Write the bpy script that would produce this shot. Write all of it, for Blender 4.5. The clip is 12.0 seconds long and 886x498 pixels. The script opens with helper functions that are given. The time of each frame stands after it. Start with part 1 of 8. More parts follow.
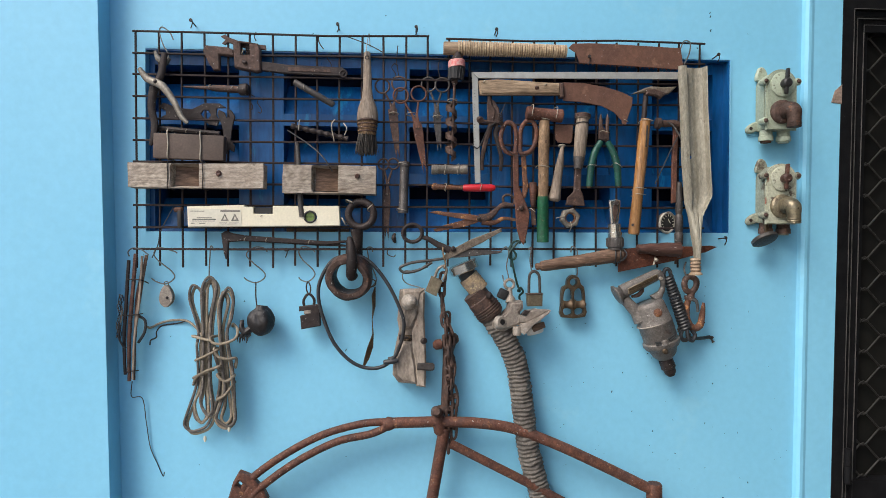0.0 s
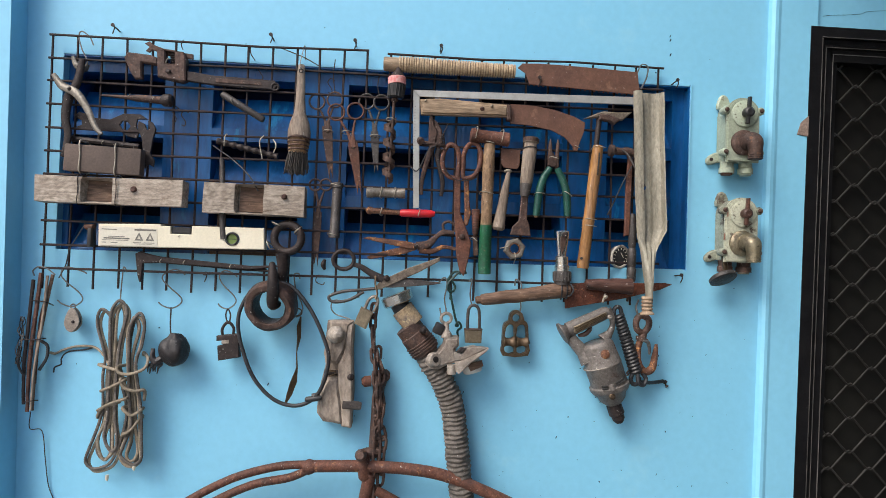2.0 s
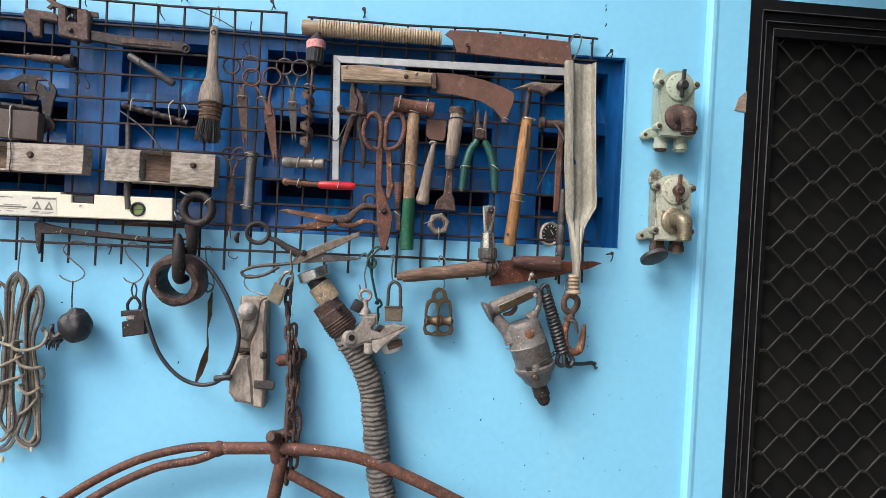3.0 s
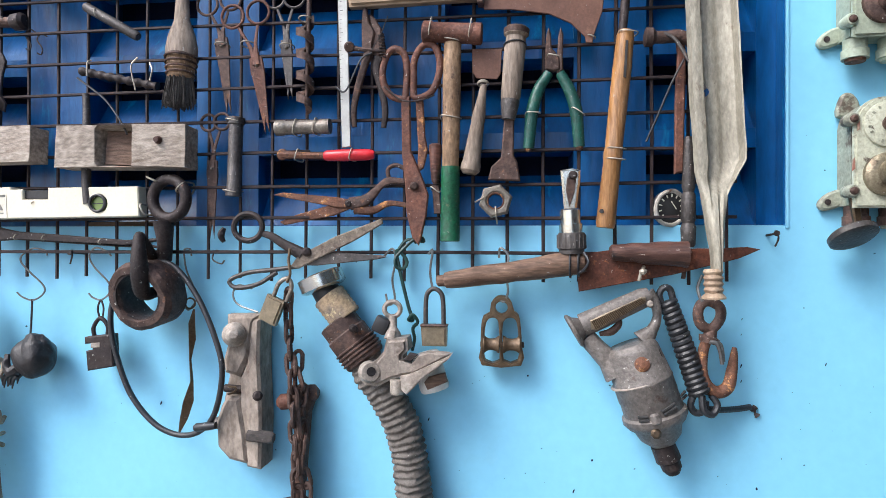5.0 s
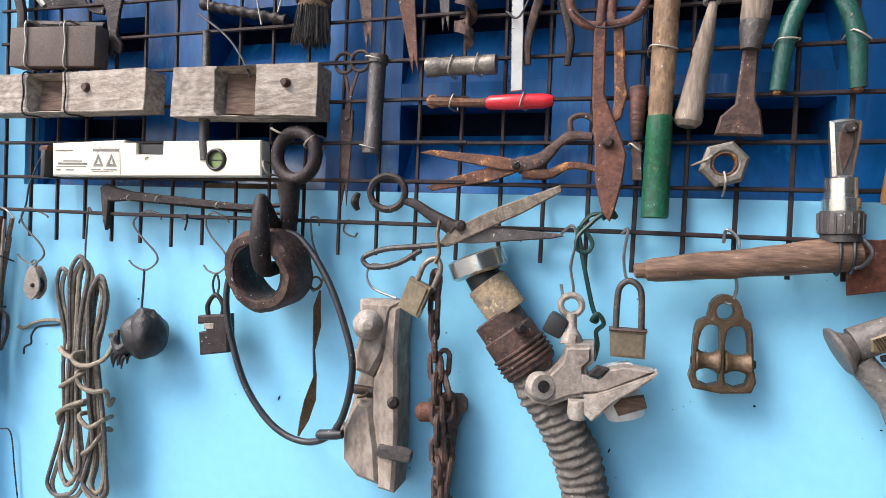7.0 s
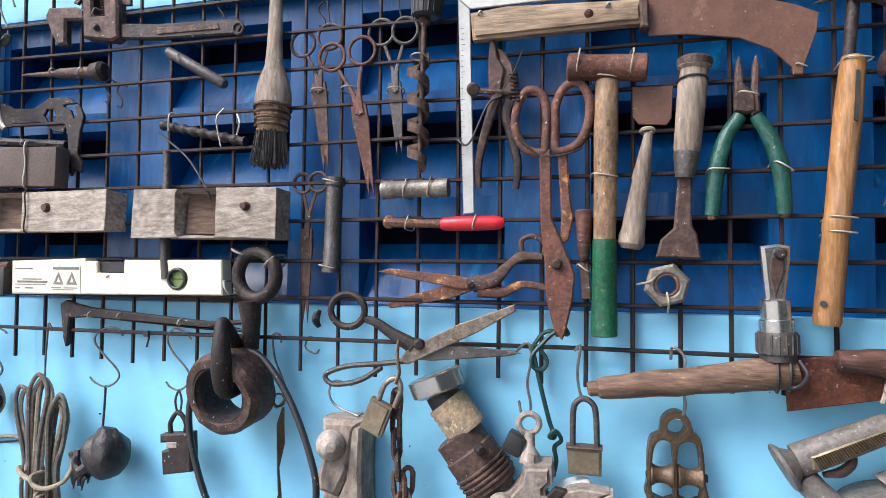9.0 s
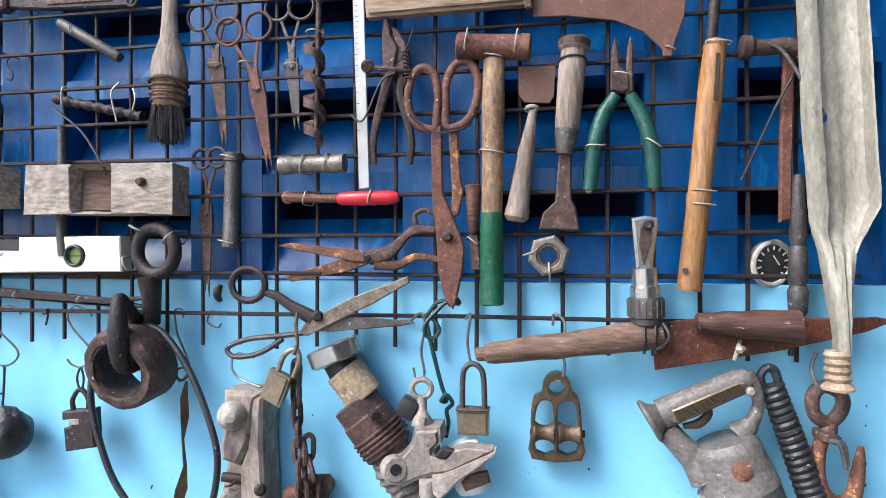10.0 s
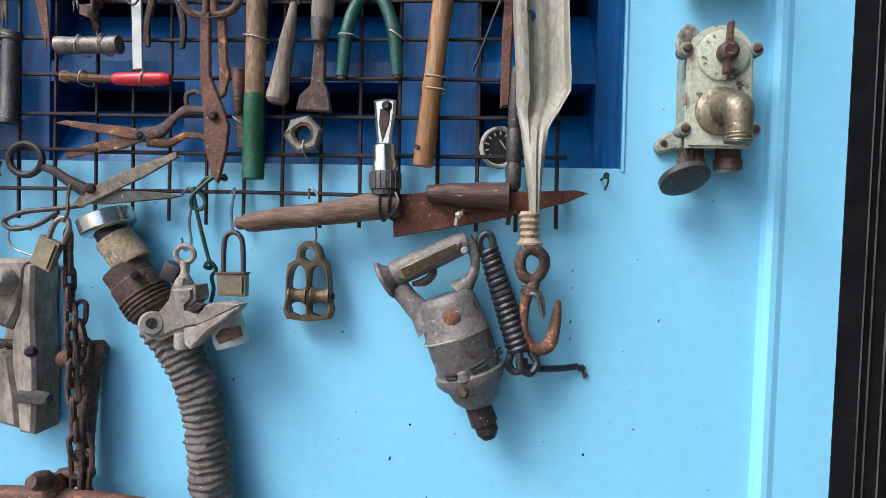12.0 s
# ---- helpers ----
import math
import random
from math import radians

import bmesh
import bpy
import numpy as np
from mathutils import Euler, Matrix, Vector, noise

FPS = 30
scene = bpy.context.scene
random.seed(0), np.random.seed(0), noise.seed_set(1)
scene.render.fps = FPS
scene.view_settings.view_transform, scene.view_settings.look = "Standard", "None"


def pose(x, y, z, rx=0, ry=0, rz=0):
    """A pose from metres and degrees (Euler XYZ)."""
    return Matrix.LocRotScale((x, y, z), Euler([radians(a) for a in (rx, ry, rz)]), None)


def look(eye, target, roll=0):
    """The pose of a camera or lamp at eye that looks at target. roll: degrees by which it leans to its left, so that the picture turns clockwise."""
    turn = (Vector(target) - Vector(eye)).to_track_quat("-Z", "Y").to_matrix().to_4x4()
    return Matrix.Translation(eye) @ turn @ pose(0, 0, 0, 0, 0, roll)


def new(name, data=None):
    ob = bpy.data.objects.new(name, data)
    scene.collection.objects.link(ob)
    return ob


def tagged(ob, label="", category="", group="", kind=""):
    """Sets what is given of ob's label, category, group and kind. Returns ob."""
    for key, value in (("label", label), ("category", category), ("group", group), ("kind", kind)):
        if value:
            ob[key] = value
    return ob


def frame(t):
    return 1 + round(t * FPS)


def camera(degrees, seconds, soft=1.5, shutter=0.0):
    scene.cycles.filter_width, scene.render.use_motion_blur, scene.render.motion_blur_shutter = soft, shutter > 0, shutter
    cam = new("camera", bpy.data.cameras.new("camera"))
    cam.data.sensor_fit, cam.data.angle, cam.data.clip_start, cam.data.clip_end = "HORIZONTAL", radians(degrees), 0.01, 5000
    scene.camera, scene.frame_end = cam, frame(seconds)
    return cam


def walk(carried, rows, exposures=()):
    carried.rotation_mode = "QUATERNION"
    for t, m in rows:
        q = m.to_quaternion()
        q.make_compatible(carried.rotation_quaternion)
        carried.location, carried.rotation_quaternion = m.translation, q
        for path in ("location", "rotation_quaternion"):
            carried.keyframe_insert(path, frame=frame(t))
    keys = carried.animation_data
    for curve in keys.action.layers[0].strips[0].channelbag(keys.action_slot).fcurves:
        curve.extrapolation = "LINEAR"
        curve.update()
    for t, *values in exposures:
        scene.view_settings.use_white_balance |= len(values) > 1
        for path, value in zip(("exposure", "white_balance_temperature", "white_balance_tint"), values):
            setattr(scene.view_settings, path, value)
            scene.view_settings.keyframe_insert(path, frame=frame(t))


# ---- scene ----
cam = camera(73.3, 12.0, 0.5)
PATH = [
    (0, (0.017, -1.424, 1.497), (0.134, 0.573, 1.474), 0.1),
    (0.5, (0.024, -1.436, 1.523), (0.15, 0.56, 1.568), 0.1),
    (1, (0.035, -1.43, 1.517), (0.196, 0.563, 1.543), -0.0),
    (1.5, (0.068, -1.382, 1.509), (0.174, 0.615, 1.513), -0.0),
    (2, (0.16, -1.333, 1.524), (0.286, 0.662, 1.562), 1.9),
    (2.5, (0.235, -1.323, 1.525), (0.365, 0.672, 1.559), 1.6),
    (2.7, (0.257, -1.314, 1.512), (0.426, 0.679, 1.518), 2.7),
    (4.3, (0.488, -1.051, 1.482), (0.643, 0.942, 1.506), -0.2),
    (4.5, (0.484, -1.0, 1.483), (0.486, 1.0, 1.515), 0.3),
    (5, (0.429, -0.888, 1.482), (0.187, 1.097, 1.491), 0.2),
    (5.5, (0.35, -0.801, 1.522), (-0.069, 1.155, 1.542), 0.2),
    (6, (0.3, -0.75, 1.493), (-0.293, 1.157, 1.598), 1.4),
    (6.5, (0.294, -0.73, 1.49), (-0.316, 1.172, 1.585), 2.6),
    (6.7, (0.296, -0.716, 1.47), (-0.28, 1.199, 1.513), 3.0),
    (8.3, (0.302, -0.696, 1.497), (-0.233, 1.218, 1.27), 1.1),
    (8.5, (0.299, -0.702, 1.51), (-0.25, 1.215, 1.354), 0.3),
    (9, (0.323, -0.72, 1.57), (-0.167, 1.218, 1.638), 0.5),
    (9.5, (0.358, -0.726, 1.574), (0.003, 1.241, 1.661), 0.7),
    (10, (0.396, -0.729, 1.565), (0.059, 1.242, 1.558), -0.1),
    (10.5, (0.476, -0.705, 1.468), (0.277, 1.283, 1.383), -1.3),
    (11, (0.526, -0.72, 1.45), (0.36, 1.272, 1.368), -0.1),
    (11.5, (0.571, -0.738, 1.432), (0.421, 1.256, 1.392), 1.0),
    (12, (0.629, -0.779, 1.429), (0.5, 1.216, 1.387), 1.3),
]
walk(cam, [(t, look(eye, target, roll)) for t, eye, target, roll in PATH],
     [(0, 0.09, 6530, 10), (1.0, 0.08, 6650, 13), (1.5, 0.12, 6590, 12), (2.5, 0.27, 6480, 11), (4.5, 0.71, 5930, 11), (5.0, 0.67, 6040, 12), (5.5, 0.80, 6200, 13), (6.0, 0.85, 6330, 13), (8.5, 0.63, 6210, 14), (9.0, 0.78, 6140, 13), (9.5, 0.93, 6060, 12), (10.0, 0.93, 5900, 12), (10.5, 0.76, 5780, 11), (11.0, 0.60, 5760, 10), (12, 0.43, 5950, 10)])

# ---- daylight: open yard behind the viewer, sun veiled and to the upper left ----
world = bpy.data.worlds.new("sky")
scene.world = world
world.use_nodes = True
wn, wl = world.node_tree.nodes, world.node_tree.links
sky = wn.new("ShaderNodeTexSky")
sky.sky_type, sky.sun_disc = "NISHITA", False
sky.sun_elevation, sky.sun_rotation = radians(46), radians(228)
sky.air_density, sky.dust_density = 1.0, 2.5
wl.new(sky.outputs[0], wn["Background"].inputs[0])
wn["Background"].inputs[1].default_value = 0.20
sun_data = bpy.data.lights.new("sun", "SUN")
sun_data.energy, sun_data.angle, sun_data.color = 2.6, radians(28), (1.0, 0.95, 0.87)
sun = new("sun", sun_data)
sun.matrix_world = look((-3.6, -3.25, 6.4), (0, 0, 1.4))

# ---- materials ----
MATS = {}
DULL = ("black_print", "black_door_paint", "dark_screen_cloth", "dusty_black_grille", "hollow_shade_and_speck")


def mat(name, a, b, rough=0.6, metal=0.0, scale=30.0, bump=0.3, spots=None, spot_size=60.0, spot_cut=0.62, stretch=(1, 1, 1),
        fine=220.0, vary=0.15, rough2=None, fleck=0.0, grime=0.0):
    """Two mottled colours, an optional third in spots, fine relief, and a small shift from object to object."""
    m = bpy.data.materials.new(name)
    m.use_nodes = True
    n, l = m.node_tree.nodes, m.node_tree.links
    p = n["Principled BSDF"]
    co = n.new("ShaderNodeTexCoord")
    mp = n.new("ShaderNodeMapping")
    mp.inputs["Scale"].default_value = stretch
    l.new(co.outputs["Object"], mp.inputs[0])

    def tex(s, detail=5.0, r=0.6):
        t = n.new("ShaderNodeTexNoise")
        t.inputs["Scale"].default_value, t.inputs["Detail"].default_value, t.inputs["Roughness"].default_value = s, detail, r
        l.new(mp.outputs[0], t.inputs["Vector"])
        return t

    def ramp(src, lo, hi):
        r = n.new("ShaderNodeMapRange")
        r.inputs["From Min"].default_value, r.inputs["From Max"].default_value = lo, hi
        l.new(src, r.inputs["Value"])
        return r.outputs[0]

    def mix(f, c1, c2):
        x = n.new("ShaderNodeMix")
        x.data_type = "RGBA"
        if isinstance(f, float):
            x.inputs["Factor"].default_value = f
        else:
            l.new(f, x.inputs["Factor"])
        for s, c in ((x.inputs["A"], c1), (x.inputs["B"], c2)):
            if isinstance(c, tuple):
                s.default_value = (*c, 1)
            else:
                l.new(c, s)
        return x.outputs["Result"]
    big, small = tex(scale), tex(fine, 3.0)
    col = mix(ramp(big.outputs[0], 0.35, 0.65), a, b)
    if spots:
        st = tex(spot_size, 6.0, 0.7)
        col = mix(ramp(st.outputs[0], spot_cut, spot_cut + 0.08), col, spots)
    grime = grime or (fleck and 0.55)
    if grime:
        dirt = tex(78.0, 9.0, 0.72)
        dm = n.new("ShaderNodeMapRange")
        dm.inputs["From Min"].default_value, dm.inputs["From Max"].default_value = 0.40, 0.58
        dm.inputs["To Min"].default_value, dm.inputs["To Max"].default_value = grime, 0.0
        l.new(dirt.outputs[0], dm.inputs["Value"])
        col = mix(dm.outputs[0], col, (a[0] * 0.30, a[1] * 0.27, a[2] * 0.25))
    if fleck:
        ft = tex(210.0, 3.0, 0.6)
        fm = n.new("ShaderNodeMath")
        fm.operation = "MULTIPLY"
        l.new(ramp(ft.outputs[0], 0.685, 0.705), fm.inputs[0])
        fm.inputs[1].default_value = min(fleck * 1.1, 1.0)
        col = mix(fm.outputs[0], col, (0.50, 0.49, 0.45))
    hsv = n.new("ShaderNodeHueSaturation")
    info = n.new("ShaderNodeObjectInfo")
    rv = n.new("ShaderNodeMapRange")
    rv.inputs["To Min"].default_value, rv.inputs["To Max"].default_value = 1 - vary, 1 + vary
    l.new(info.outputs["Random"], rv.inputs["Value"])
    mul = n.new("ShaderNodeMath")
    mul.operation = "MULTIPLY"
    l.new(rv.outputs[0], mul.inputs[0])
    gr = n.new("ShaderNodeMapRange")
    gr.inputs["From Min"].default_value, gr.inputs["From Max"].default_value = 0.3, 0.7
    gr.inputs["To Min"].default_value, gr.inputs["To Max"].default_value = 1 - 0.7 * min(bump, 0.5), 1 + 0.5 * min(bump, 0.5)
    l.new(small.outputs[0], gr.inputs["Value"])
    l.new(gr.outputs[0], mul.inputs[1])
    l.new(mul.outputs[0], hsv.inputs["Value"])
    l.new(col, hsv.inputs["Color"])
    l.new(hsv.outputs[0], p.inputs["Base Color"])
    rr = n.new("ShaderNodeMapRange")
    rr.inputs["To Min"].default_value, rr.inputs["To Max"].default_value = max(rough - 0.12, 0.03), min((rough2 or rough) + 0.12, 1)
    l.new(big.outputs[0], rr.inputs["Value"])
    l.new(rr.outputs[0], p.inputs["Roughness"])
    p.inputs["Metallic"].default_value = metal
    if bump:
        bm_ = n.new("ShaderNodeBump")
        bm_.inputs["Strength"].default_value, bm_.inputs["Distance"].default_value = bump, 0.0022
        add = n.new("ShaderNodeMath")
        add.operation = "ADD"
        l.new((dirt if grime else big).outputs[0], add.inputs[0])
        l.new(small.outputs[0], add.inputs[1])
        l.new(add.outputs[0], bm_.inputs["Height"])
        l.new(bm_.outputs[0], p.inputs["Normal"])
    p.inputs["Specular IOR Level"].default_value = 0.12 if name in DULL else 0.3 if "rust" in name or "wood" in name else 0.45
    MATS[name] = m
    return m


WALL = mat("sky_blue_wall_paint", (0.208, 0.538, 0.750), (0.226, 0.555, 0.760), 0.48, 0, 1.9, 0.05, (0.240, 0.565, 0.755), 6.0, 0.60, fine=60, vary=0.0)
BLUE = mat("deep_blue_gloss_paint", (0.003, 0.068, 0.225), (0.004, 0.105, 0.31), 0.32, 0, 9.0, 0.35, (0.010, 0.19, 0.42), 14.0, 0.60, (1.6, 1, 0.35), 60, 0.15)
# near-black: the shade inside the louvre cells, also the crack and paint specks
DARK = mat("hollow_shade_and_speck", (0.006, 0.01, 0.03), (0.01, 0.016, 0.05), 0.8, 0, 20, 0.2)
RUST = mat("brown_rust", (0.125, 0.076, 0.060), (0.064, 0.045, 0.040), 0.62, 0.2, 45, 0.5, (0.25, 0.115, 0.058), 60, 0.60, fleck=0.6)
RUSTD = mat("dark_rust", (0.050, 0.037, 0.034), (0.030, 0.024, 0.024), 0.55, 0.2, 50, 0.45, (0.115, 0.065, 0.047), 90, 0.64, fleck=0.6)
RUSTR = mat("red_rust", (0.175, 0.074, 0.048), (0.090, 0.047, 0.038), 0.62, 0.15, 40, 0.5, (0.33, 0.16, 0.075), 60, 0.595, fleck=0.7)
KNIFE = mat("orange_brown_rust_blade", (0.150, 0.050, 0.027), (0.082, 0.034, 0.024), 0.6, 0.15, 34, 0.5, (0.26, 0.10, 0.045), 70, 0.59, fleck=0.4)
BLADE = mat("smooth_brown_blade_rust", (0.170, 0.086, 0.058), (0.124, 0.064, 0.047), 0.55, 0.15, 14, 0.18, (0.21, 0.115, 0.075), 26, 0.60, fleck=0.25, grime=0.3)
RUSTO = mat("orange_rust", (0.20, 0.090, 0.052), (0.095, 0.052, 0.040), 0.7, 0.1, 40, 0.6, (0.52, 0.25, 0.085), 60, 0.555, fleck=0.6)
ROD = mat("rusted_mesh_wire", (0.040, 0.026, 0.024), (0.024, 0.018, 0.019), 0.6, 0.3, 60, 0.3, (0.095, 0.045, 0.032), 80, 0.62)
STEEL = mat("dull_steel", (0.26, 0.235, 0.195), (0.15, 0.13, 0.108), 0.42, 0.4, 30, 0.4, (0.11, 0.075, 0.055), 45, 0.59, fleck=0.3, grime=0.45)
IRON = mat("grey_iron", (0.098, 0.088, 0.082), (0.056, 0.050, 0.048), 0.5, 0.3, 40, 0.45, (0.15, 0.09, 0.065), 55, 0.61, fleck=0.6)
ALU = mat("scratched_aluminium", (0.46, 0.455, 0.42), (0.37, 0.36, 0.335), 0.45, 0.5, 40, 0.08, (0.28, 0.24, 0.19), 70, 0.64)
CHROME = mat("worn_chrome", (0.62, 0.61, 0.58), (0.46, 0.44, 0.41), 0.22, 0.95, 30, 0.06, (0.22, 0.17, 0.13), 70, 0.61)
ZINC = mat("galvanised_sheet", (0.34, 0.315, 0.25), (0.255, 0.235, 0.185), 0.55, 0.15, 16, 0.35, (0.15, 0.115, 0.085), 38, 0.62, (1.3, 1, 0.5), fleck=0.3, grime=0.3)
ZINCT = mat("tan_stained_zinc", (0.36, 0.27, 0.18), (0.22, 0.15, 0.10), 0.6, 0.1, 40, 0.5, (0.12, 0.075, 0.05), 60, 0.58)
CAST = mat("grey_cast_aluminium", (0.40, 0.355, 0.305), (0.27, 0.225, 0.19), 0.6, 0.15, 18, 0.35, (0.16, 0.12, 0.095), 24, 0.58, fleck=0.3)
WIRE = mat("bright_wire", (0.20, 0.20, 0.195), (0.095, 0.092, 0.09), 0.42, 0.6, 60, 0.15)
CREAMW = mat("pale_tie_wire", (0.42, 0.38, 0.31), (0.32, 0.28, 0.22), 0.5, 0.3, 60, 0.2)
WGREY = mat("weathered_grey_wood", (0.46, 0.395, 0.325), (0.39, 0.325, 0.265), 0.75, 0, 16, 0.45, (0.19, 0.135, 0.095), 24, 0.62, (0.5, 1, 1.4), 150, fleck=0.2, grime=0.6)
WGREYV = mat("weathered_grey_wood_upright", (0.36, 0.295, 0.235), (0.255, 0.20, 0.155), 0.7, 0, 18, 0.4, (0.14, 0.095, 0.07), 35, 0.62, (1.6, 1, 0.3), 150, fleck=0.5)
WTAN = mat("tan_wood", (0.36, 0.235, 0.135), (0.19, 0.118, 0.072), 0.6, 0, 34, 0.5, (0.065, 0.04, 0.027), 75, 0.55, (1.3, 1, 0.6), 150, fleck=0.7)
WTANH = mat("tan_wood_lengthwise", (0.36, 0.265, 0.175), (0.23, 0.16, 0.105), 0.65, 0, 24, 0.45, (0.12, 0.075, 0.05), 40, 0.59, (0.25, 1, 1.6), 150, fleck=0.3)
WORANGE = mat("varnished_orange_wood", (0.50, 0.235, 0.062), (0.29, 0.165, 0.085), 0.38, 0, 14, 0.4, (0.12, 0.065, 0.04), 40, 0.60, (1.8, 1, 0.3), 140, fleck=0.5)
WDARK = mat("dark_oiled_wood", (0.125, 0.058, 0.042), (0.060, 0.034, 0.028), 0.42, 0, 24, 0.5, (0.03, 0.02, 0.018), 40, 0.57, (0.25, 1, 1.6), 150, fleck=0.5)
WDRIFT = mat("split_brown_wood", (0.215, 0.135, 0.09), (0.105, 0.060, 0.042), 0.6, 0, 22, 0.5, (0.33, 0.245, 0.175), 36, 0.62, (0.35, 1, 2.2), 150, fleck=0.6)
STONE = mat("grey_brown_whetstone", (0.135, 0.098, 0.080), (0.105, 0.078, 0.066), 0.8, 0, 18, 0.25, (0.16, 0.12, 0.095), 40, 0.63)
RUBBER = mat("black_rubber", (0.016, 0.017, 0.020), (0.026, 0.027, 0.030), 0.42, 0, 40, 0.3, (0.06, 0.055, 0.05), 70, 0.68, fleck=0.5, grime=0.01)
HOSE = mat("dusty_ribbed_rubber", (0.175, 0.155, 0.135), (0.095, 0.085, 0.076), 0.8, 0, 26, 0.5, (0.30, 0.26, 0.21), 48, 0.60, fleck=0.6, grime=0.5)
FRAY = mat("frayed_pale_packing", (0.40, 0.29, 0.17), (0.16, 0.13, 0.11), 0.8, 0, 38, 0.5, (0.52, 0.42, 0.24), 60, 0.58)
ROPE = mat("tan_flat_cord", (0.30, 0.25, 0.18), (0.20, 0.165, 0.12), 0.7, 0, 50, 0.4, (0.06, 0.052, 0.045), 40, 0.60, grime=0.4)
GREENP = mat("green_paint", (0.012, 0.13, 0.055), (0.008, 0.08, 0.042), 0.45, 0, 40, 0.4, (0.20, 0.16, 0.10), 60, 0.62, fleck=0.5)
GREENV = mat("green_plastic_sleeve", (0.015, 0.105, 0.075), (0.010, 0.062, 0.052), 0.4, 0, 40, 0.4, (0.07, 0.10, 0.085), 60, 0.60, fleck=0.5)
REDP = mat("red_plastic", (0.52, 0.018, 0.025), (0.40, 0.014, 0.02), 0.32, 0, 30, 0.15)
LEVEL = mat("pale_yellow_paint", (0.75, 0.69, 0.54), (0.70, 0.64, 0.49), 0.4, 0, 12, 0.1, (0.30, 0.24, 0.17), 75, 0.655)
LABEL = mat("white_sticker", (0.70, 0.66, 0.55), (0.64, 0.60, 0.49), 0.5, 0, 20, 0.1, (0.36, 0.30, 0.21), 70, 0.63)
PALERIM = mat("chipped_pale_rim", (0.55, 0.52, 0.46), (0.36, 0.32, 0.27), 0.5, 0.1, 40, 0.4, (0.20, 0.11, 0.07), 60, 0.58)
INK = mat("black_print", (0.03, 0.03, 0.03), (0.05, 0.05, 0.05), 0.6, 0, 40, 0.0)
VIAL = mat("green_vial_liquid", (0.20, 0.30, 0.08), (0.15, 0.23, 0.06), 0.12, 0, 20, 0.0)
BLACK = mat("black_plastic", (0.015, 0.015, 0.017), (0.024, 0.023, 0.023), 0.45, 0, 40, 0.25, (0.07, 0.062, 0.055), 60, 0.67)
BRISTLE = mat("dark_bristle", (0.060, 0.052, 0.045), (0.035, 0.031, 0.028), 0.8, 0, 60, 0.4)
BRASS = mat("old_brass", (0.17, 0.118, 0.070), (0.105, 0.074, 0.048), 0.4, 0.7, 40, 0.4, (0.07, 0.048, 0.034), 55, 0.60, fleck=0.3)
BRASSW = mat("rubbed_brass", (0.22, 0.15, 0.09), (0.14, 0.095, 0.06), 0.48, 0.5, 40, 0.4, (0.10, 0.065, 0.04), 55, 0.60, fleck=0.5)
LOCKB = mat("tarnished_brass_case", (0.27, 0.22, 0.15), (0.20, 0.16, 0.11), 0.4, 0.7, 40, 0.3, (0.14, 0.09, 0.06), 50, 0.64)
PALEG = mat("pale_green_enamel", (0.37, 0.42, 0.32), (0.31, 0.355, 0.275), 0.5, 0, 25, 0.25, (0.20, 0.18, 0.13), 35, 0.61)
OLIVE = mat("flaking_green_enamel", (0.30, 0.32, 0.25), (0.22, 0.22, 0.17), 0.6, 0.1, 30, 0.4, (0.10, 0.08, 0.06), 40, 0.53)
DOORM = mat("black_door_paint", (0.006, 0.006, 0.007), (0.010, 0.010, 0.011), 0.5, 0.0, 30, 0.2, (0.035, 0.035, 0.035), 60, 0.66)
SCREEN = mat("dark_screen_cloth", (0.005, 0.005, 0.005), (0.009, 0.009, 0.008), 0.9, 0, 8, 0.1)
GRILLE = mat("dusty_black_grille", (0.020, 0.019, 0.018), (0.035, 0.034, 0.032), 0.5, 0, 60, 0.3)
DRILLG = mat("worn_grey_casting", (0.195, 0.174, 0.157), (0.130, 0.116, 0.106), 0.5, 0.2, 18, 0.45, (0.10, 0.068, 0.052), 36, 0.61, fleck=0.8, grime=0.4)
SOOT = mat("black_lump", (0.016, 0.013, 0.014), (0.026, 0.022, 0.022), 0.45, 0, 30, 0.5, (0.06, 0.050, 0.045), 60, 0.64, fleck=0.3)
OLDST = mat("old_bare_steel", (0.25, 0.205, 0.155), (0.15, 0.118, 0.092), 0.5, 0.3, 35, 0.5, (0.10, 0.065, 0.05), 50, 0.58, fleck=0.4)
WBLOCK = mat("pale_weathered_block_wood", (0.37, 0.31, 0.255), (0.28, 0.23, 0.19), 0.75, 0, 14, 0.4, (0.15, 0.105, 0.08), 24, 0.59, (1, 1, 0.5), 120, fleck=0.3)
CHIPPED = mat("chipped_cream_enamel", (0.43, 0.44, 0.34), (0.36, 0.365, 0.28), 0.5, 0, 30, 0.35, (0.085, 0.062, 0.048), 48, 0.565)
ELB = mat("dull_plated_brass", (0.33, 0.285, 0.19), (0.17, 0.14, 0.095), 0.32, 0.6, 40, 0.4, (0.10, 0.075, 0.05), 45, 0.58, fleck=0.5, grime=0.3)
PLASTER = mat("bare_plaster", (0.30, 0.22, 0.18), (0.22, 0.16, 0.13), 0.9, 0, 40, 0.6)
GROUND = mat("worn_concrete", (0.25, 0.24, 0.225), (0.20, 0.19, 0.175), 0.85, 0, 3, 0.4, (0.14, 0.13, 0.12), 6, 0.6)
GCORD = mat("dark_green_cord", (0.010, 0.045, 0.036), (0.006, 0.026, 0.024), 0.5, 0, 50, 0.3)
PRINT = mat("faded_grey_print", (0.12, 0.115, 0.10), (0.22, 0.20, 0.17), 0.6, 0, 90, 0.0)
# lighter grey for highlights painted along the door's bead edges
GLINT = mat("grey_edge_highlight", (0.16, 0.155, 0.15), (0.07, 0.068, 0.066), 0.45, 0.2, 25, 0.1)
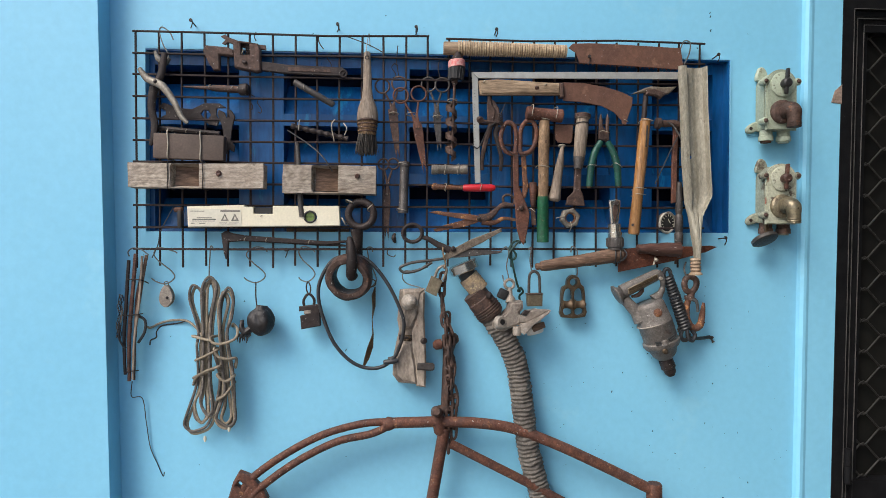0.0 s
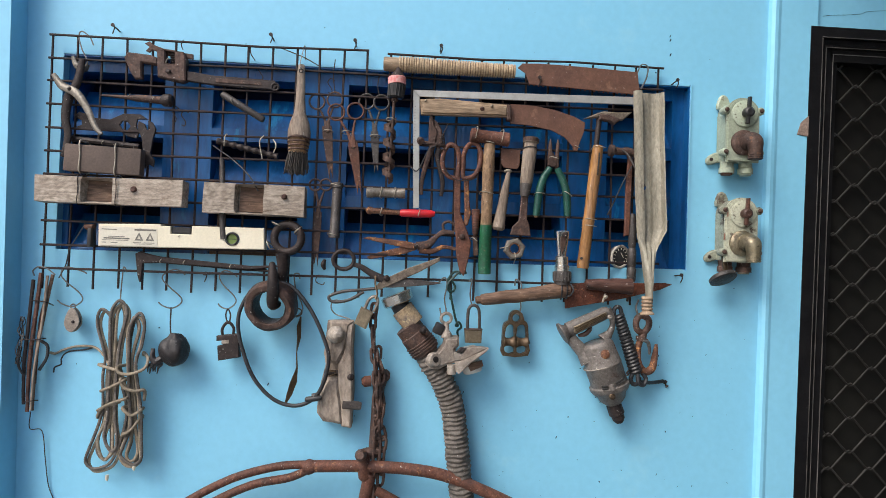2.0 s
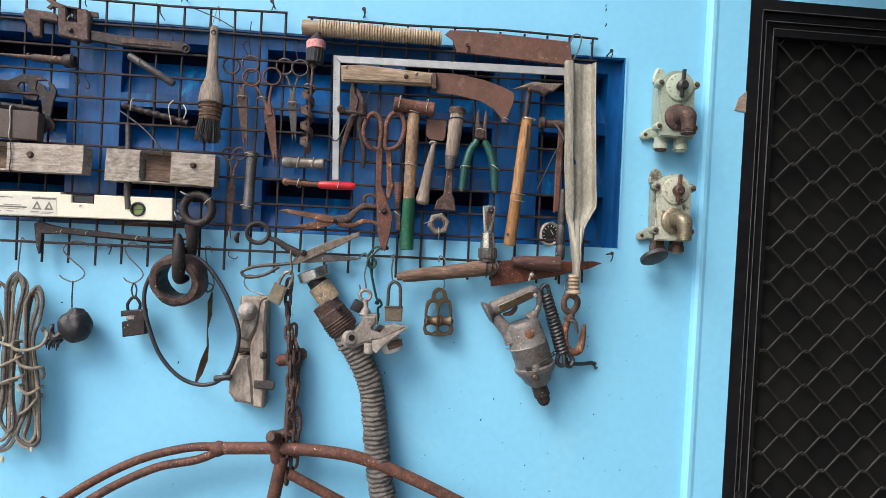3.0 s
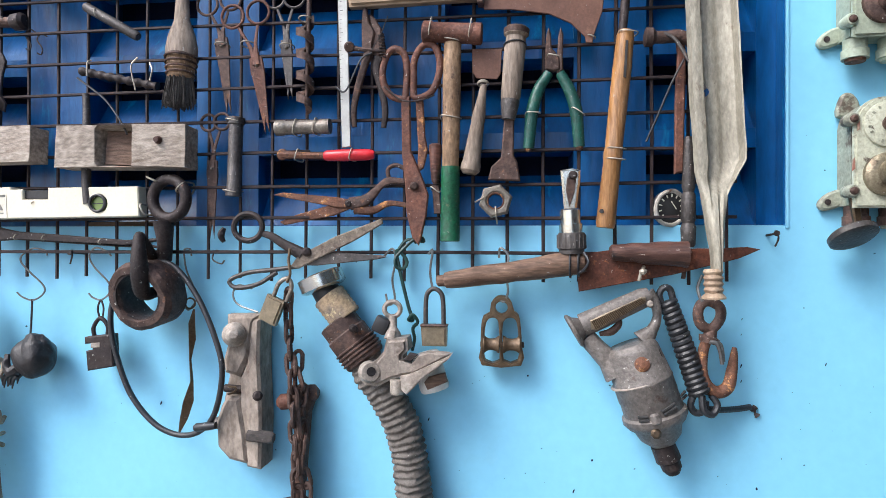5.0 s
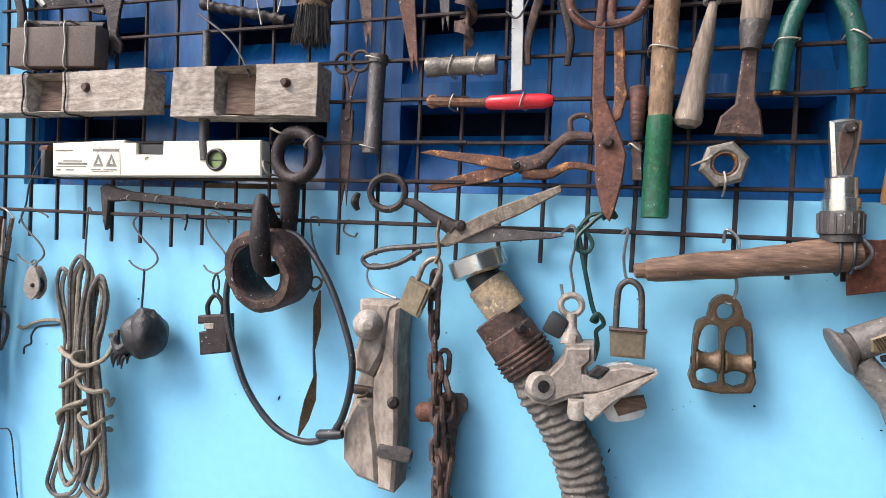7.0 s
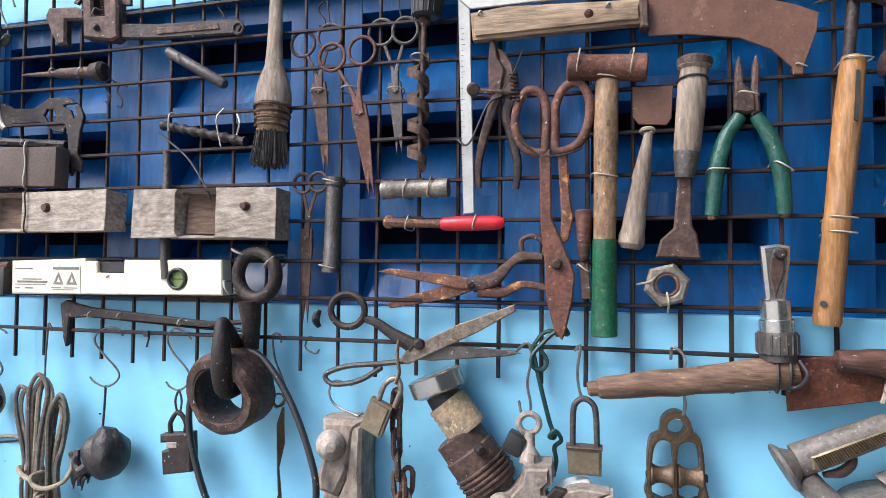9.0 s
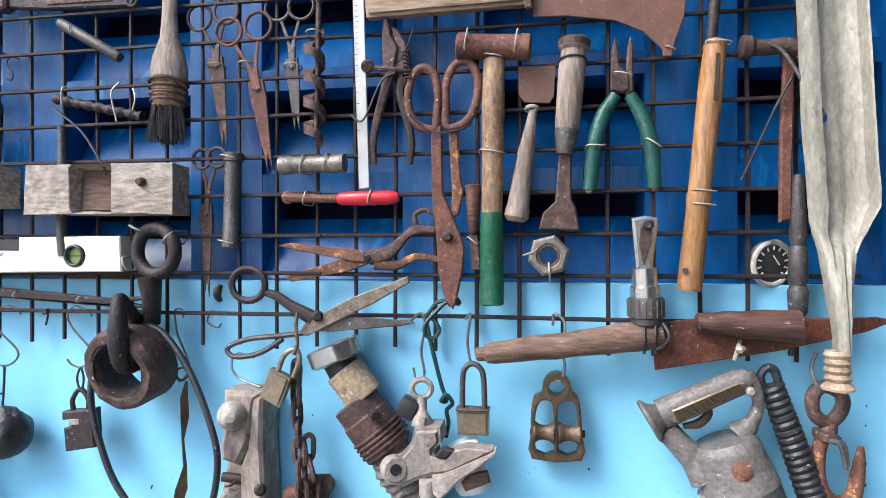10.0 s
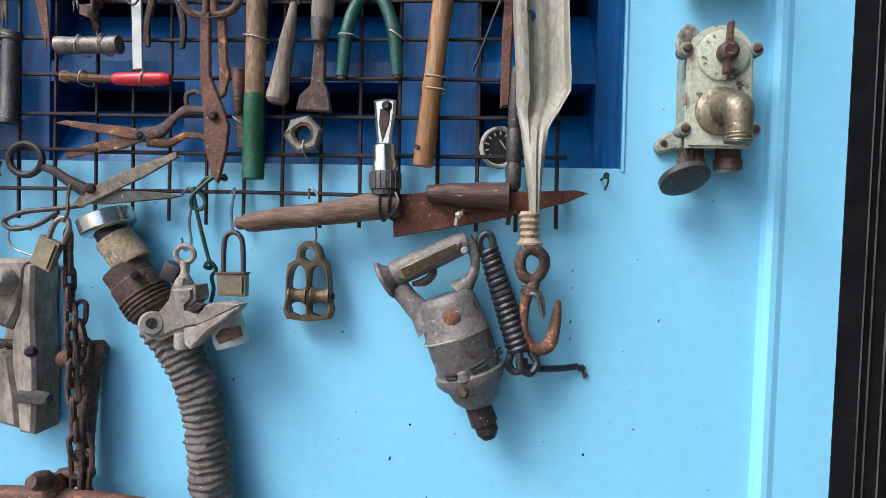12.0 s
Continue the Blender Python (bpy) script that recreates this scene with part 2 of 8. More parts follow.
# dark grey for the added light blockers, kept low so they bounce little
NOBOUNCE = mat("low_bounce_dark_grey", (0.10, 0.10, 0.095), (0.075, 0.075, 0.07), 0.9, 0, 3, 0.3, (0.13, 0.125, 0.115), 6, 0.6)
TWINE = mat("coiled_cream_twine", (0.50, 0.38, 0.25), (0.38, 0.27, 0.17), 0.7, 0, 60, 0.4)
PVC = mat("white_plastic", (0.66, 0.65, 0.61), (0.56, 0.54, 0.50), 0.4, 0, 25, 0.15, (0.30, 0.22, 0.16), 35, 0.62)
PINK = mat("pink_print_band", (0.55, 0.13, 0.13), (0.62, 0.40, 0.36), 0.4, 0, 150, 0.1)
REDMARK = mat("red_enamel_mark", (0.32, 0.075, 0.05), (0.30, 0.22, 0.16), 0.6, 0, 60, 0.1)

# ---- shape helpers ----
V = Vector


def thing(name, label, category, at, group="", kind=""):
    e = new(name)
    e.location = at
    e.empty_display_size = 0.02
    return tagged(e, label, category, group, kind)


MARK = set()


def settle(back):
    """Hangs all tools made since the last call closer to the wall."""
    for o in bpy.data.objects:
        if o not in MARK:
            MARK.add(o)
            if o.parent is None and o.type != "CAMERA":
                o.location.y += back


def origin(ob):
    o = V((0, 0, 0))
    while ob:
        o += ob.location
        ob = ob.parent
    return o


def part(name, bm, material, parent=None, label="", smooth=True):
    """Links a bmesh given in world coordinates as one mesh under parent."""
    if parent:
        bmesh.ops.translate(bm, verts=bm.verts, vec=-origin(parent))
    bmesh.ops.recalc_face_normals(bm, faces=bm.faces)
    me = bpy.data.meshes.new(name)
    bm.to_mesh(me)
    bm.free()
    me.materials.append(material)
    if smooth:
        me.shade_smooth()
        me.set_sharp_from_angle(angle=radians(38))
    ob = new(name, me)
    if parent:
        ob.parent = parent
    if label:
        ob["label"] = label
    return ob


def single(name, bm, material, label, category, group="", kind="", smooth=True):
    c = sum((v.co for v in bm.verts), V()) / max(len(bm.verts), 1)
    bmesh.ops.translate(bm, verts=bm.verts, vec=-c)
    ob = part(name, bm, material, None, "", smooth)
    ob.location = c
    return tagged(ob, label, category, group, kind)


def join(*bms):
    out = bms[0]
    for b in bms[1:]:
        me = bpy.data.meshes.new("tmp")
        b.to_mesh(me)
        b.free()
        out.from_mesh(me)
        bpy.data.meshes.remove(me)
    return out


def spline(pts, n=6, closed=False):
    """A smooth line through the points."""
    pts = [V(p) for p in pts]
    m = len(pts)
    if m < 3 and not closed:
        return [pts[0].lerp(pts[-1], i / n) for i in range(n + 1)]
    out = []
    for i in range(m if closed else m - 1):
        p1, p2 = pts[i], pts[(i + 1) % m]
        p0 = pts[i - 1] if closed or i else p1 * 2 - p2
        p3 = pts[(i + 2) % m] if closed or i + 2 < m else p2 * 2 - p1
        for k in range(n):
            t = k / n
            out.append(0.5 * (2 * p1 + (p2 - p0) * t + (2 * p0 - 5 * p1 + 4 * p2 - p3) * t * t + (3 * p1 - p0 - 3 * p2 + p3) * t ** 3))
    if not closed:
        out.append(pts[-1])
    return out


def sweep(path, radii, seg=8, closed=False, flat=1.0, cap=True):
    """A tube along ready-made path points; flat squeezes it front to back."""
    bm = bmesh.new()
    n = len(path)
    if isinstance(radii, (int, float)):
        radii = [radii] * n
    rings, side = [], None
    for i, p in enumerate(path):
        a = path[(i - 1) % n] if closed or i else path[i]
        b = path[(i + 1) % n] if closed or i < n - 1 else path[i]
        d = (b - a).normalized() if (b - a).length > 1e-9 else V((0, 0, 1))
        if side is None:
            side = d.cross(V((0, 1, 0)))
            side = side if side.length > 0.1 else d.cross(V((1, 0, 0)))
        side = (side - d * side.dot(d))
        side = side.normalized() if side.length > 1e-6 else d.orthogonal().normalized()
        up = d.cross(side)
        rings.append([bm.verts.new(p + (side * math.cos(2 * math.pi * k / seg) + up * math.sin(2 * math.pi * k / seg) * flat) * radii[i]) for k in range(seg)])
    for i in range(n if closed else n - 1):
        r, s = rings[i], rings[(i + 1) % n]
        for k in range(seg):
            bm.faces.new((r[k], r[(k + 1) % seg], s[(k + 1) % seg], s[k]))
    if cap and not closed:
        bm.faces.new(rings[0][::-1])
        bm.faces.new(rings[-1])
    return bm


def tube(pts, r, seg=8, n=6, closed=False, flat=1.0):
    path = spline(pts, n, closed)
    if isinstance(r, (list, tuple)):
        m = len(path) - 1
        rr = []
        for i in range(m + 1):
            u = i / m * (len(r) - 1)
            k = min(int(u), len(r) - 2)
            rr.append(r[k] + (r[k + 1] - r[k]) * (u - k))
        r = rr
    return sweep(path, r, seg, closed, flat)


def lathe(p0, p1, prof, seg=16, flat=1.0):
    """A turned body on the axis p0 to p1: (share of the length, radius) rows."""
    p0, p1 = V(p0), V(p1)
    bm = bmesh.new()
    d = (p1 - p0).normalized()
    side = d.cross(V((0, 1, 0)))
    side = side.normalized() if side.length > 0.1 else V((1, 0, 0))
    up = d.cross(side).normalized()
    rings = [[bm.verts.new(p0.lerp(p1, t) + (side * math.cos(2 * math.pi * k / seg) + up * math.sin(2 * math.pi * k / seg) * flat) * max(r, 1e-4)) for k in range(seg)] for t, r in prof]
    for r, s in zip(rings, rings[1:]):
        for k in range(seg):
            bm.faces.new((r[k], r[(k + 1) % seg], s[(k + 1) % seg], s[k]))
    bm.faces.new(rings[0][::-1])
    bm.faces.new(rings[-1])
    return bm


def ringed(pts, n=3):
    """A closed outline, rounded through its points."""
    return [(v.x, v.z) for v in spline([V((p[0], 0, p[1])) for p in pts], n, True)]


def soften(bm, w, segs=2):
    edges = [e for e in bm.edges if len(e.link_faces) == 2 and e.calc_face_angle(0) > 0.5]
    bmesh.ops.bevel(bm, geom=edges, offset=w, segments=segs, affect="EDGES", profile=0.6, clamp_overlap=True)
    return bm


def slab(outline, y, thick, bevel=0.0012, holes=(), round_=0, segs=1):
    """A plate cut to an outline in the wall's plane: its front at y, thick deep."""
    bm = bmesh.new()
    edges = []
    for k, ring in enumerate((outline, *holes)):
        pts = [V((p[0], 0, p[1])) for p in ring]
        if round_:
            pts = spline(pts, round_, True)
        vs = [bm.verts.new((p.x, y, p.z)) for p in pts]
        edges += [bm.edges.new((vs[i - 1], vs[i])) for i in range(len(vs))]
    if holes:
        bmesh.ops.triangle_fill(bm, edges=edges, use_beauty=True, use_dissolve=False)
    else:
        bm.faces.new(vs)
    got = bmesh.ops.extrude_face_region(bm, geom=list(bm.faces))
    bmesh.ops.translate(bm, verts=[g for g in got["geom"] if isinstance(g, bmesh.types.BMVert)], vec=(0, thick, 0))
    bmesh.ops.recalc_face_normals(bm, faces=bm.faces)
    if bevel:
        rim = [e for e in bm.edges if len(e.link_faces) == 2 and e.calc_face_angle(0) > 0.8 and abs(e.verts[0].co.y - e.verts[1].co.y) < 1e-6]
        bmesh.ops.bevel(bm, geom=rim, offset=bevel, segments=segs, affect="EDGES", clamp_overlap=True)
    return bm


def block(c, size, turn=0.0, bevel=0.002, tilt=0.0, segs=2):
    bm = bmesh.new()
    bmesh.ops.create_cube(bm, size=1)
    bmesh.ops.scale(bm, verts=bm.verts, vec=size)
    if bevel:
        soften(bm, bevel, segs)
    bm.transform(Matrix.Translation(c) @ pose(0, 0, 0, tilt, turn, 0))
    return bm


def bar(p, q, y, w, thick, bevel=0.001, w2=None):
    """A straight flat bar between two places on the wall, w wide at p and w2 at q."""
    a, b = V((p[0], 0, p[1])), V((q[0], 0, q[1]))
    s = (b - a).normalized().cross(V((0, 1, 0)))
    w2 = w if w2 is None else w2
    o = [a + s * w / 2, b + s * w2 / 2, b - s * w2 / 2, a - s * w / 2]
    return slab([(v.x, v.z) for v in o], y, thick, bevel)


def roughen(bm, amount, size=40.0):
    for v in bm.verts:
        v.co += noise.noise_vector(v.co * size) * amount
    return bm


def circle(c, r, n=20, sx=1.0):
    return [(c[0] + r * sx * math.cos(2 * math.pi * k / n), c[1] + r * math.sin(2 * math.pi * k / n)) for k in range(n)]


def hoop(c, R, r, rx=0, rz=0, sx=1.0, seg=8, n=24, ry=0):
    """A ring of wire in the wall's plane, then turned."""
    path = [V((R * sx * math.cos(2 * math.pi * k / n), 0, R * math.sin(2 * math.pi * k / n))) for k in range(n)]
    bm = sweep(path, r, seg, True)
    bm.transform(Matrix.Translation(c) @ pose(0, 0, 0, rx, ry, rz))
    return bm


def tie(c, w=0.012, y0=-0.05, turn=0.0, material=None, parent=None, r=0.0009):
    """A loop of binding wire round a tool and the mesh behind it."""
    d = abs(y0 + 0.02) / 2
    pts = []
    for k in range(12):
        a = 2 * math.pi * k / 12
        pts.append(V((w * (abs(math.cos(a)) ** 0.6) * (1 if math.cos(a) > 0 else -1), d * (abs(math.sin(a)) ** 0.6) * (1 if math.sin(a) > 0 else -1), 0.002 * math.sin(2 * a))))
    bm = sweep(spline(pts, 2, True), r, 6, True)
    bm.transform(Matrix.Translation((c[0], (y0 - 0.02) / 2, c[1])) @ pose(0, 0, 0, 0, turn, 0))
    part("tie_wire", bm, material or CREAMW, parent)


# ---- the wall and what it is built of ----
Z0, Z1 = 0.0, 3.0
RX0, RX1, RZ0, RZ1 = -0.592, 0.804, 1.521, 1.944
PX, DX, DTOP = 0.972, 1.102, 2.098


def boxes(rows):
    bm = bmesh.new()
    for x0, x1, y0, y1, z0, z1 in rows:
        got = bmesh.ops.create_cube(bm, size=1)
        bmesh.ops.scale(bm, verts=got["verts"], vec=(x1 - x0, y1 - y0, z1 - z0))
        bmesh.ops.translate(bm, verts=got["verts"], vec=((x0 + x1) / 2, (y0 + y1) / 2, (z0 + z1) / 2))
    return bm


wall = single("wall_north", boxes([(-4, RX0, 0, 0.2, Z0, Z1), (RX1, 1.07, 0, 0.2, Z0, Z1), (RX0, RX1, 0, 0.2, Z0, RZ0), (RX0, RX1, 0, 0.2, RZ1, Z1),
                                   (1.07, 5, 0, 0.2, DTOP - 0.02, Z1), (2.05, 5, 0, 0.2, Z0, DTOP - 0.02)]),
              WALL, "sky-blue painted rendered wall with small chips and specks", "wall", kind="structure", smooth=False)


def prism(plan_top, plan_bottom, z0, z1):
    """An upright body whose plan shifts a little from bottom to top."""
    bm = bmesh.new()
    a = [bm.verts.new((x, y, z0)) for x, y in plan_bottom]
    b = [bm.verts.new((x, y, z1)) for x, y in plan_top]
    n = len(a)
    for i in range(n):
        bm.faces.new((a[i], a[(i + 1) % n], b[(i + 1) % n], b[i]))
    bm.faces.new(a)
    bm.faces.new(b[::-1])
    return bm


single("wall_pier", soften(prism([(-4, 0), (-4, -0.055), (-0.690, -0.055), (-0.690, 0)], [(-4, 0), (-4, -0.055), (-0.632, -0.055), (-0.632, 0)], Z0, Z1), 0.004),
       WALL, "sky-blue painted pier standing proud of the wall", "wall", kind="structure")
single("wall_jamb", prism([(1.000, 0.001), (1.003, -0.009), (1.009, -0.0150), (1.016, -0.0150), (1.024, -0.0125), (1.118, -0.0125), (1.118, 0.001)],
                          [(0.962, 0.001), (0.965, -0.009), (0.971, -0.0150), (0.978, -0.0150), (0.986, -0.0125), (1.062, -0.0125), (1.062, 0.001)], Z0, Z1),
       WALL, "sky-blue painted door jamb with a sloping plaster edge", "wall", kind="structure", smooth=False)
single("ground", boxes([(-60, 60, -60, 0.3, -0.1, 0)]), GROUND, "worn grey concrete yard in front of the wall", "ground", kind="structure", smooth=False)
# added out of view: two walls and a slab that darken the right side
single("wall_east", boxes([(2.08, 2.3, -5.0, -0.001, Z0, Z1)]), NOBOUNCE, "unseen dark grey wall added beyond the door to cut light from the right", "wall", kind="structure", smooth=False)
single("wall_south", boxes([(0.75, 2.3, -2.8, -2.6, Z0, Z1)]), NOBOUNCE, "unseen dark grey wall added opposite the door to block sky light", "wall", kind="structure", smooth=False)
single("porch_roof", boxes([(0.80, 2.3, -3.0, 0.2, 2.76, 2.9)]), WALL, "unseen sky-blue slab added above the door to block light from overhead", "roof", kind="structure", smooth=False)

# raised plaster rim round the recess
rim = thing("recess_rim", "sky-blue plaster rim round the blue window recess", "trim", (0.1, 0, 1.52), kind="structure")
part("rim_side", boxes([(RX1 + 0.0006, RX1 + 0.004, -0.003, 0.0, RZ0 - 0.004, RZ1 + 0.004)]), WALL, rim, smooth=False)
part("rim_top", boxes([(RX0, RX1, -0.003, 0.0, RZ1 + 0.0006, RZ1 + 0.006)]), WALL, rim, smooth=False)

# blue louvred panel in the recess: six columns of three hollow cells
panel = thing("louvre_panel", "deep blue glossy painted louvre panel set back in the wall", "panel", (0.1, 0.06, 1.52), kind="structure")
CW, PITCH, CX0 = 0.195, 0.3, -0.580
CELLZ = [1.915, 1.775, 1.635]
PY = 0.022
cols = []
for i in range(5):
    a = CX0 + i * PITCH
    cols.append((a, min(a + CW, RX1 - 0.03)))
rows_ = []
xs = [RX0] + [v for c in cols for v in c] + [RX1]
for i in range(0, len(xs), 2):
    rows_.append((xs[i], xs[i + 1], PY, PY + 0.09, RZ0, RZ1))
part("panel_stiles", roughen(boxes(rows_), 0.0), BLUE, panel, smooth=False)
for a, b in cols:
    zt = RZ1
    for k, z in enumerate(CELLZ):
        lo = z
        part("rail", boxes([(a, b, PY + 0.001, PY + 0.06, lo, zt)]), BLUE, panel, smooth=False)
        zt = z - 0.112
    part("rail", boxes([(a, b, PY + 0.001, PY + 0.06, RZ0, zt)]), BLUE, panel, smooth=False)
    for k, z in enumerate(CELLZ):
        s = prism([(a, PY + 0.085), (a, PY + 0.06), (b, PY + 0.06), (b, PY + 0.085)], [(a, PY + 0.05), (a, PY + 0.006), (b, PY + 0.006), (b, PY + 0.05)], z - 0.113, z - 0.030)
        part("slat", s, BLUE, panel, smooth=False)
part("reveal_side", boxes([(RX1 - 0.003, RX1 - 0.0003, -0.0015, PY - 0.0005, RZ0 + 0.0005, RZ1 - 0.0005)]), BLUE, panel, smooth=False)
part("reveal_top", boxes([(RX0 + 0.001, RX1 - 0.0035, -0.001, PY - 0.0005, RZ1 - 0.003, RZ1 - 0.0003)]), BLUE, panel, smooth=False)
# near-black sheet, so the cells' shade is put into its colour
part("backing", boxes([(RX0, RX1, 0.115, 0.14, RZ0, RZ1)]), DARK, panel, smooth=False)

patch0, patch1 = (-0.2728, 1.5294), (-0.1748, 1.5111)
part("bare_edge", roughen(boxes([(patch0[0], patch1[0] + 0.05, PY - 0.006, PY + 0.01, patch1[1], patch0[1])]), 0.0), WDRIFT, panel, "bare brown wooden edge", smooth=False)

# ---- black security door ----
door = thing("door_1", "black steel security door with diamond mesh and dark screen", "door", (1.5, 0.0, 0.0), kind="structure")


def post(x0, x1, y0, y1, z0=0.0, z1=DTOP):
    return prism([(x0, y0), (x0, y1), (x1, y1), (x1, y0)], [(x0 - 0.036, y0), (x0 - 0.036, y1), (x1 - 0.036, y1), (x1 - 0.036, y0)], z0, z1)


part("outer_frame", post(1.100, 1.128, -0.014, 0.10), DOORM, door, smooth=False)
part("outer_bead", soften(post(1.128, 1.142, -0.004, 0.10, 0, DTOP - 0.02), 0.003), DOORM, door)
part("stile", soften(post(1.144, 1.166, 0.004, 0.05, 0.05, DTOP - 0.035), 0.003), DOORM, door)
part("inner_bead", soften(post(1.167, 1.183, 0.012, 0.05, 0.05, DTOP - 0.06), 0.003), DOORM, door)
part("head", boxes([(1.112, 2.05, -0.0135, 0.10, DTOP - 0.024, DTOP)]), DOORM, door, smooth=False)
part("head_bead", boxes([(1.14, 2.05, -0.004, 0.10, DTOP - 0.04, DTOP - 0.026)]), DOORM, door, smooth=False)
part("top_rail", boxes([(1.16, 2.05, 0.004, 0.05, DTOP - 0.075, DTOP - 0.045)]), DOORM, door, smooth=False)
part("lower_rail", boxes([(1.14, 2.05, 0.003, 0.05, 0.80, 0.90)]), DOORM, door, smooth=False)
part("screen", boxes([(1.10, 2.05, 0.034, 0.040, 0.02, DTOP - 0.03)]), SCREEN, door, smooth=False)
part("hinge", lathe((1.117, -0.02, 0.90), (1.117, -0.02, 0.99), [(0, 0.004), (0.03, 0.008), (0.48, 0.008), (0.5, 0.006), (0.52, 0.008), (0.97, 0.008), (1, 0.004)], 12), DOORM, door)
# thin pale strips stand in for the light catching the bead edges
for x, y, z1 in ((1.1275, -0.0150, 2.071), (1.1435, -0.0050, 2.052), (1.1665, 0.0030, 2.039)):
    part("worn_edge", post(x, x + 0.0013, y, y + 0.002, 0.0, z1), GLINT, door, "thin grey strip standing in for the highlight on the bead edge", smooth=False)
for x, y, z in ((1.1275, -0.0145, 2.073), (1.1435, -0.0050, 2.053), (1.1665, 0.0030, 2.040)):
    part("worn_edge", boxes([(x, 2.05, y, y + 0.002, z, z + 0.0013)]), GLINT, door, "thin grey strip standing in for the highlight on the bead edge", smooth=False)
# expanded mesh: strands touch at flat nodes
DW, DH = 0.1035, 0.0395
for k in range(31):
    pts = []
    for i in range(20):
        up = 0.46 * DH * (1 if (i + k) % 2 else -1)
        x = 1.135 + i * DW / 2
        pts += [(x - 0.009, 0.020, 0.886 + k * DH + up), (x + 0.009, 0.020, 0.886 + k * DH + up)]
    part("grille_strand", tube([p for p in pts if p[0] < 2.05], 0.0024, 5, 2), GRILLE, door)
door.location.x -= 0.015
single("wall_crack", tube([(1.121, -0.0004, 2.128), (1.147, -0.0004, 2.132), (1.180, -0.0004, 2.1345), (1.216, -0.0004, 2.139), (1.230, -0.0004, 2.145), (1.274, -0.0004, 2.150), (1.314, -0.0004, 2.152), (1.350, -0.0004, 2.148), (1.42, -0.0004, 2.151)], 0.0004, 5, 3),
       DARK, "fine dark crack in the plaster above the door", "crack", kind="structure")
# a flake of paint missing beside the door
single("plaster_chip", slab([(1.056, 1.8425), (1.0645, 1.8705), (1.0834, 1.8875), (1.0825, 1.8387)], -0.0145, 0.003, 0.0005), PLASTER, "bare brown patch where the blue paint has chipped", "chip", kind="structure", smooth=False)
bmx = bmesh.new()
for i in range(230):
    x, z = random.uniform(-0.6, 0.97), random.uniform(0.85, 2.1)
    if RX0 - 0.01 < x < RX1 + 0.01 and RZ0 - 0.01 < z < RZ1 + 0.01:
        continue
    if random.random() < 0.5:
        x, z = random.uniform(0.3, 0.97), random.uniform(0.85, 1.3)
    r = random.choice((0.0004, 0.0006, 0.0007, 0.0009, 0.0015))
    got = bmesh.ops.create_circle(bmx, cap_ends=True, segments=6, radius=r, matrix=Matrix.Translation((x, -0.0006, z)) @ pose(0, 0, 0, 90, random.uniform(0, 180), 0) @ Matrix.Diagonal((1, random.uniform(0.5, 1.6), 1, 1)))
for x, z, r in ((0.754, 2.059, 0.0022), (0.755, 2.050, 0.0026), (0.756, 2.016, 0.0030), (0.832, 1.027, 0.0016), (0.798, 1.025, 0.0014), (0.748, 1.052, 0.0018), (0.747, 1.388, 0.0012), (0.746, 1.366, 0.0011), (0.746, 1.322, 0.0019), (0.746, 1.300, 0.0015), (0.514, 1.133, 0.0022), (0.858, 1.327, 0.0016), (0.300, 1.230, 0.0020), (-0.130, 1.240, 0.0024)):
    bmesh.ops.create_circle(bmx, cap_ends=True, segments=7, radius=r, matrix=Matrix.Translation((x, -0.0007, z)) @ pose(0, 0, 0, 90, 20, 0) @ Matrix.Diagonal((0.5, 1.6, 1, 1)))
single("paint_specks", bmx, DARK, "small dark specks and chips in the wall paint", "specks", kind="stuff", smooth=False)

# ---- the wire mesh: two welded panels hung on nails ----
MZ0, MZ1, NROW = 1.481, 1.977, 10
mesh = thing("wire_mesh_panel", "rusty welded wire mesh panel hung as a tool rack", "mesh rack", (-0.25, -0.022, 1.48), group="mesh racks")
mesh2 = thing("wire_mesh_panel", "rusty welded wire mesh panel hung beside its twin", "mesh rack", (0.4, -0.022, 1.48), group="mesh racks")
rng = random.Random(4)


def rod(parent, pts, r=0.0026):
    part("rod", sweep([V(p) for p in pts], r, 6), ROD, parent)


def wob(a):
    return rng.uniform(-a, a)


XL0, XL1, XR0, XR1 = -0.603, 0.062, 0.112, 0.722
for host, x0, x1, n, top in ((mesh, XL0, XL1, 13, MZ1), (mesh2, XR0, XR1, 12, MZ1)):
    for i in range(n + 1):
        x = x0 + (x1 - x0) * i / n
        b = MZ0 - 0.042
        rod(host, [(x + wob(0.0015), -0.0205, b + wob(0.003)), (x + wob(0.001), -0.0205, 1.65), (x + wob(0.0015), -0.021, 1.8), (x + wob(0.002), -0.0205, top + 0.001)])
    for k in range(NROW + 1):
        z = MZ0 + (top - MZ0) * k / NROW
        e0, e1 = x0 - 0.006, x1 + (0.004 if host is mesh else 0.012)
        if k not in (NROW,) and host is mesh:
            e1 = XR0 + 0.01
        s = 0.006 if k == NROW else 0.0015
        rod(host, [(e0, -0.0255, z + wob(0.001)), (e0 + (e1 - e0) * 0.33, -0.0258, z - 0.001 + wob(s)), (e0 + (e1 - e0) * 0.66, -0.0255, z + wob(s)), (e1, -0.0255, z + wob(0.002))])
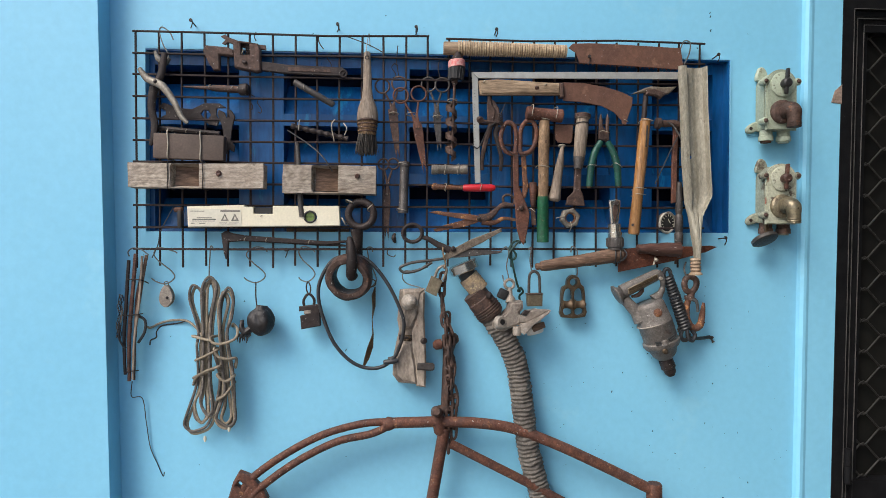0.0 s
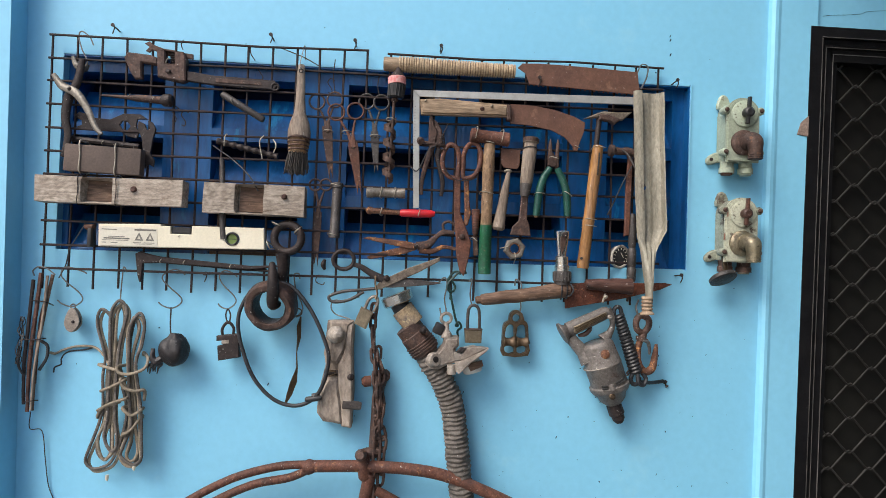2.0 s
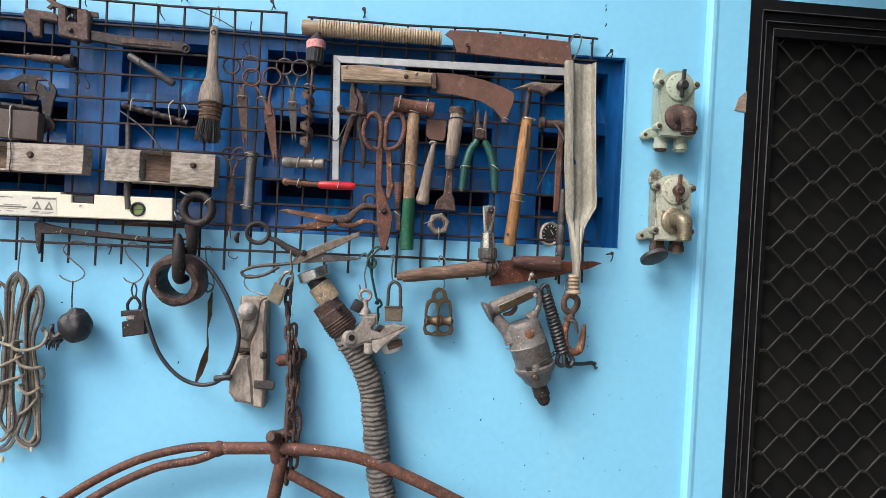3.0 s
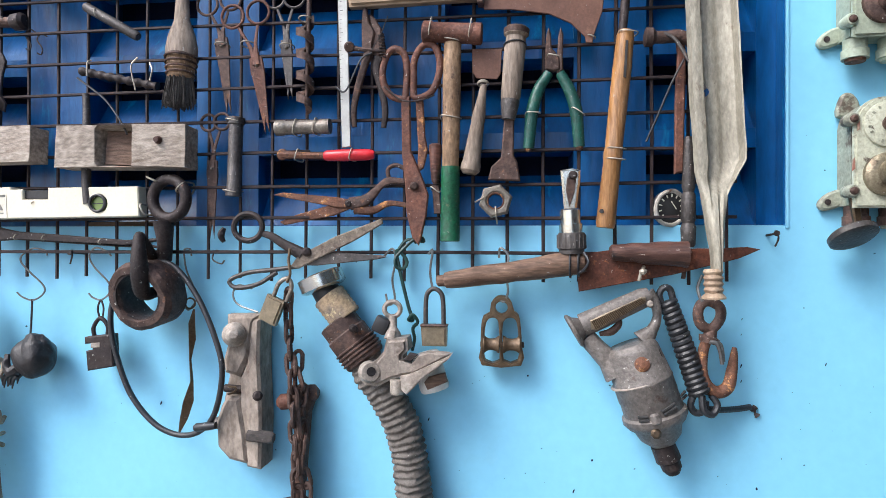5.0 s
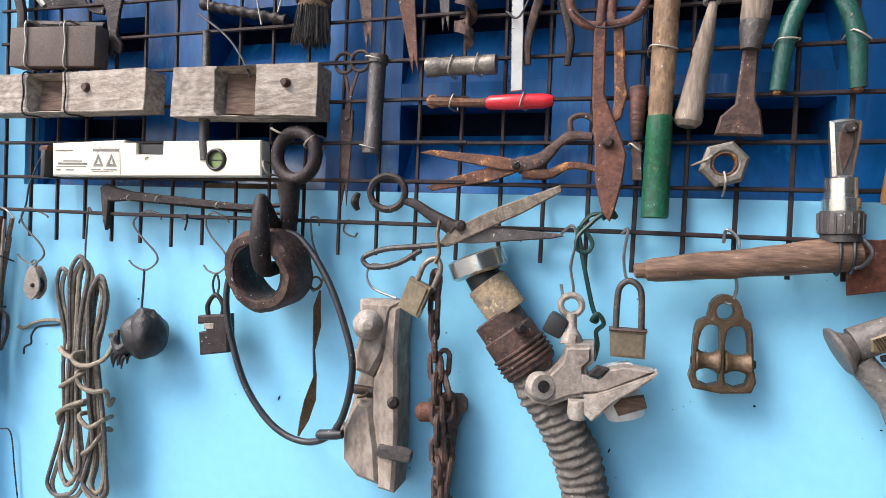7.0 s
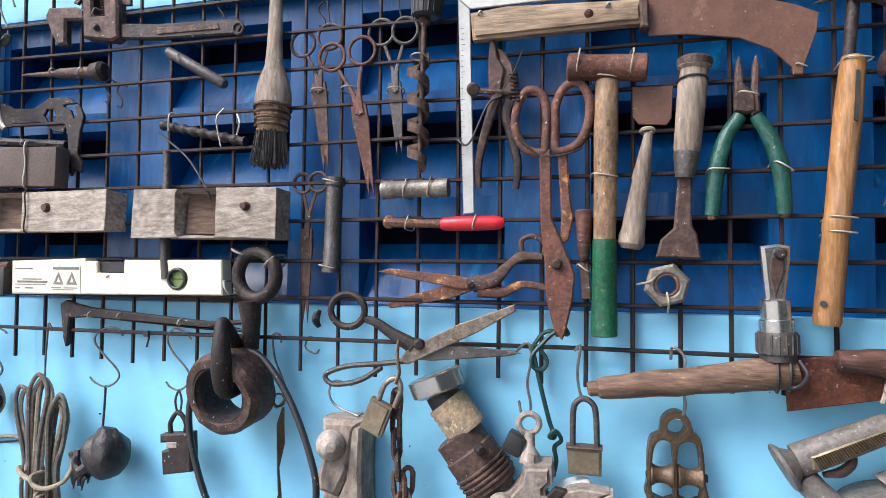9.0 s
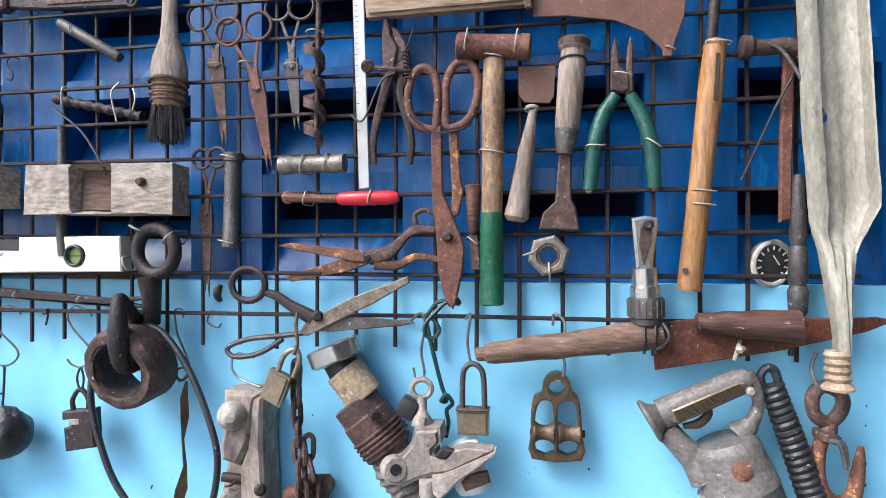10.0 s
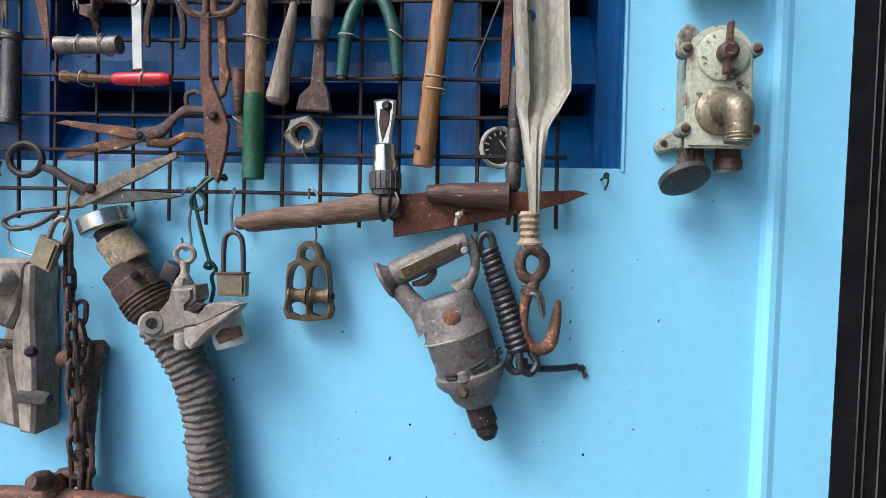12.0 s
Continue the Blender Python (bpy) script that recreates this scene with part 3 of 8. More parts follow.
for p in ((-0.4771, 0, 1.999), (-0.1459, 0, 1.9978), (0.0352, 0, 1.9954), (0.2236, 0, 1.9945), (0.7596, 0, 1.9462), (0.4449, 0, 1.9356), (-0.2647, 0, 1.4769), (0.7802, 0, 1.5065)):
    nail = join(lathe((p[0], 0.0, p[2]), (p[0], -0.034, p[2] + 0.002), [(0, 0.0016), (0.93, 0.0016), (0.94, 0.004), (1, 0.004)], 10),
                tube([(p[0], -0.028, p[2] + 0.006), (p[0] + 0.003, -0.031, p[2] - 0.004), (p[0] - 0.001, -0.030, p[2] - 0.016)], 0.0013, 6))
    single("nail", nail, RUSTD, "bent rusty nail with wire in the blue wall", "nail", group="nails")

mesh2.location.y += 0.009
settle(0)


# ---- tools on the mesh ----
def s_hook(p, drop=0.065, w=0.014, turn=0, y=-0.03, r=0.0017, group="s hooks", open_=0):
    """An S hook hung over the bottom wire at p."""
    x, z = p
    pts = [(x + w * 0.9, y, z - 0.008), (x + w * 0.75, y - 0.002, z + 0.004), (x, y, z + 0.009), (x - w * 0.55, y, z - 0.006), (x - w * 0.15, y, z - drop * 0.4),
           (x + w * 0.65, y, z - drop * 0.66), (x + w * 0.55, y, z - drop * 0.92), (x, y, z - drop), (x - w * 0.75, y, z - drop * 0.84), (x - w * 1.15, y, z - drop * 0.68)]
    bm = tube(pts, r, 6, 5)
    bm.transform(Matrix.Translation((x, y, z)) @ pose(0, 0, 0, 0, turn, 0) @ Matrix.Translation((-x, -y, -z)))
    return single("s_hook", bm, WIRE, "bright wire S hook on the mesh", "hook", group=group)


def ring_hole(c, R, r, y, t, sx=1.0, turn=0.0):
    """A flat eye of a scissor handle."""
    return hoop((c[0], y, c[1]), R, r, 0, 0, sx, 8, 22, turn)


def scissors(name, label, p_tip, p_piv, p_left, p_right, R=0.012, w=0.014, material=RUST, y=-0.032, r=0.0022, spread=0.004):
    """A pair of closed scissors: two blades, two bows, a rivet."""
    s = thing(name, label, "scissors", (p_piv[0], y, p_piv[1]), group="scissors")
    tip, piv = V((p_tip[0], 0, p_tip[1])), V((p_piv[0], 0, p_piv[1]))
    d = (tip - piv).normalized()
    n = V((d.z, 0, -d.x))
    for sgn, bow, yy in ((1, p_left, y), (-1, p_right, y - 0.0025)):
        o = [piv - d * 0.012 + n * w * 0.5, piv + d * 0.01 + n * w * 0.55, tip + n * spread * sgn, piv + d * 0.012 - n * w * 0.5, piv - d * 0.012 - n * w * 0.45]
        part("blade", slab([(v.x, v.z) for v in o], yy, 0.0022, 0.0006), material, s)
        b = V((bow[0], 0, bow[1]))
        e = b + (piv - b).normalized() * R
        part("shank", tube([(piv.x, yy + 0.001, piv.z), ((piv.x * 0.5 + e.x * 0.5) - n.x * 0.003 * sgn, yy + 0.001, (piv.z + e.z) / 2), (e.x, yy + 0.001, e.z)], [w * 0.36, r * 1.3, r], 8, 5, flat=0.55), material, s)
        part("bow", ring_hole(bow, R, r, yy + 0.001, 0), material, s)
    part("rivet", lathe((piv.x, y + 0.003, piv.z), (piv.x, y - 0.005, piv.z), [(0, 0.002), (0.7, 0.0032), (1, 0.0018)], 10), STEEL, s)
    return s


# tongs with one worn pale arm
t = thing("tongs", "rusty iron tongs with one worn pale handle hung on a hook", "tongs", (-0.5541, -0.032, 1.8698), group="")
part("arm", tube([(-0.5849, -0.056, 1.8853), (-0.566, -0.058, 1.8617), (-0.5321, -0.064, 1.8449), (-0.5047, -0.071, 1.8104), (-0.4857, -0.078, 1.7757), (-0.4697, -0.082, 1.759)], [0.005, 0.0085, 0.009, 0.0075, 0.006, 0.004], 10, flat=0.6), STEEL, t, "worn pale arm")
part("arm", tube([(-0.5329, -0.046, 1.924), (-0.5418, -0.046, 1.8734), (-0.557, -0.046, 1.8424), (-0.5625, -0.046, 1.7984), (-0.5555, -0.046, 1.7634), (-0.56, -0.046, 1.7282), (-0.5656, -0.046, 1.7149)], [0.007, 0.009, 0.011, 0.009, 0.008, 0.007, 0.004], 10, flat=0.6), RUSTD, t)
part("jaw", tube([(-0.5593, -0.034, 1.9306), (-0.5509, -0.034, 1.9133), (-0.536, -0.034, 1.9048), (-0.5273, -0.034, 1.9159)], [0.004, 0.007, 0.007, 0.004], 8), STEEL, t)
part("rivet", lathe((-0.555, -0.040, 1.8594), (-0.5439, -0.068, 1.8522), [(0, 0.004), (0.8, 0.006), (1, 0.003)], 12), RUSTD, t)
single("s_hook", tube([(-0.5192, -0.032, 1.9585), (-0.5277, -0.032, 1.9759), (-0.5447, -0.032, 1.9869), (-0.55, -0.032, 1.9753), (-0.5429, -0.032, 1.9492), (-0.5302, -0.032, 1.9231), (-0.5367, -0.032, 1.9076), (-0.5495, -0.032, 1.9139), (-0.558, -0.032, 1.9335)], 0.0015, 6, 5), WIRE, "bright wire S hook on the mesh", "hook", group="s hooks")

# monkey wrench with long bar
w = thing("monkey_wrench", "large brown rusty adjustable wrench wired to the mesh", "wrench", (-0.3197, -0.032, 1.9142))
part("bar", slab([(-0.3207, 1.9112), (-0.2624, 1.9046), (-0.1345, 1.9007), (-0.127, 1.8894), (-0.1336, 1.8795), (-0.2612, 1.8837), (-0.3194, 1.8898)], -0.041, 0.010, 0.002), RUSTD, w)
part("bar_groove", slab([(-0.2589, 1.8988), (-0.1638, 1.8955), (-0.1604, 1.8877), (-0.2583, 1.8889)], -0.0425, 0.003, 0.0008), RUST, w)
part("fixed_jaw", slab([(-0.4502, 1.9325), (-0.444, 1.9447), (-0.3964, 1.9411), (-0.381, 1.9356), (-0.38, 1.9201), (-0.4125, 1.9232), (-0.4115, 1.8886), (-0.4259, 1.8875), (-0.4369, 1.9035)], -0.044, 0.014, 0.003), RUST, w)
part("sliding_jaw", slab([(-0.3819, 1.9488), (-0.3667, 1.9541), (-0.3264, 1.9499), (-0.321, 1.9381), (-0.3193, 1.8887), (-0.329, 1.8851), (-0.3783, 1.8938)], -0.047, 0.020, 0.003, holes=[[(-0.3644, 1.951), (-0.3455, 1.9491), (-0.3439, 1.9223), (-0.3627, 1.9241)]]), RUST, w)
part("worm_screw", lathe((-0.3491, -0.038, 1.9483), (-0.3472, -0.038, 1.9177), [(i / 16, 0.0075 if i % 2 else 0.0055) for i in range(17)], 12), RUSTD, w)
part("pin", lathe((-0.362, -0.04, 1.9093), (-0.3508, -0.051, 1.9035), [(0, 0.005), (0.7, 0.005), (1, 0.003)], 10), RUSTD, w)
part("hang_hole", hoop((-0.1326, -0.041, 1.8861), 0.0075, 0.0022), RUSTD, w)
tie((-0.3591, 1.9289), 0.006, -0.05, 90, parent=w)
# small open-ended spanner behind it
w = single("spanner", slab([(-0.4129, 1.968), (-0.4024, 1.9735), (-0.3959, 1.9666), (-0.3589, 1.9542), (-0.3108, 1.9499), (-0.31, 1.9388), (-0.3568, 1.9423), (-0.396, 1.9547), (-0.4025, 1.9488), (-0.4103, 1.9521), (-0.4025, 1.9603)], -0.034, 0.005, 0.001), RUST,
           "small rusty open-ended spanner above the wrench", "spanner", group="spanners")

# punch
w = thing("punch", "rusty steel punch wired flat to the mesh", "punch", (-0.4247, -0.032, 1.8508))
part("shaft", lathe((-0.4981, -0.035, 1.8515), (-0.3668, -0.035, 1.8466), [(0, 0.001), (0.05, 0.0022), (0.45, 0.0045), (0.55, 0.0075), (1, 0.0085)], 14), RUST, w)
part("head", lathe((-0.3721, -0.035, 1.8459), (-0.3482, -0.035, 1.8475), [(0, 0.009), (0.2, 0.013), (0.8, 0.014), (1, 0.010)], 16), RUSTD, w)
tie((-0.4353, 1.8515), 0.004, -0.046, 90, parent=w)
tie((-0.3848, 1.849), 0.004, -0.046, 90, parent=w)

# two flat spanners
single("spanner", slab([(-0.5523, 1.8038), (-0.5428, 1.815), (-0.5254, 1.8099), (-0.5138, 1.8034), (-0.4775, 1.8013), (-0.4502, 1.8152), (-0.4153, 1.8148), (-0.3995, 1.8048), (-0.4214, 1.8038), (-0.4238, 1.7881), (-0.4161, 1.7775), (-0.4213, 1.7625), (-0.4396, 1.7662), (-0.4617, 1.7798), (-0.512, 1.78), (-0.53, 1.7762), (-0.5475, 1.7818), (-0.5361, 1.7871), (-0.5368, 1.7965)], -0.033, 0.005, 0.001,
       holes=[[(-0.4582, 1.7899), (-0.4525, 1.7988), (-0.4419, 1.7982), (-0.4356, 1.7887), (-0.4406, 1.7799), (-0.4512, 1.7804)]]), RUSTD, "flat dark double-ended spanner with a hexagon hole", "spanner", group="spanners")
single("spanner", slab([(-0.4189, 1.7878), (-0.4156, 1.7989), (-0.4035, 1.7937), (-0.3978, 1.781), (-0.3912, 1.7829), (-0.3971, 1.8007), (-0.3867, 1.7973), (-0.379, 1.7829), (-0.3844, 1.7636), (-0.3889, 1.7303), (-0.3792, 1.7161), (-0.3816, 1.7023), (-0.3928, 1.7082), (-0.3989, 1.6983), (-0.4065, 1.7086), (-0.4037, 1.728), (-0.4081, 1.7619)], -0.040, 0.005, 0.001),
       RUSTD, "flat dark open-ended spanner hanging upright", "spanner", group="spanners")
tb = thing("twisted_bar", "thin rusty twisted bar wired above the whetstone", "bar", (-0.488, -0.032, 1.75))
part("shaft", lathe((-0.5681, -0.033, 1.7572), (-0.4148, -0.033, 1.7445), [(i / 30, 0.006 + 0.0012 * (i % 2)) for i in range(31)], 8), RUSTD, tb)
tie((-0.488, 1.75), 0.004, -0.042, 90, parent=tb)

# whetstone
w = thing("whetstone", "rectangular grey-brown whetstone tied with two cords", "whetstone", (-0.4755, -0.032, 1.7118))
c = (-0.4735, -0.056, 1.7098)
part("stone", roughen(block(c, (0.155, 0.024, 0.056), 2.0, 0.003), 0.0006, 60), STONE, w)
for px in ((-0.5187, 1.7158), (-0.4473, 1.7121)):
    part("cord", sweep(spline([(px[0], -0.0690, px[1] - 0.032), (px[0] + 0.001, -0.0690, px[1]), (px[0], -0.0690, px[1] + 0.030), (px[0], -0.045, px[1] + 0.032), (px[0], -0.027, px[1] + 0.030), (px[0], -0.027, px[1] - 0.028), (px[0], -0.045, px[1] - 0.033)], 4, True), 0.0016, 6, True), CREAMW, w, "pale cord")


def hand_plane(name, label, x0, x1, z0, z1, cuts, y=-0.070, depth=0.037):
    """A wooden plane lying on its side of the mesh: stock, throat, plug."""
    h = thing(name, label, "plane", (x0, y, z0), group="wooden planes")
    a, b = cuts
    # the stock, with a sloping throat sunk into its face
    bm = bmesh.new()
    rowsx = [(x0, 0.0), (a, 0.0), (a + 0.004, 0.022), (b, 0.034), (b + 0.001, 0.0), (x1, 0.0)]
    zs = [z0, z0 + 0.007, z1 - 0.005, z1]
    grid = [[bm.verts.new((x, y + (d if 0 < k < 3 else 0), z)) for k, z in enumerate(zs)] for x, d in rowsx]
    for i in range(len(rowsx) - 1):
        for k in range(3):
            bm.faces.new((grid[i][k], grid[i + 1][k], grid[i + 1][k + 1], grid[i][k + 1]))
    back = [bm.verts.new(p) for p in ((x0, y + depth, z0), (x1, y + depth, z0), (x1, y + depth, z1), (x0, y + depth, z1))]
    bm.faces.new(back)
    n = len(rowsx)
    bm.faces.new([g[0] for g in grid] + [back[1], back[0]])
    bm.faces.new([g[3] for g in grid] + [back[2], back[3]])
    bm.faces.new([v for v in grid[0]] + [back[3], back[0]])
    bm.faces.new([v for v in grid[n - 1]] + [back[2], back[1]])
    bmesh.ops.recalc_face_normals(bm, faces=bm.faces)
    rimE = [e for e in bm.edges if len(e.link_faces) == 2 and e.calc_face_angle(0) > 1.2]
    bmesh.ops.bevel(bm, geom=rimE, offset=0.003, segments=2, affect="EDGES", clamp_overlap=True)
    bmesh.ops.triangulate(bm, faces=bm.faces)
    bmesh.ops.subdivide_edges(bm, edges=[e for e in bm.edges if e.calc_length() > 0.012], cuts=1)
    part("stock", roughen(roughen(bm, 0.0016, 45), 0.003, 9), WGREY, h)
    part("wedge", prism([(a + 0.006, y + 0.020), (b - 0.002, y + 0.031), (b - 0.002, y + 0.036), (a + 0.006, y + 0.036)], [(a + 0.006, y + 0.014), (b - 0.002, y + 0.026), (b - 0.002, y + 0.036), (a + 0.006, y + 0.036)], z0 + 0.006, z1 - 0.005), WDRIFT, h, "brown throat wedge")
    return h


x0, z0 = (-0.6056, 1.6182)
x1, z1 = (-0.3085, 1.6724)
xa, _ = (-0.5133, 1.658)
xb, _ = (-0.4503, 1.6585)
h = hand_plane("hand_plane", "weathered grey wooden hand plane lashed across the mesh", x0, x1, z0, z1, (xa, xb))
g = (-0.4065, -0.075, 1.6499)
part("plug", lathe((g[0], -0.064, g[2]), (g[0], -0.075, g[2]), [(0, 0.007), (0.6, 0.007), (1, 0.0045)], 12), WDARK, h, "dark wooden plug")
for px in ((-0.5183, 1.6532), (-0.4418, 1.6494)):
    part("cord", sweep(spline([(px[0], -0.0715, z0 - 0.001), (px[0] + 0.001, -0.0715, (z0 + z1) / 2), (px[0], -0.0715, z1 + 0.001), (px[0], -0.05, z1 + 0.002), (px[0], -0.025, z1 - 0.002), (px[0], -0.025, z0 + 0.002), (px[0], -0.05, z0 - 0.002)], 4, True), 0.0011, 6, True), RUSTD, h, "dark lashing wire")
x0, z0 = (-0.2665, 1.6074)
x1, z1 = (-0.0556, 1.6707)
xa, _ = (-0.2004, 1.6605)
xb, _ = (-0.1405, 1.6609)
h = hand_plane("hand_plane", "weathered grey wooden smoothing plane with an open throat", x0, x1, z0, z1, (xa, xb))
g = (-0.0983, -0.075, 1.6465)
part("plug", lathe((g[0], -0.064, g[2]), (g[0], -0.077, g[2]), [(0, 0.006), (0.6, 0.006), (1, 0.004)], 12), WDARK, h, "dark wooden plug")
part("iron_rod", tube([(-0.2389, -0.04, 1.7264), (-0.2361, -0.042, 1.6928), (-0.2298, -0.05, 1.5986), (-0.2252, -0.052, 1.5541)], [0.0052, 0.0056, 0.007, 0.0068], 12), IRON, h, "grey iron rod through the stock")
part("cord", tube([(-0.2619, -0.03, 1.7556), (-0.212, -0.04, 1.722), (-0.1782, -0.055, 1.6921), (-0.161, -0.057, 1.6663), (-0.1556, -0.06, 1.6582)], 0.0016, 6), RUBBER, h, "thin black cord")

# short bar, wired slantwise
w = thing("short_bar", "short round iron bar wired slantwise to the mesh", "bar", (-0.2031, -0.032, 1.8401))
part("shaft", lathe((-0.2461, -0.034, 1.8669), (-0.1556, -0.034, 1.8149), [(0, 0.006), (0.03, 0.0075), (0.97, 0.0075), (1, 0.006)], 12), IRON, w)
tie((-0.2234, 1.8534), 0.006, -0.044, 60, parent=w)
w = thing("twist_drill_bit", "rusty twist bit wired level to the mesh", "drill bit", (-0.1865, -0.032, 1.7517))
part("shaft", lathe((-0.2528, -0.034, 1.7649), (-0.1229, -0.034, 1.7364), [(i / 40, 0.0062 + 0.0012 * math.sin(i * 1.3)) for i in range(41)], 10), RUSTD, w)
for q in (((-0.2347, -0.044, 1.7534), (-0.2324, -0.046, 1.7738), (-0.2302, -0.04, 1.7796)), ((-0.1533, -0.044, 1.7292), (-0.1594, -0.046, 1.7648), (-0.1527, -0.04, 1.7805)), ((-0.1298, -0.044, 1.7434), (-0.1247, -0.046, 1.7589), (-0.1327, -0.04, 1.7722))):
    part("tie_wire", tube(q, 0.0012, 6), CREAMW, w)

# paint brush
w = thing("paint_brush", "old round paint brush with grey wooden handle and dark bristles", "brush", (-0.0959, -0.032, 1.8064))
part("handle", lathe((-0.078, -0.04, 1.9374), (-0.0767, -0.046, 1.7773), [(0, 0.006), (0.02, 0.008), (0.5, 0.0105), (0.66, 0.0125), (0.8, 0.021), (0.92, 0.0245), (1, 0.0245)], 18, 0.75), WGREYV, w)
part("ferrule", lathe((-0.0767, -0.046, 1.7786), (-0.078, -0.046, 1.7435), [(i / 12, 0.0232 - 0.004 * i / 12 + 0.0014 * (i % 2)) for i in range(13)], 20, 0.75), WTAN, w, "bound cord ferrule")
for u in (0.1, 0.35, 0.6, 0.85):
    part("binding", hoop(V((-0.0767, -0.046, 1.7773)).lerp(V((-0.078, -0.046, 1.7448)), u), 0.0238 - 0.004 * u, 0.0016, 84, 0, 1, 6), RUST, w)
bmx = bmesh.new()
a0, a1 = V((-0.078, -0.046, 1.7461)), V((-0.0794, -0.046, 1.7005))
for i in range(320):
    an, rr = rng.uniform(0, 6.28), math.sqrt(rng.random()) * 0.0195
    s0 = a0 + V((math.cos(an) * rr, math.sin(an) * rr * 0.75, 0))
    s1 = a1 + V((math.cos(an) * rr * 1.28 + wob(0.004), math.sin(an) * rr * 0.85, rng.uniform(-0.004, 0.008)))
    b_ = sweep([s0, (s0 + s1) / 2 + V((wob(0.001), wob(0.001), 0)), s1], [0.0012, 0.0010, 0.0005], 4)
    me = bpy.data.meshes.new("tmp")
    b_.to_mesh(me)
    b_.free()
    bmx.from_mesh(me)
    bpy.data.meshes.remove(me)
part("bristles", bmx, BRISTLE, w, "stiff dark bristles", smooth=False)
part("binding", hoop((-0.0767, -0.046, 1.7747), 0.0215, 0.0012, 78, 0, 1, 6), RUST, w)
part("hanging_loop", tube([(-0.0762, -0.05, 1.9266), (-0.08, -0.05, 1.9343), (-0.0746, -0.03, 1.9826), (-0.072, -0.03, 1.9512)], 0.001, 6), WIRE, w)
part("eye", hoop((-0.0777, -0.0465, 1.9225), 0.004, 0.0012), RUSTD, w)

# spirit level
w = thing("spirit_level", "pale yellow box spirit level with two vials and a sticker", "level", (-0.3785, -0.032, 1.5545))
L0, L1 = (-0.4763, 1.5772), (-0.141, 1.5306)
part("body", slab([(-0.4816, 1.5767), (-0.3548, 1.5807), (-0.3536, 1.5767), (-0.334, 1.5769), (-0.3335, 1.561), (-0.2913, 1.5607), (-0.2909, 1.5788), (-0.1409, 1.5798), (-0.1386, 1.5338), (-0.4801, 1.5298)], -0.055, 0.022, 0.0015,
                  holes=[circle((-0.205, 1.5543), 0.0135, 20)]), LEVEL, w)
part("vial_window", slab([(-0.3357, 1.5755), (-0.2943, 1.5758), (-0.2938, 1.5617), (-0.3353, 1.5619)], -0.050, 0.012, 0.001), BLACK, w)
c = (-0.2071, -0.052, 1.5544)
part("vial_ring", hoop((c[0], -0.0555, c[2]), 0.0125, 0.0022), BLACK, w)
vial = part("vial", lathe((c[0], -0.046, c[2]), (c[0], -0.0525, c[2]), [(0, 0.0118), (0.8, 0.0118), (1, 0.0105)], 20), VIAL, w, "green round vial")
part("bubble_mark", boxes([(c[0] - 0.009, c[0] + 0.009, -0.0532, -0.050, c[2] - 0.0009, c[2] + 0.0004)]), INK, vial)
part("sticker", slab([(-0.4788, 1.5724), (-0.3619, 1.5702), (-0.3597, 1.5325), (-0.4775, 1.5323)], -0.0557, 0.001, 0), LABEL, w, "white printed sticker", smooth=False)
s0, s1 = (-0.4788, 1.5724), (-0.3597, 1.5333)


def sx(u):
    return s0[0] + (s1[0] - s0[0]) * u


def sz(v):
    return s0[1] + (s1[1] - s0[1]) * v


inkrows = [(0.04, 0.30, 0.14, 0.18), (0.60, 0.97, 0.10, 0.19), (0.08, 0.52, 0.60, 0.67), (0.16, 0.44, 0.52, 0.56), (0.05, 0.50, 0.72, 0.745), (0.05, 0.12, 0.84, 0.88), (0.2, 0.32, 0.84, 0.88), (0.58, 0.72, 0.82, 0.85), (0.76, 0.95, 0.82, 0.85), (0.60, 0.90, 0.89, 0.91)]
for u0, u1, v0, v1 in inkrows:
    part("print_bar", boxes([(sx(u0), sx(u1), -0.0562, -0.0555, sz(v1), sz(v0))]), PRINT, w, smooth=False)
for u in (0.68, 0.87):
    tri = [(sx(u), sz(0.28)), (sx(u + 0.075), sz(0.72)), (sx(u - 0.075), sz(0.72))]
    part("warning_triangle", slab(tri, -0.0562, 0.0006, 0, holes=[[(sx(u), sz(0.42)), (sx(u + 0.03), sz(0.64)), (sx(u - 0.03), sz(0.64))]]), PRINT, w, smooth=False)
part("end_cap", block((-0.4995, -0.045, 1.5475), (0.008, 0.02, 0.040), 0, 0.002), BLACK, w)
part("end_knob", lathe((-0.5135, -0.045, 1.5695), (-0.4959, -0.045, 1.5697), [(0, 0.004), (0.2, 0.006), (1, 0.006)], 12), RUSTO, w, "faded orange knob")
tie((-0.3163, 1.556), 0.002, -0.057, 90, parent=w)

# hooked bar below the level
w = thing("hooked_bar", "dark iron bar with a hooked end wired to the mesh", "bar", (-0.2907, -0.032, 1.5031))
part("shaft", slab([(-0.4115, 1.5165), (-0.4005, 1.5219), (-0.3831, 1.5165), (-0.359, 1.5121), (-0.173, 1.4986), (-0.1102, 1.5018), (-0.1079, 1.4982), (-0.1618, 1.4909), (-0.1079, 1.4895), (-0.1102, 1.4859), (-0.1752, 1.4873), (-0.3612, 1.4986), (-0.3941, 1.4964), (-0.3965, 1.4606), (-0.4009, 1.4562), (-0.4052, 1.4696)], -0.040, 0.009, 0.002), RUSTD, w)
tie((-0.3568, 1.5031), 0.004, -0.046, 80, parent=w)
tie((-0.3084, 1.5018), 0.004, -0.046, 80, parent=w)
tie((-0.2118, 1.4964), 0.004, -0.046, 80, parent=w)

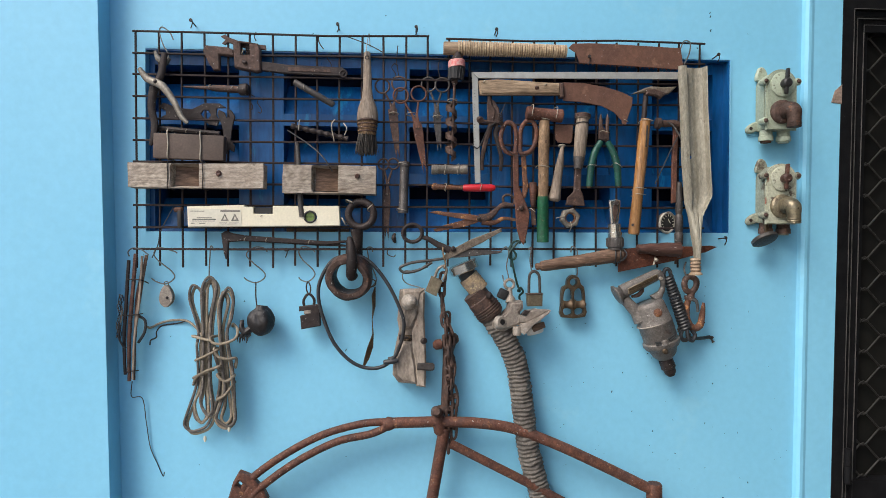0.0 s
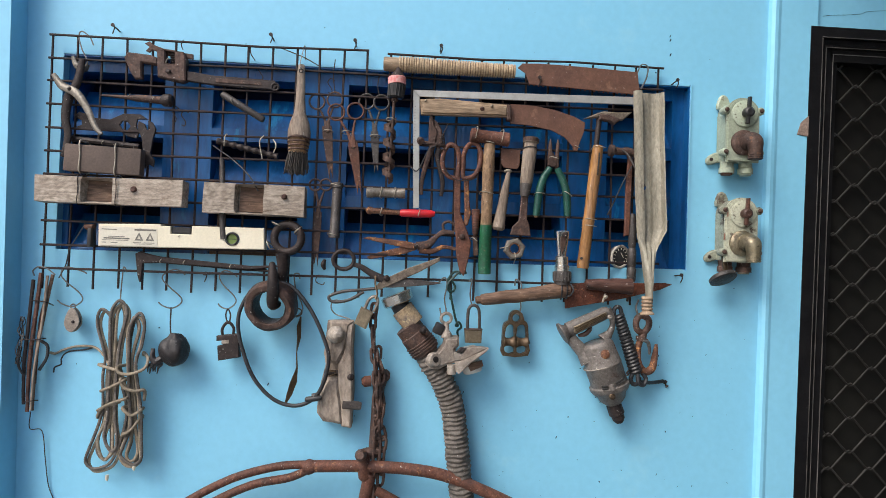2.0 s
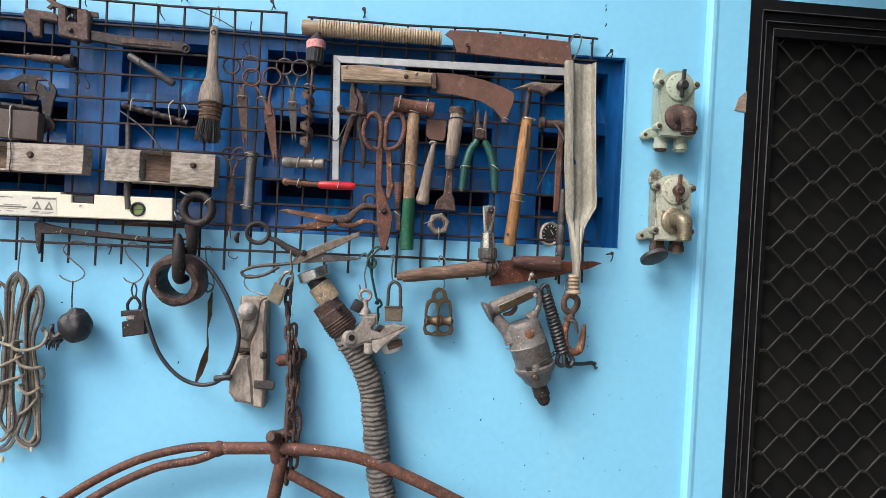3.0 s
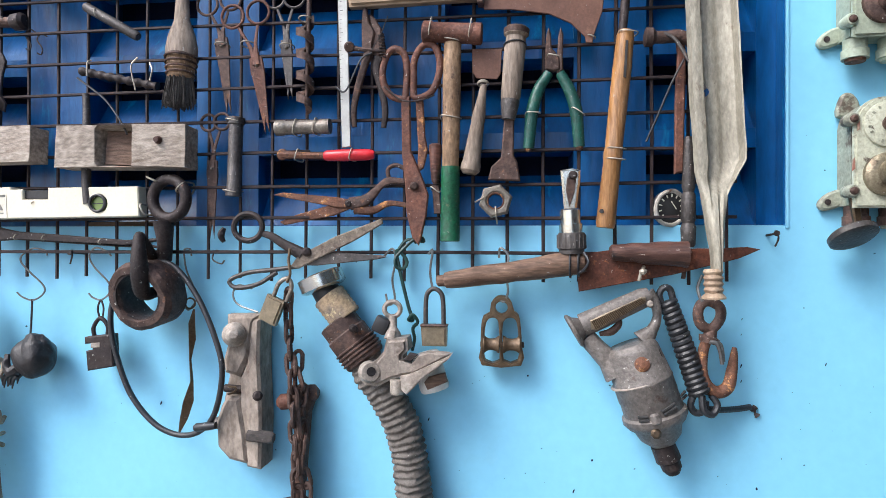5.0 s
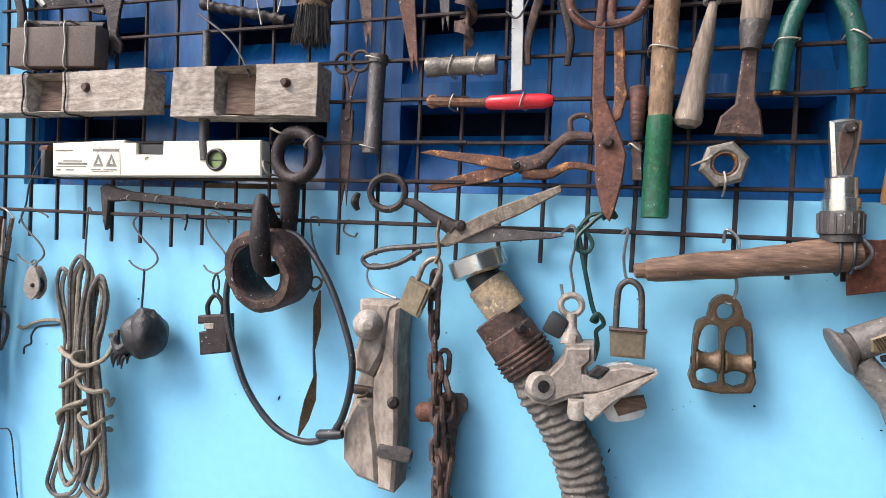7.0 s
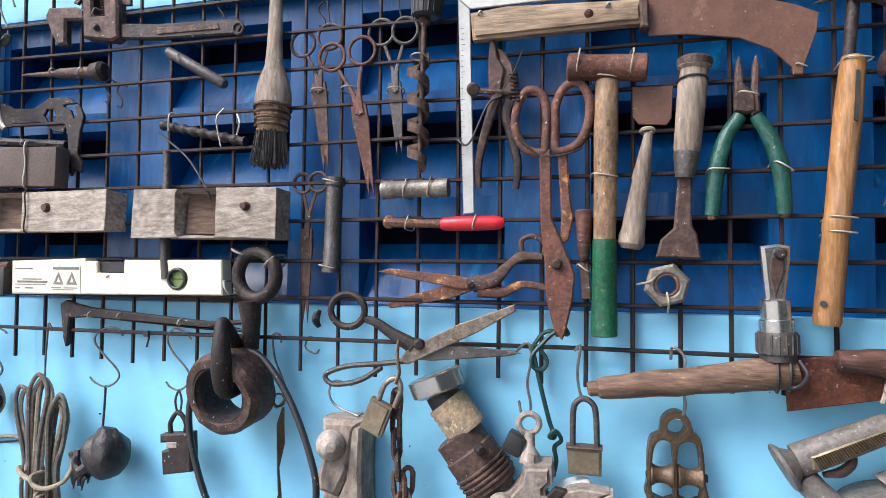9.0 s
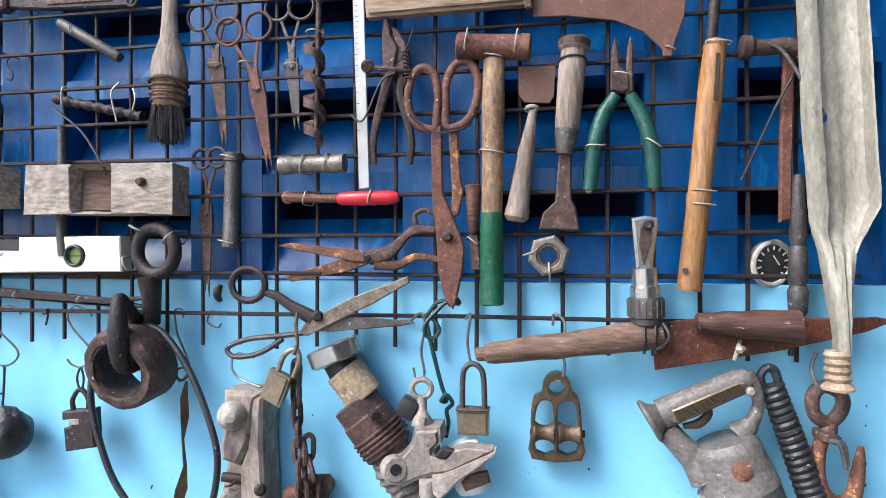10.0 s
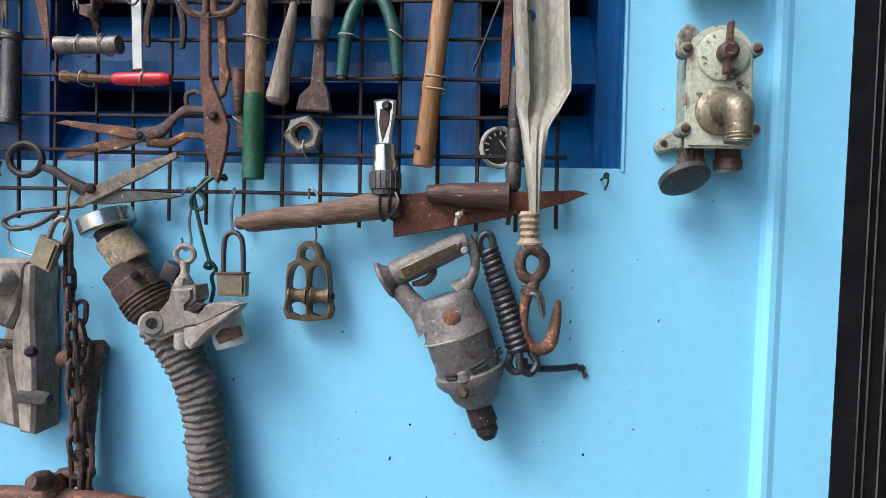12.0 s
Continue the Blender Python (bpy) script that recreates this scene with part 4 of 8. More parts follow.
# eye bolt with heavy ring on its hook
w = thing("eye_bolt", "heavy dark iron eye bolt hooked through the mesh", "eye bolt", (-0.1044, -0.032, 1.5487))
part("eye", hoop((-0.0913, -0.052, 1.5606), 0.0295, 0.0085, 0, -8, 1.0, 12, 28), RUSTD, w)
part("shank", tube([(-0.1009, -0.052, 1.5275), (-0.0994, -0.05, 1.4967), (-0.1024, -0.046, 1.4668)], [0.015, 0.0115, 0.0105], 12), RUSTD, w)
part("hook", tube([(-0.1154, -0.045, 1.4624), (-0.1171, -0.057, 1.4741), (-0.114, -0.088, 1.5041), (-0.1096, -0.098, 1.4836), (-0.1077, -0.098, 1.4489), (-0.1108, -0.085, 1.4207), (-0.1053, -0.06, 1.4202)], [0.009, 0.009, 0.006, 0.010, 0.013, 0.011, 0.008], 12), RUSTD, w)
for q, tn in (((-0.1158, 1.59), 10), ((-0.0704, 1.5776), -60), ((-0.1298, 1.5444), 50)):
    tie(q, 0.010, -0.063, tn, parent=w, r=0.0015)
rg = thing("iron_ring", "thick rusty iron ring with a chipped bore hanging on the hook", "ring", (-0.1385, -0.032, 1.4107))
c = (-0.1165, -0.066, 1.4179)
bmx = lathe((c[0], c[1] + 0.026, c[2]), (c[0], c[1] - 0.026, c[2]), [(0.0, 0.040), (0.0, 0.047), (0.1, 0.0505), (0.86, 0.0515), (1.0, 0.046), (1.0, 0.0375), (0.93, 0.0350), (0.0, 0.0350)], 40)
bmx.faces.ensure_lookup_table()
bmesh.ops.delete(bmx, geom=[f for f in bmx.faces if len(f.verts) > 4], context="FACES")
bmx.transform(Matrix.Translation(c) @ pose(0, 0, 0, 8, 0, -4) @ Matrix.Translation((-c[0], -c[1], -c[2])))
part("ring", roughen(roughen(bmx, 0.0020, 60), 0.004, 22), RUST, rg)

sl = lathe((c[0], c[1] + 0.020, c[2]), (c[0], c[1] - 0.024, c[2]), [(0.0, 0.0375), (0.0, 0.0335), (0.5, 0.0330), (1.0, 0.0342), (1.0, 0.0375)], 36)
bmesh.ops.delete(sl, geom=[f for f in sl.faces if len(f.verts) > 4], context="FACES")
sl.transform(Matrix.Translation(c) @ pose(0, 0, 0, 8, 0, -4) @ Matrix.Translation((-c[0], -c[1], -c[2])))
part("bore_lining", roughen(sl, 0.0025, 45), RUSTD, rg, "chipped dark bore")

# scissors
scissors("scissors", "slim rusty scissors hanging point down", (-0.0065, 1.6916), (-0.0182, 1.7963), (-0.0434, 1.8613), (-0.0046, 1.8666), 0.0165, 0.021)
scissors("scissors", "open rusty tailor scissors hanging slantwise", (0.0567, 1.6601), (0.0398, 1.7632), (-0.0004, 1.8391), (0.0415, 1.8432), 0.0175, 0.021, RUSTR, -0.036)
scissors("scissors", "grey steel scissors with thin bows", (0.0909, 1.7102), (0.0848, 1.7897), (0.0645, 1.8669), (0.0969, 1.8655), 0.0165, 0.017, IRON)
scissors("scissors", "small rusty scissors with round bows", (-0.0332, 1.5002), (-0.0326, 1.6086), (-0.0404, 1.679), (-0.0174, 1.6798), 0.0125, 0.017)
for q in ((-0.0171, 1.7962), (0.0858, 1.7906), (0.0242, 1.796)):
    single("tie_wire", hoop((q[0], -0.034, q[1]), 0.011, 0.001, 80, 0, 1, 6), CREAMW, "pale wire holding scissors to the mesh", "wire", group="tie wires")

# auger bit with dark cap
w = thing("auger_bit", "rusty spiral auger bit under a dark ribbed cap", "auger", (0.1235, -0.032, 1.8252))
part("shank", lathe((0.125, -0.045, 1.8774), (0.1188, -0.04, 1.6981), [(0, 0.006), (0.05, 0.008), (0.08, 0.0035), (1, 0.003)], 10), RUST, w)
bmx = bmesh.new()
a0, a1 = V((0.1174, -0.044, 1.8262)), V((0.117, -0.04, 1.6912))
prev = None
N = 90
for i in range(N + 1):
    u = i / N
    c = a0.lerp(a1, u)
    an = u * 2 * math.pi * 4.2
    R = 0.0135 if u < 0.93 else 0.0135 * (1 - (u - 0.93) / 0.1)
    ring = [bmx.verts.new(c + V((math.cos(an) * R * s, math.sin(an) * R * s, dz))) for s, dz in ((1, 0.006), (1, -0.006), (0.15, -0.002), (0.15, 0.002))]
    if prev:
        for k in range(4):
            bmx.faces.new((prev[k], prev[(k + 1) % 4], ring[(k + 1) % 4], ring[k]))
    else:
        bmx.faces.new(ring)
    prev = ring
bmx.faces.new(prev[::-1])
part("spiral", bmx, RUST, w)
part("cap", lathe((0.1298, -0.048, 1.9029), (0.1273, -0.046, 1.8732), [(0, 0.017), (0.04, 0.019), (0.9, 0.0175), (1, 0.014)], 24), BLACK, w, "ribbed dark cap")
for i in range(16):
    an = 2 * math.pi * i / 16
    p0, p1 = V((0.1298, -0.048, 1.9015)), V((0.1273, -0.046, 1.875))
    o = V((math.cos(an), math.sin(an), 0)) * 0.0185
    part("rib", sweep([p0 + o, p1 + o * 0.93], 0.0014, 5), BLACK, w)
part("band", lathe((0.1289, -0.048, 1.9186), (0.1298, -0.048, 1.9024), [(0, 0.0185), (0.1, 0.0198), (1, 0.0198)], 24), PINK, w, "red and white printed band")
part("spigot", lathe((0.1336, -0.046, 1.9553), (0.1307, -0.048, 1.9186), [(0, 0.004), (0.1, 0.006), (0.6, 0.007), (0.8, 0.013), (1, 0.017)], 14), RUSTD, w)
part("tie_wire", hoop((0.1174, -0.044, 1.8272), 0.009, 0.001, 80, 0, 1, 6), CREAMW, w)

# bolts of pipe
w = thing("pipe_piece", "dull grey pipe wired upright to the mesh", "pipe", (0.0038, -0.032, 1.6229))
part("pipe", lathe((0.0089, -0.04, 1.6845), (0.005, -0.04, 1.5648), [(0, 0.009), (0.01, 0.0125), (0.09, 0.0125), (0.1, 0.0105), (0.9, 0.0105), (0.92, 0.012), (1, 0.012)], 16), IRON, w)
tie((0.0059, 1.6791), 0.012, -0.052, 0, parent=w)
tie((0.0023, 1.5724), 0.012, -0.052, 0, parent=w)
w = thing("pipe_piece", "short bright metal pipe wired level to the mesh", "pipe", (0.112, -0.032, 1.6689))
part("pipe", lathe((0.0712, -0.04, 1.6664), (0.1553, -0.04, 1.6675), [(0, 0.008), (0.01, 0.0115), (0.16, 0.0115), (0.18, 0.0105), (0.8, 0.0105), (0.83, 0.0115), (1, 0.0115)], 16), STEEL, w)
tie((0.1028, 1.6671), 0.012, -0.052, 90, parent=w)
tie((0.1331, 1.6683), 0.012, -0.052, 90, parent=w)

single("small_lug", roughen(tube([(-0.0135, -0.032, 1.5168), (-0.0169, -0.036, 1.5062), (-0.0128, -0.034, 1.4957)], [0.003, 0.006, 0.003], 8), 0.001, 90), RUSTD, "small dark iron lug wired to the mesh", "lug")
# hooks and little things on the wall of wire
for q in ((-0.3449, 1.8238), (-0.0155, 1.902), (-0.165, 1.9223), (-0.3246, 1.8162)):
    single("wire_hook", tube([(q[0] + 0.008, -0.028, q[1] + 0.008), (q[0], -0.031, q[1] + 0.012), (q[0] - 0.006, -0.032, q[1] + 0.002), (q[0] + 0.003, -0.032, q[1] - 0.012), (q[0] + 0.002, -0.033, q[1] - 0.022), (q[0] - 0.004, -0.034, q[1] - 0.020)], 0.0011, 6), RUSTD, "thin bent wire hook on the mesh", "hook", group="wire hooks")
for q0, q1 in (((-0.1924, 1.9749), (-0.1792, 1.9439)), ((-0.3339, 1.9814), (-0.3327, 1.9592)), ((-0.1912, 1.9749), (-0.1793, 1.9439)), ((-0.0076, 1.9567), (-0.0045, 1.88)), ((0.0901, 1.9271), (0.0924, 1.8773))):
    single("wire_end", tube([(q0[0], -0.029, q0[1]), ((q0[0] + q1[0]) / 2 - 0.004, -0.031, (q0[1] + q1[1]) / 2), (q1[0], -0.033, q1[1])], 0.0011, 6), RUSTD, "loose twisted wire end on the mesh", "wire", group="wire ends")
single("tension_wire", tube([(-0.1313, -0.03, 1.977), (-0.0774, -0.031, 1.9577), (-0.0392, -0.03, 1.9386)], 0.0012, 6), IRON, "thin slanting grey wire across the mesh", "wire")

settle(0.008)

# ---- right half of the rack ----
# hand saw with a twine-wound handle
w = thing("hand_saw", "rusty hand saw blade with a twine-wound handle along the mesh top", "saw", (0.3878, -0.032, 1.9445))
part("blade", slab([(0.3957, 1.9577), (0.4061, 1.9681), (0.4439, 1.9699), (0.5151, 1.9687), (0.6688, 1.9627), (0.6754, 1.9143), (0.6692, 1.9113), (0.5345, 1.918), (0.4228, 1.9223), (0.4132, 1.9466)], -0.040, 0.0025, 0.0006), BLADE, w)
part("handle", lathe((0.0989, -0.045, 1.9488), (0.3882, -0.045, 1.9471), [(0, 0.014), (0.01, 0.0155), (0.99, 0.0125), (1, 0.009)], 16), WTANH, w)
a0, a1 = V((0.1346, -0.045, 1.9496)), V((0.3869, -0.045, 1.9471))
for i in range(46):
    u = i / 45
    c = a0.lerp(a1, u)
    part("winding", hoop(c, 0.0158 - 0.0025 * u, 0.0024, 0, 90 + wob(4), 1, 5, 14), TWINE, w)
part("hanging_wire", tube([(0.6693, -0.036, 1.9624), (0.6798, -0.034, 1.9819), (0.6944, -0.034, 1.9776), (0.6892, -0.04, 1.9499), (0.6763, -0.042, 1.9235)], 0.0017, 6), WIRE, w)
for k in range(24):
    u = k / 23
    q0, q1 = V((0.423, -0.039, 1.9202)), V((0.6658, -0.039, 1.9097))
    c = q0.lerp(q1, u)
    part("tooth", slab([(c.x - 0.002, c.z + 0.001), (c.x + 0.002, c.z + 0.001), (c.x + 0.0005, c.z - 0.0014)], -0.0395, 0.0018, 0), RUSTR, w, smooth=False)

# steel square
w = thing("carpenter_square", "worn aluminium carpenter square hung on the mesh", "square", (0.1788, -0.032, 1.8869))
q0, q1, q2 = (0.1757, 1.887), (0.6676, 1.8963), (0.1772, 1.6361)
part("long_arm", slab([(0.165, 1.895), (0.6675, 1.9043), (0.6676, 1.8868), (0.1799, 1.8808)], -0.046, 0.004, 0.0008), ALU, w)
part("short_arm", slab([(0.165, 1.895), (0.1799, 1.8808), (0.1869, 1.6367), (0.1736, 1.6354)], -0.0455, 0.004, 0.0008), ALU, w)
for i in range(34):
    z = q2[1] + 0.004 + i * 0.0066
    part("tick", boxes([(q2[0] - 0.0075, q2[0] - 0.0075 + (0.005 if i % 5 == 0 else 0.0028), -0.0459, -0.0450, z, z + 0.0004)]), INK, w, smooth=False)
part("tie_wire", tube([(0.165, -0.05, 1.7243), (0.1813, -0.052, 1.7178), (0.2026, -0.05, 1.7626), (0.2186, -0.045, 1.774)], 0.0014, 6), RUBBER, w, "thin black wire")

# bolo with hooked tip
w = thing("bolo_knife", "broad rusty bolo with a hooked tip and a tan wooden handle", "knife", (0.3782, -0.032, 1.8536))
part("blade", slab([(0.3819, 1.8759), (0.4354, 1.8746), (0.4848, 1.8668), (0.5268, 1.8545), (0.5519, 1.8423), (0.5498, 1.8224), (0.5376, 1.7876), (0.5363, 1.778), (0.527, 1.7784), (0.5259, 1.7869), (0.5054, 1.8074), (0.4754, 1.8217), (0.4228, 1.8302), (0.3827, 1.832)], -0.041, 0.003, 0.0008), BLADE, w)
part("handle", soften(slab([(0.1811, 1.8745), (0.2241, 1.8785), (0.3325, 1.8733), (0.3741, 1.8716), (0.3755, 1.8444), (0.3393, 1.8441), (0.1842, 1.8415)], -0.052, 0.020, 0.004, segs=2), 0.0005), WTANH, w)
part("collar", slab([(0.3721, 1.8715), (0.3817, 1.8708), (0.3825, 1.8377), (0.3736, 1.8383)], -0.053, 0.022, 0.002), RUST, w)
part("rivet", lathe((0.3175, -0.05, 1.86), (0.3179, -0.0545, 1.8579), [(0, 0.005), (0.8, 0.005), (1, 0.003)], 12), WDARK, w)
tie((0.3383, 1.8668), 0.002, -0.055, 88, parent=w, r=0.0016)
tie((0.1932, 1.8718), 0.002, -0.055, 80, parent=w, r=0.0013)
tie((0.5348, 1.7874), 0.006, -0.044, 0, parent=w)

# rusty spring pliers
w = thing("pliers", "old brown rusty pliers with a coil spring on the mesh", "pliers", (0.2158, -0.032, 1.7713), group="pliers")
part("jaw", slab([(0.2034, 1.8407), (0.2091, 1.8432), (0.2132, 1.8214), (0.2221, 1.8066), (0.2171, 1.7783), (0.2027, 1.7818), (0.2019, 1.8148)], -0.044, 0.010, 0.002), RUST, w)
part("jaw", slab([(0.2114, 1.8344), (0.2201, 1.8296), (0.2304, 1.8133), (0.2353, 1.7846), (0.2265, 1.7673), (0.2142, 1.7784), (0.2164, 1.8069)], -0.040, 0.010, 0.002), RUST, w)
part("handle", tube([(0.2138, -0.04, 1.7793), (0.2055, -0.041, 1.7548), (0.1965, -0.041, 1.7236), (0.1903, -0.041, 1.6925), (0.1905, -0.039, 1.6666)], [0.008, 0.006, 0.0055, 0.005, 0.004], 8, flat=0.8), RUST, w)
part("handle", tube([(0.2273, -0.036, 1.7695), (0.223, -0.037, 1.7518), (0.2306, -0.037, 1.7237), (0.2369, -0.037, 1.6924), (0.2345, -0.036, 1.6652)], [0.008, 0.006, 0.0055, 0.005, 0.004], 8, flat=0.8), RUSTD, w)
part("screw", tube([(0.1817, -0.045, 1.784), (0.1974, -0.045, 1.7805), (0.2387, -0.042, 1.7769)], [0.006, 0.0035, 0.003], 8), RUST, w)
part("screw_head", lathe((0.1864, -0.052, 1.7815), (0.1826, -0.038, 1.7864), [(0, 0.006), (0.2, 0.008), (0.8, 0.008), (1, 0.006)], 12), RUST, w)
sp = [V((0.232, -0.046, 1.8009)).lerp(V((0.2364, -0.046, 1.7625)), i / 60) + V((math.cos(i * 0.9) * 0.0045, math.sin(i * 0.9) * 0.0045, 0)) for i in range(61)]
part("spring", sweep(sp, 0.0011, 5), RUSTD, w)
part("wire_tail", tube([(0.2182, -0.05, 1.7758), (0.2333, -0.052, 1.7987), (0.2442, -0.055, 1.8232)], 0.0008, 5), IRON, w)

# big tin snips
w = thing("tin_snips", "large rusty tin snips with long oval bows hanging point down", "snips", (0.2818, -0.032, 1.5778), group="snips")
part("bow", tube([(0.2665, -0.044, 1.7053), (0.246, -0.044, 1.7112), (0.2345, -0.044, 1.7356), (0.238, -0.044, 1.7631), (0.2494, -0.044, 1.7785), (0.2652, -0.044, 1.7723), (0.2711, -0.044, 1.748), (0.2696, -0.044, 1.7208)], 0.0052, 10, 6, True, 0.8), RUSTR, w)
part("bow", tube([(0.2825, -0.044, 1.7069), (0.2808, -0.044, 1.7341), (0.2816, -0.044, 1.7613), (0.2934, -0.044, 1.7814), (0.3101, -0.044, 1.7813), (0.3189, -0.044, 1.7598), (0.316, -0.044, 1.7329), (0.3044, -0.044, 1.7124)], 0.0052, 10, 6, True, 0.8), RUSTR, w)
part("arm", slab([(0.2625, 1.7092), (0.276, 1.7089), (0.2773, 1.6298), (0.2965, 1.5839), (0.3033, 1.5645), (0.3005, 1.5354), (0.2926, 1.4998), (0.2888, 1.4907), (0.2795, 1.5026), (0.271, 1.5379), (0.269, 1.577), (0.2641, 1.6232)], -0.047, 0.007, 0.0018), RUSTR, w)
part("arm", slab([(0.2826, 1.7112), (0.294, 1.711), (0.2976, 1.6504), (0.3018, 1.6304), (0.2956, 1.6039), (0.2858, 1.5973), (0.2872, 1.6338)], -0.043, 0.006, 0.0018), RUSTO, w)
part("pivot", lathe((0.2822, -0.045, 1.5772), (0.2832, -0.053, 1.5768), [(0, 0.006), (0.6, 0.0065), (1, 0.004)], 12), RUST, w)
part("tie_wire", tube([(0.238, -0.05, 1.7222), (0.2659, -0.053, 1.7005), (0.2956, -0.053, 1.7012), (0.3111, -0.045, 1.7093)], 0.0012, 6), RUSTD, w)

# small screwdriver behind the snips
w = thing("screwdriver", "small screwdriver with a dark wooden handle", "screwdriver", (0.3128, -0.032, 1.5915), group="screwdrivers")
part("handle", lathe((0.3121, -0.038, 1.6393), (0.3128, -0.038, 1.5812), [(0, 0.007), (0.03, 0.0095), (0.3, 0.009), (0.9, 0.0065), (1, 0.004)], 14), WDARK, w)
part("blade", slab([(0.307, 1.5795), (0.3176, 1.5796), (0.3207, 1.5377), (0.3102, 1.5374)], -0.038, 0.005, 0.001), RUST, w)
tie((0.3117, 1.5729), 0.008, -0.044, 20, parent=w)

# mallet hammer with green-painted grip
w = thing("hammer", "rusty round-headed hammer with a tan handle painted green below", "hammer", (0.3366, -0.032, 1.6983), group="hammers")
part("head", lathe((0.294, -0.046, 1.8012), (0.3808, -0.046, 1.7947), [(0, 0.013), (0.02, 0.0158), (0.15, 0.0158), (0.17, 0.0145), (0.83, 0.0145), (0.85, 0.0155), (0.98, 0.0155), (1, 0.013)], 20), RUSTR, w)
part("handle", roughen(lathe((0.3377, -0.044, 1.7854), (0.335, -0.044, 1.6025), [(0, 0.0112), (0.01, 0.0125), (0.3, 0.0135), (0.6, 0.0128), (1, 0.0125)], 14, 0.85), 0.0008, 50), WTAN, w)
part("grip", roughen(lathe((0.3349, -0.044, 1.6051), (0.3348, -0.044, 1.4968), [(0, 0.0130), (0.25, 0.0138), (0.26, 0.0134), (0.5, 0.0140), (0.51, 0.0136), (0.75, 0.0140), (0.99, 0.0142), (1, 0.0125)], 16, 0.9), 0.0004, 60), GREENP, w, "green-painted grip")
for q, a in (((0.3067, 1.805), 90), ((0.3641, 1.8007), 90), ((0.3349, 1.6761), 0), ((0.3351, 1.787), 0)):
    tie(q, 0.015, -0.063 if a else -0.056, a, parent=w)

# scraper
w = thing("scraper", "small flat scraper with a grey turned wooden handle", "scraper", (0.3757, -0.032, 1.6974))
part("blade", slab([(0.3655, 1.7774), (0.4087, 1.7754), (0.4069, 1.74), (0.4018, 1.7321), (0.3723, 1.7344), (0.3657, 1.7434)], -0.036, 0.0025, 0.0006), BLADE, w)
part("handle", lathe((0.3825, -0.038, 1.7238), (0.3623, -0.04, 1.5946), [(0, 0.0045), (0.15, 0.0065), (0.4, 0.0105), (0.42, 0.0095), (0.85, 0.013), (0.9, 0.0145), (0.96, 0.0145), (1, 0.010)], 18), WGREYV, w)
part("tie_wire", hoop((0.3813, -0.037, 1.7261), 0.007, 0.0022, 75, 0, 1, 6), CREAMW, w)

# socket chisel
w = thing("wood_chisel", "wide rusty chisel with a grey wooden handle and iron hoop", "chisel", (0.4233, -0.032, 1.6964))
part("handle", lathe((0.4298, -0.046, 1.8014), (0.421, -0.046, 1.6985), [(0, 0.012), (0.02, 0.0175), (0.1, 0.0175), (0.13, 0.014), (0.25, 0.0145), (0.28, 0.0155), (0.95, 0.014), (1, 0.013)], 20), WGREYV, w)
part("cap", lathe((0.4298, -0.046, 1.8021), (0.4291, -0.046, 1.7922), [(0, 0.015), (0.3, 0.0185), (1, 0.018)], 20), RUST, w)
part("socket", lathe((0.421, -0.046, 1.6998), (0.4185, -0.046, 1.6709), [(0, 0.013), (0.2, 0.0135), (1, 0.0095)], 18), IRON, w)
part("blade", slab([(0.4125, 1.6746), (0.4267, 1.6744), (0.426, 1.6201), (0.4314, 1.6094), (0.4356, 1.583), (0.3892, 1.585), (0.3941, 1.6041), (0.4076, 1.6169)], -0.047, 0.008, 0.002), RUST, w)
part("tie_wire", hoop((0.4272, -0.046, 1.7765), 0.0155, 0.0012, 80, 0, 1, 6), RUBBER, w)

# green-handled pliers
w = thing("pliers", "rusty pliers with green plastic sleeves on open handles", "pliers", (0.484, -0.032, 1.7537), group="pliers")
part("jaw", slab([(0.472, 1.7938), (0.4752, 1.8036), (0.4782, 1.7922), (0.4792, 1.7736), (0.4901, 1.76), (0.4911, 1.7417), (0.482, 1.7394), (0.4699, 1.7424), (0.47, 1.7608)], -0.042, 0.010, 0.002), RUST, w)
part("jaw", slab([(0.4892, 1.793), (0.4923, 1.804), (0.4958, 1.7913), (0.4949, 1.7598), (0.496, 1.7415), (0.4881, 1.7365), (0.4803, 1.7506), (0.4871, 1.7634)], -0.040, 0.010, 0.002), RUST, w)
part("sleeve", tube([(0.4754, -0.04, 1.7373), (0.4606, -0.041, 1.7129), (0.4518, -0.042, 1.6808), (0.447, -0.04, 1.6301)], [0.007, 0.0085, 0.009, 0.0078], 12, flat=0.85), GREENV, w, "green plastic sleeve")
part("sleeve", tube([(0.4909, -0.04, 1.7368), (0.5042, -0.041, 1.7117), (0.5136, -0.042, 1.6797), (0.518, -0.04, 1.6312)], [0.007, 0.0085, 0.009, 0.0078], 12, flat=0.85), GREENV, w, "green plastic sleeve")
for q in ((0.447, -0.04, 1.6275), (0.518, -0.04, 1.6287)):
    part("handle_end", lathe((q[0], q[1], q[2] + 0.004), (q[0], q[1], q[2] - 0.002), [(0, 0.005), (0.7, 0.005), (1, 0.003)], 10), RUSTO, w)
for q, a in (((0.453, 1.6795), -10), ((0.5156, 1.6804), 20), ((0.4828, 1.759), 0)):
    tie(q, 0.011, -0.053, a, parent=w)

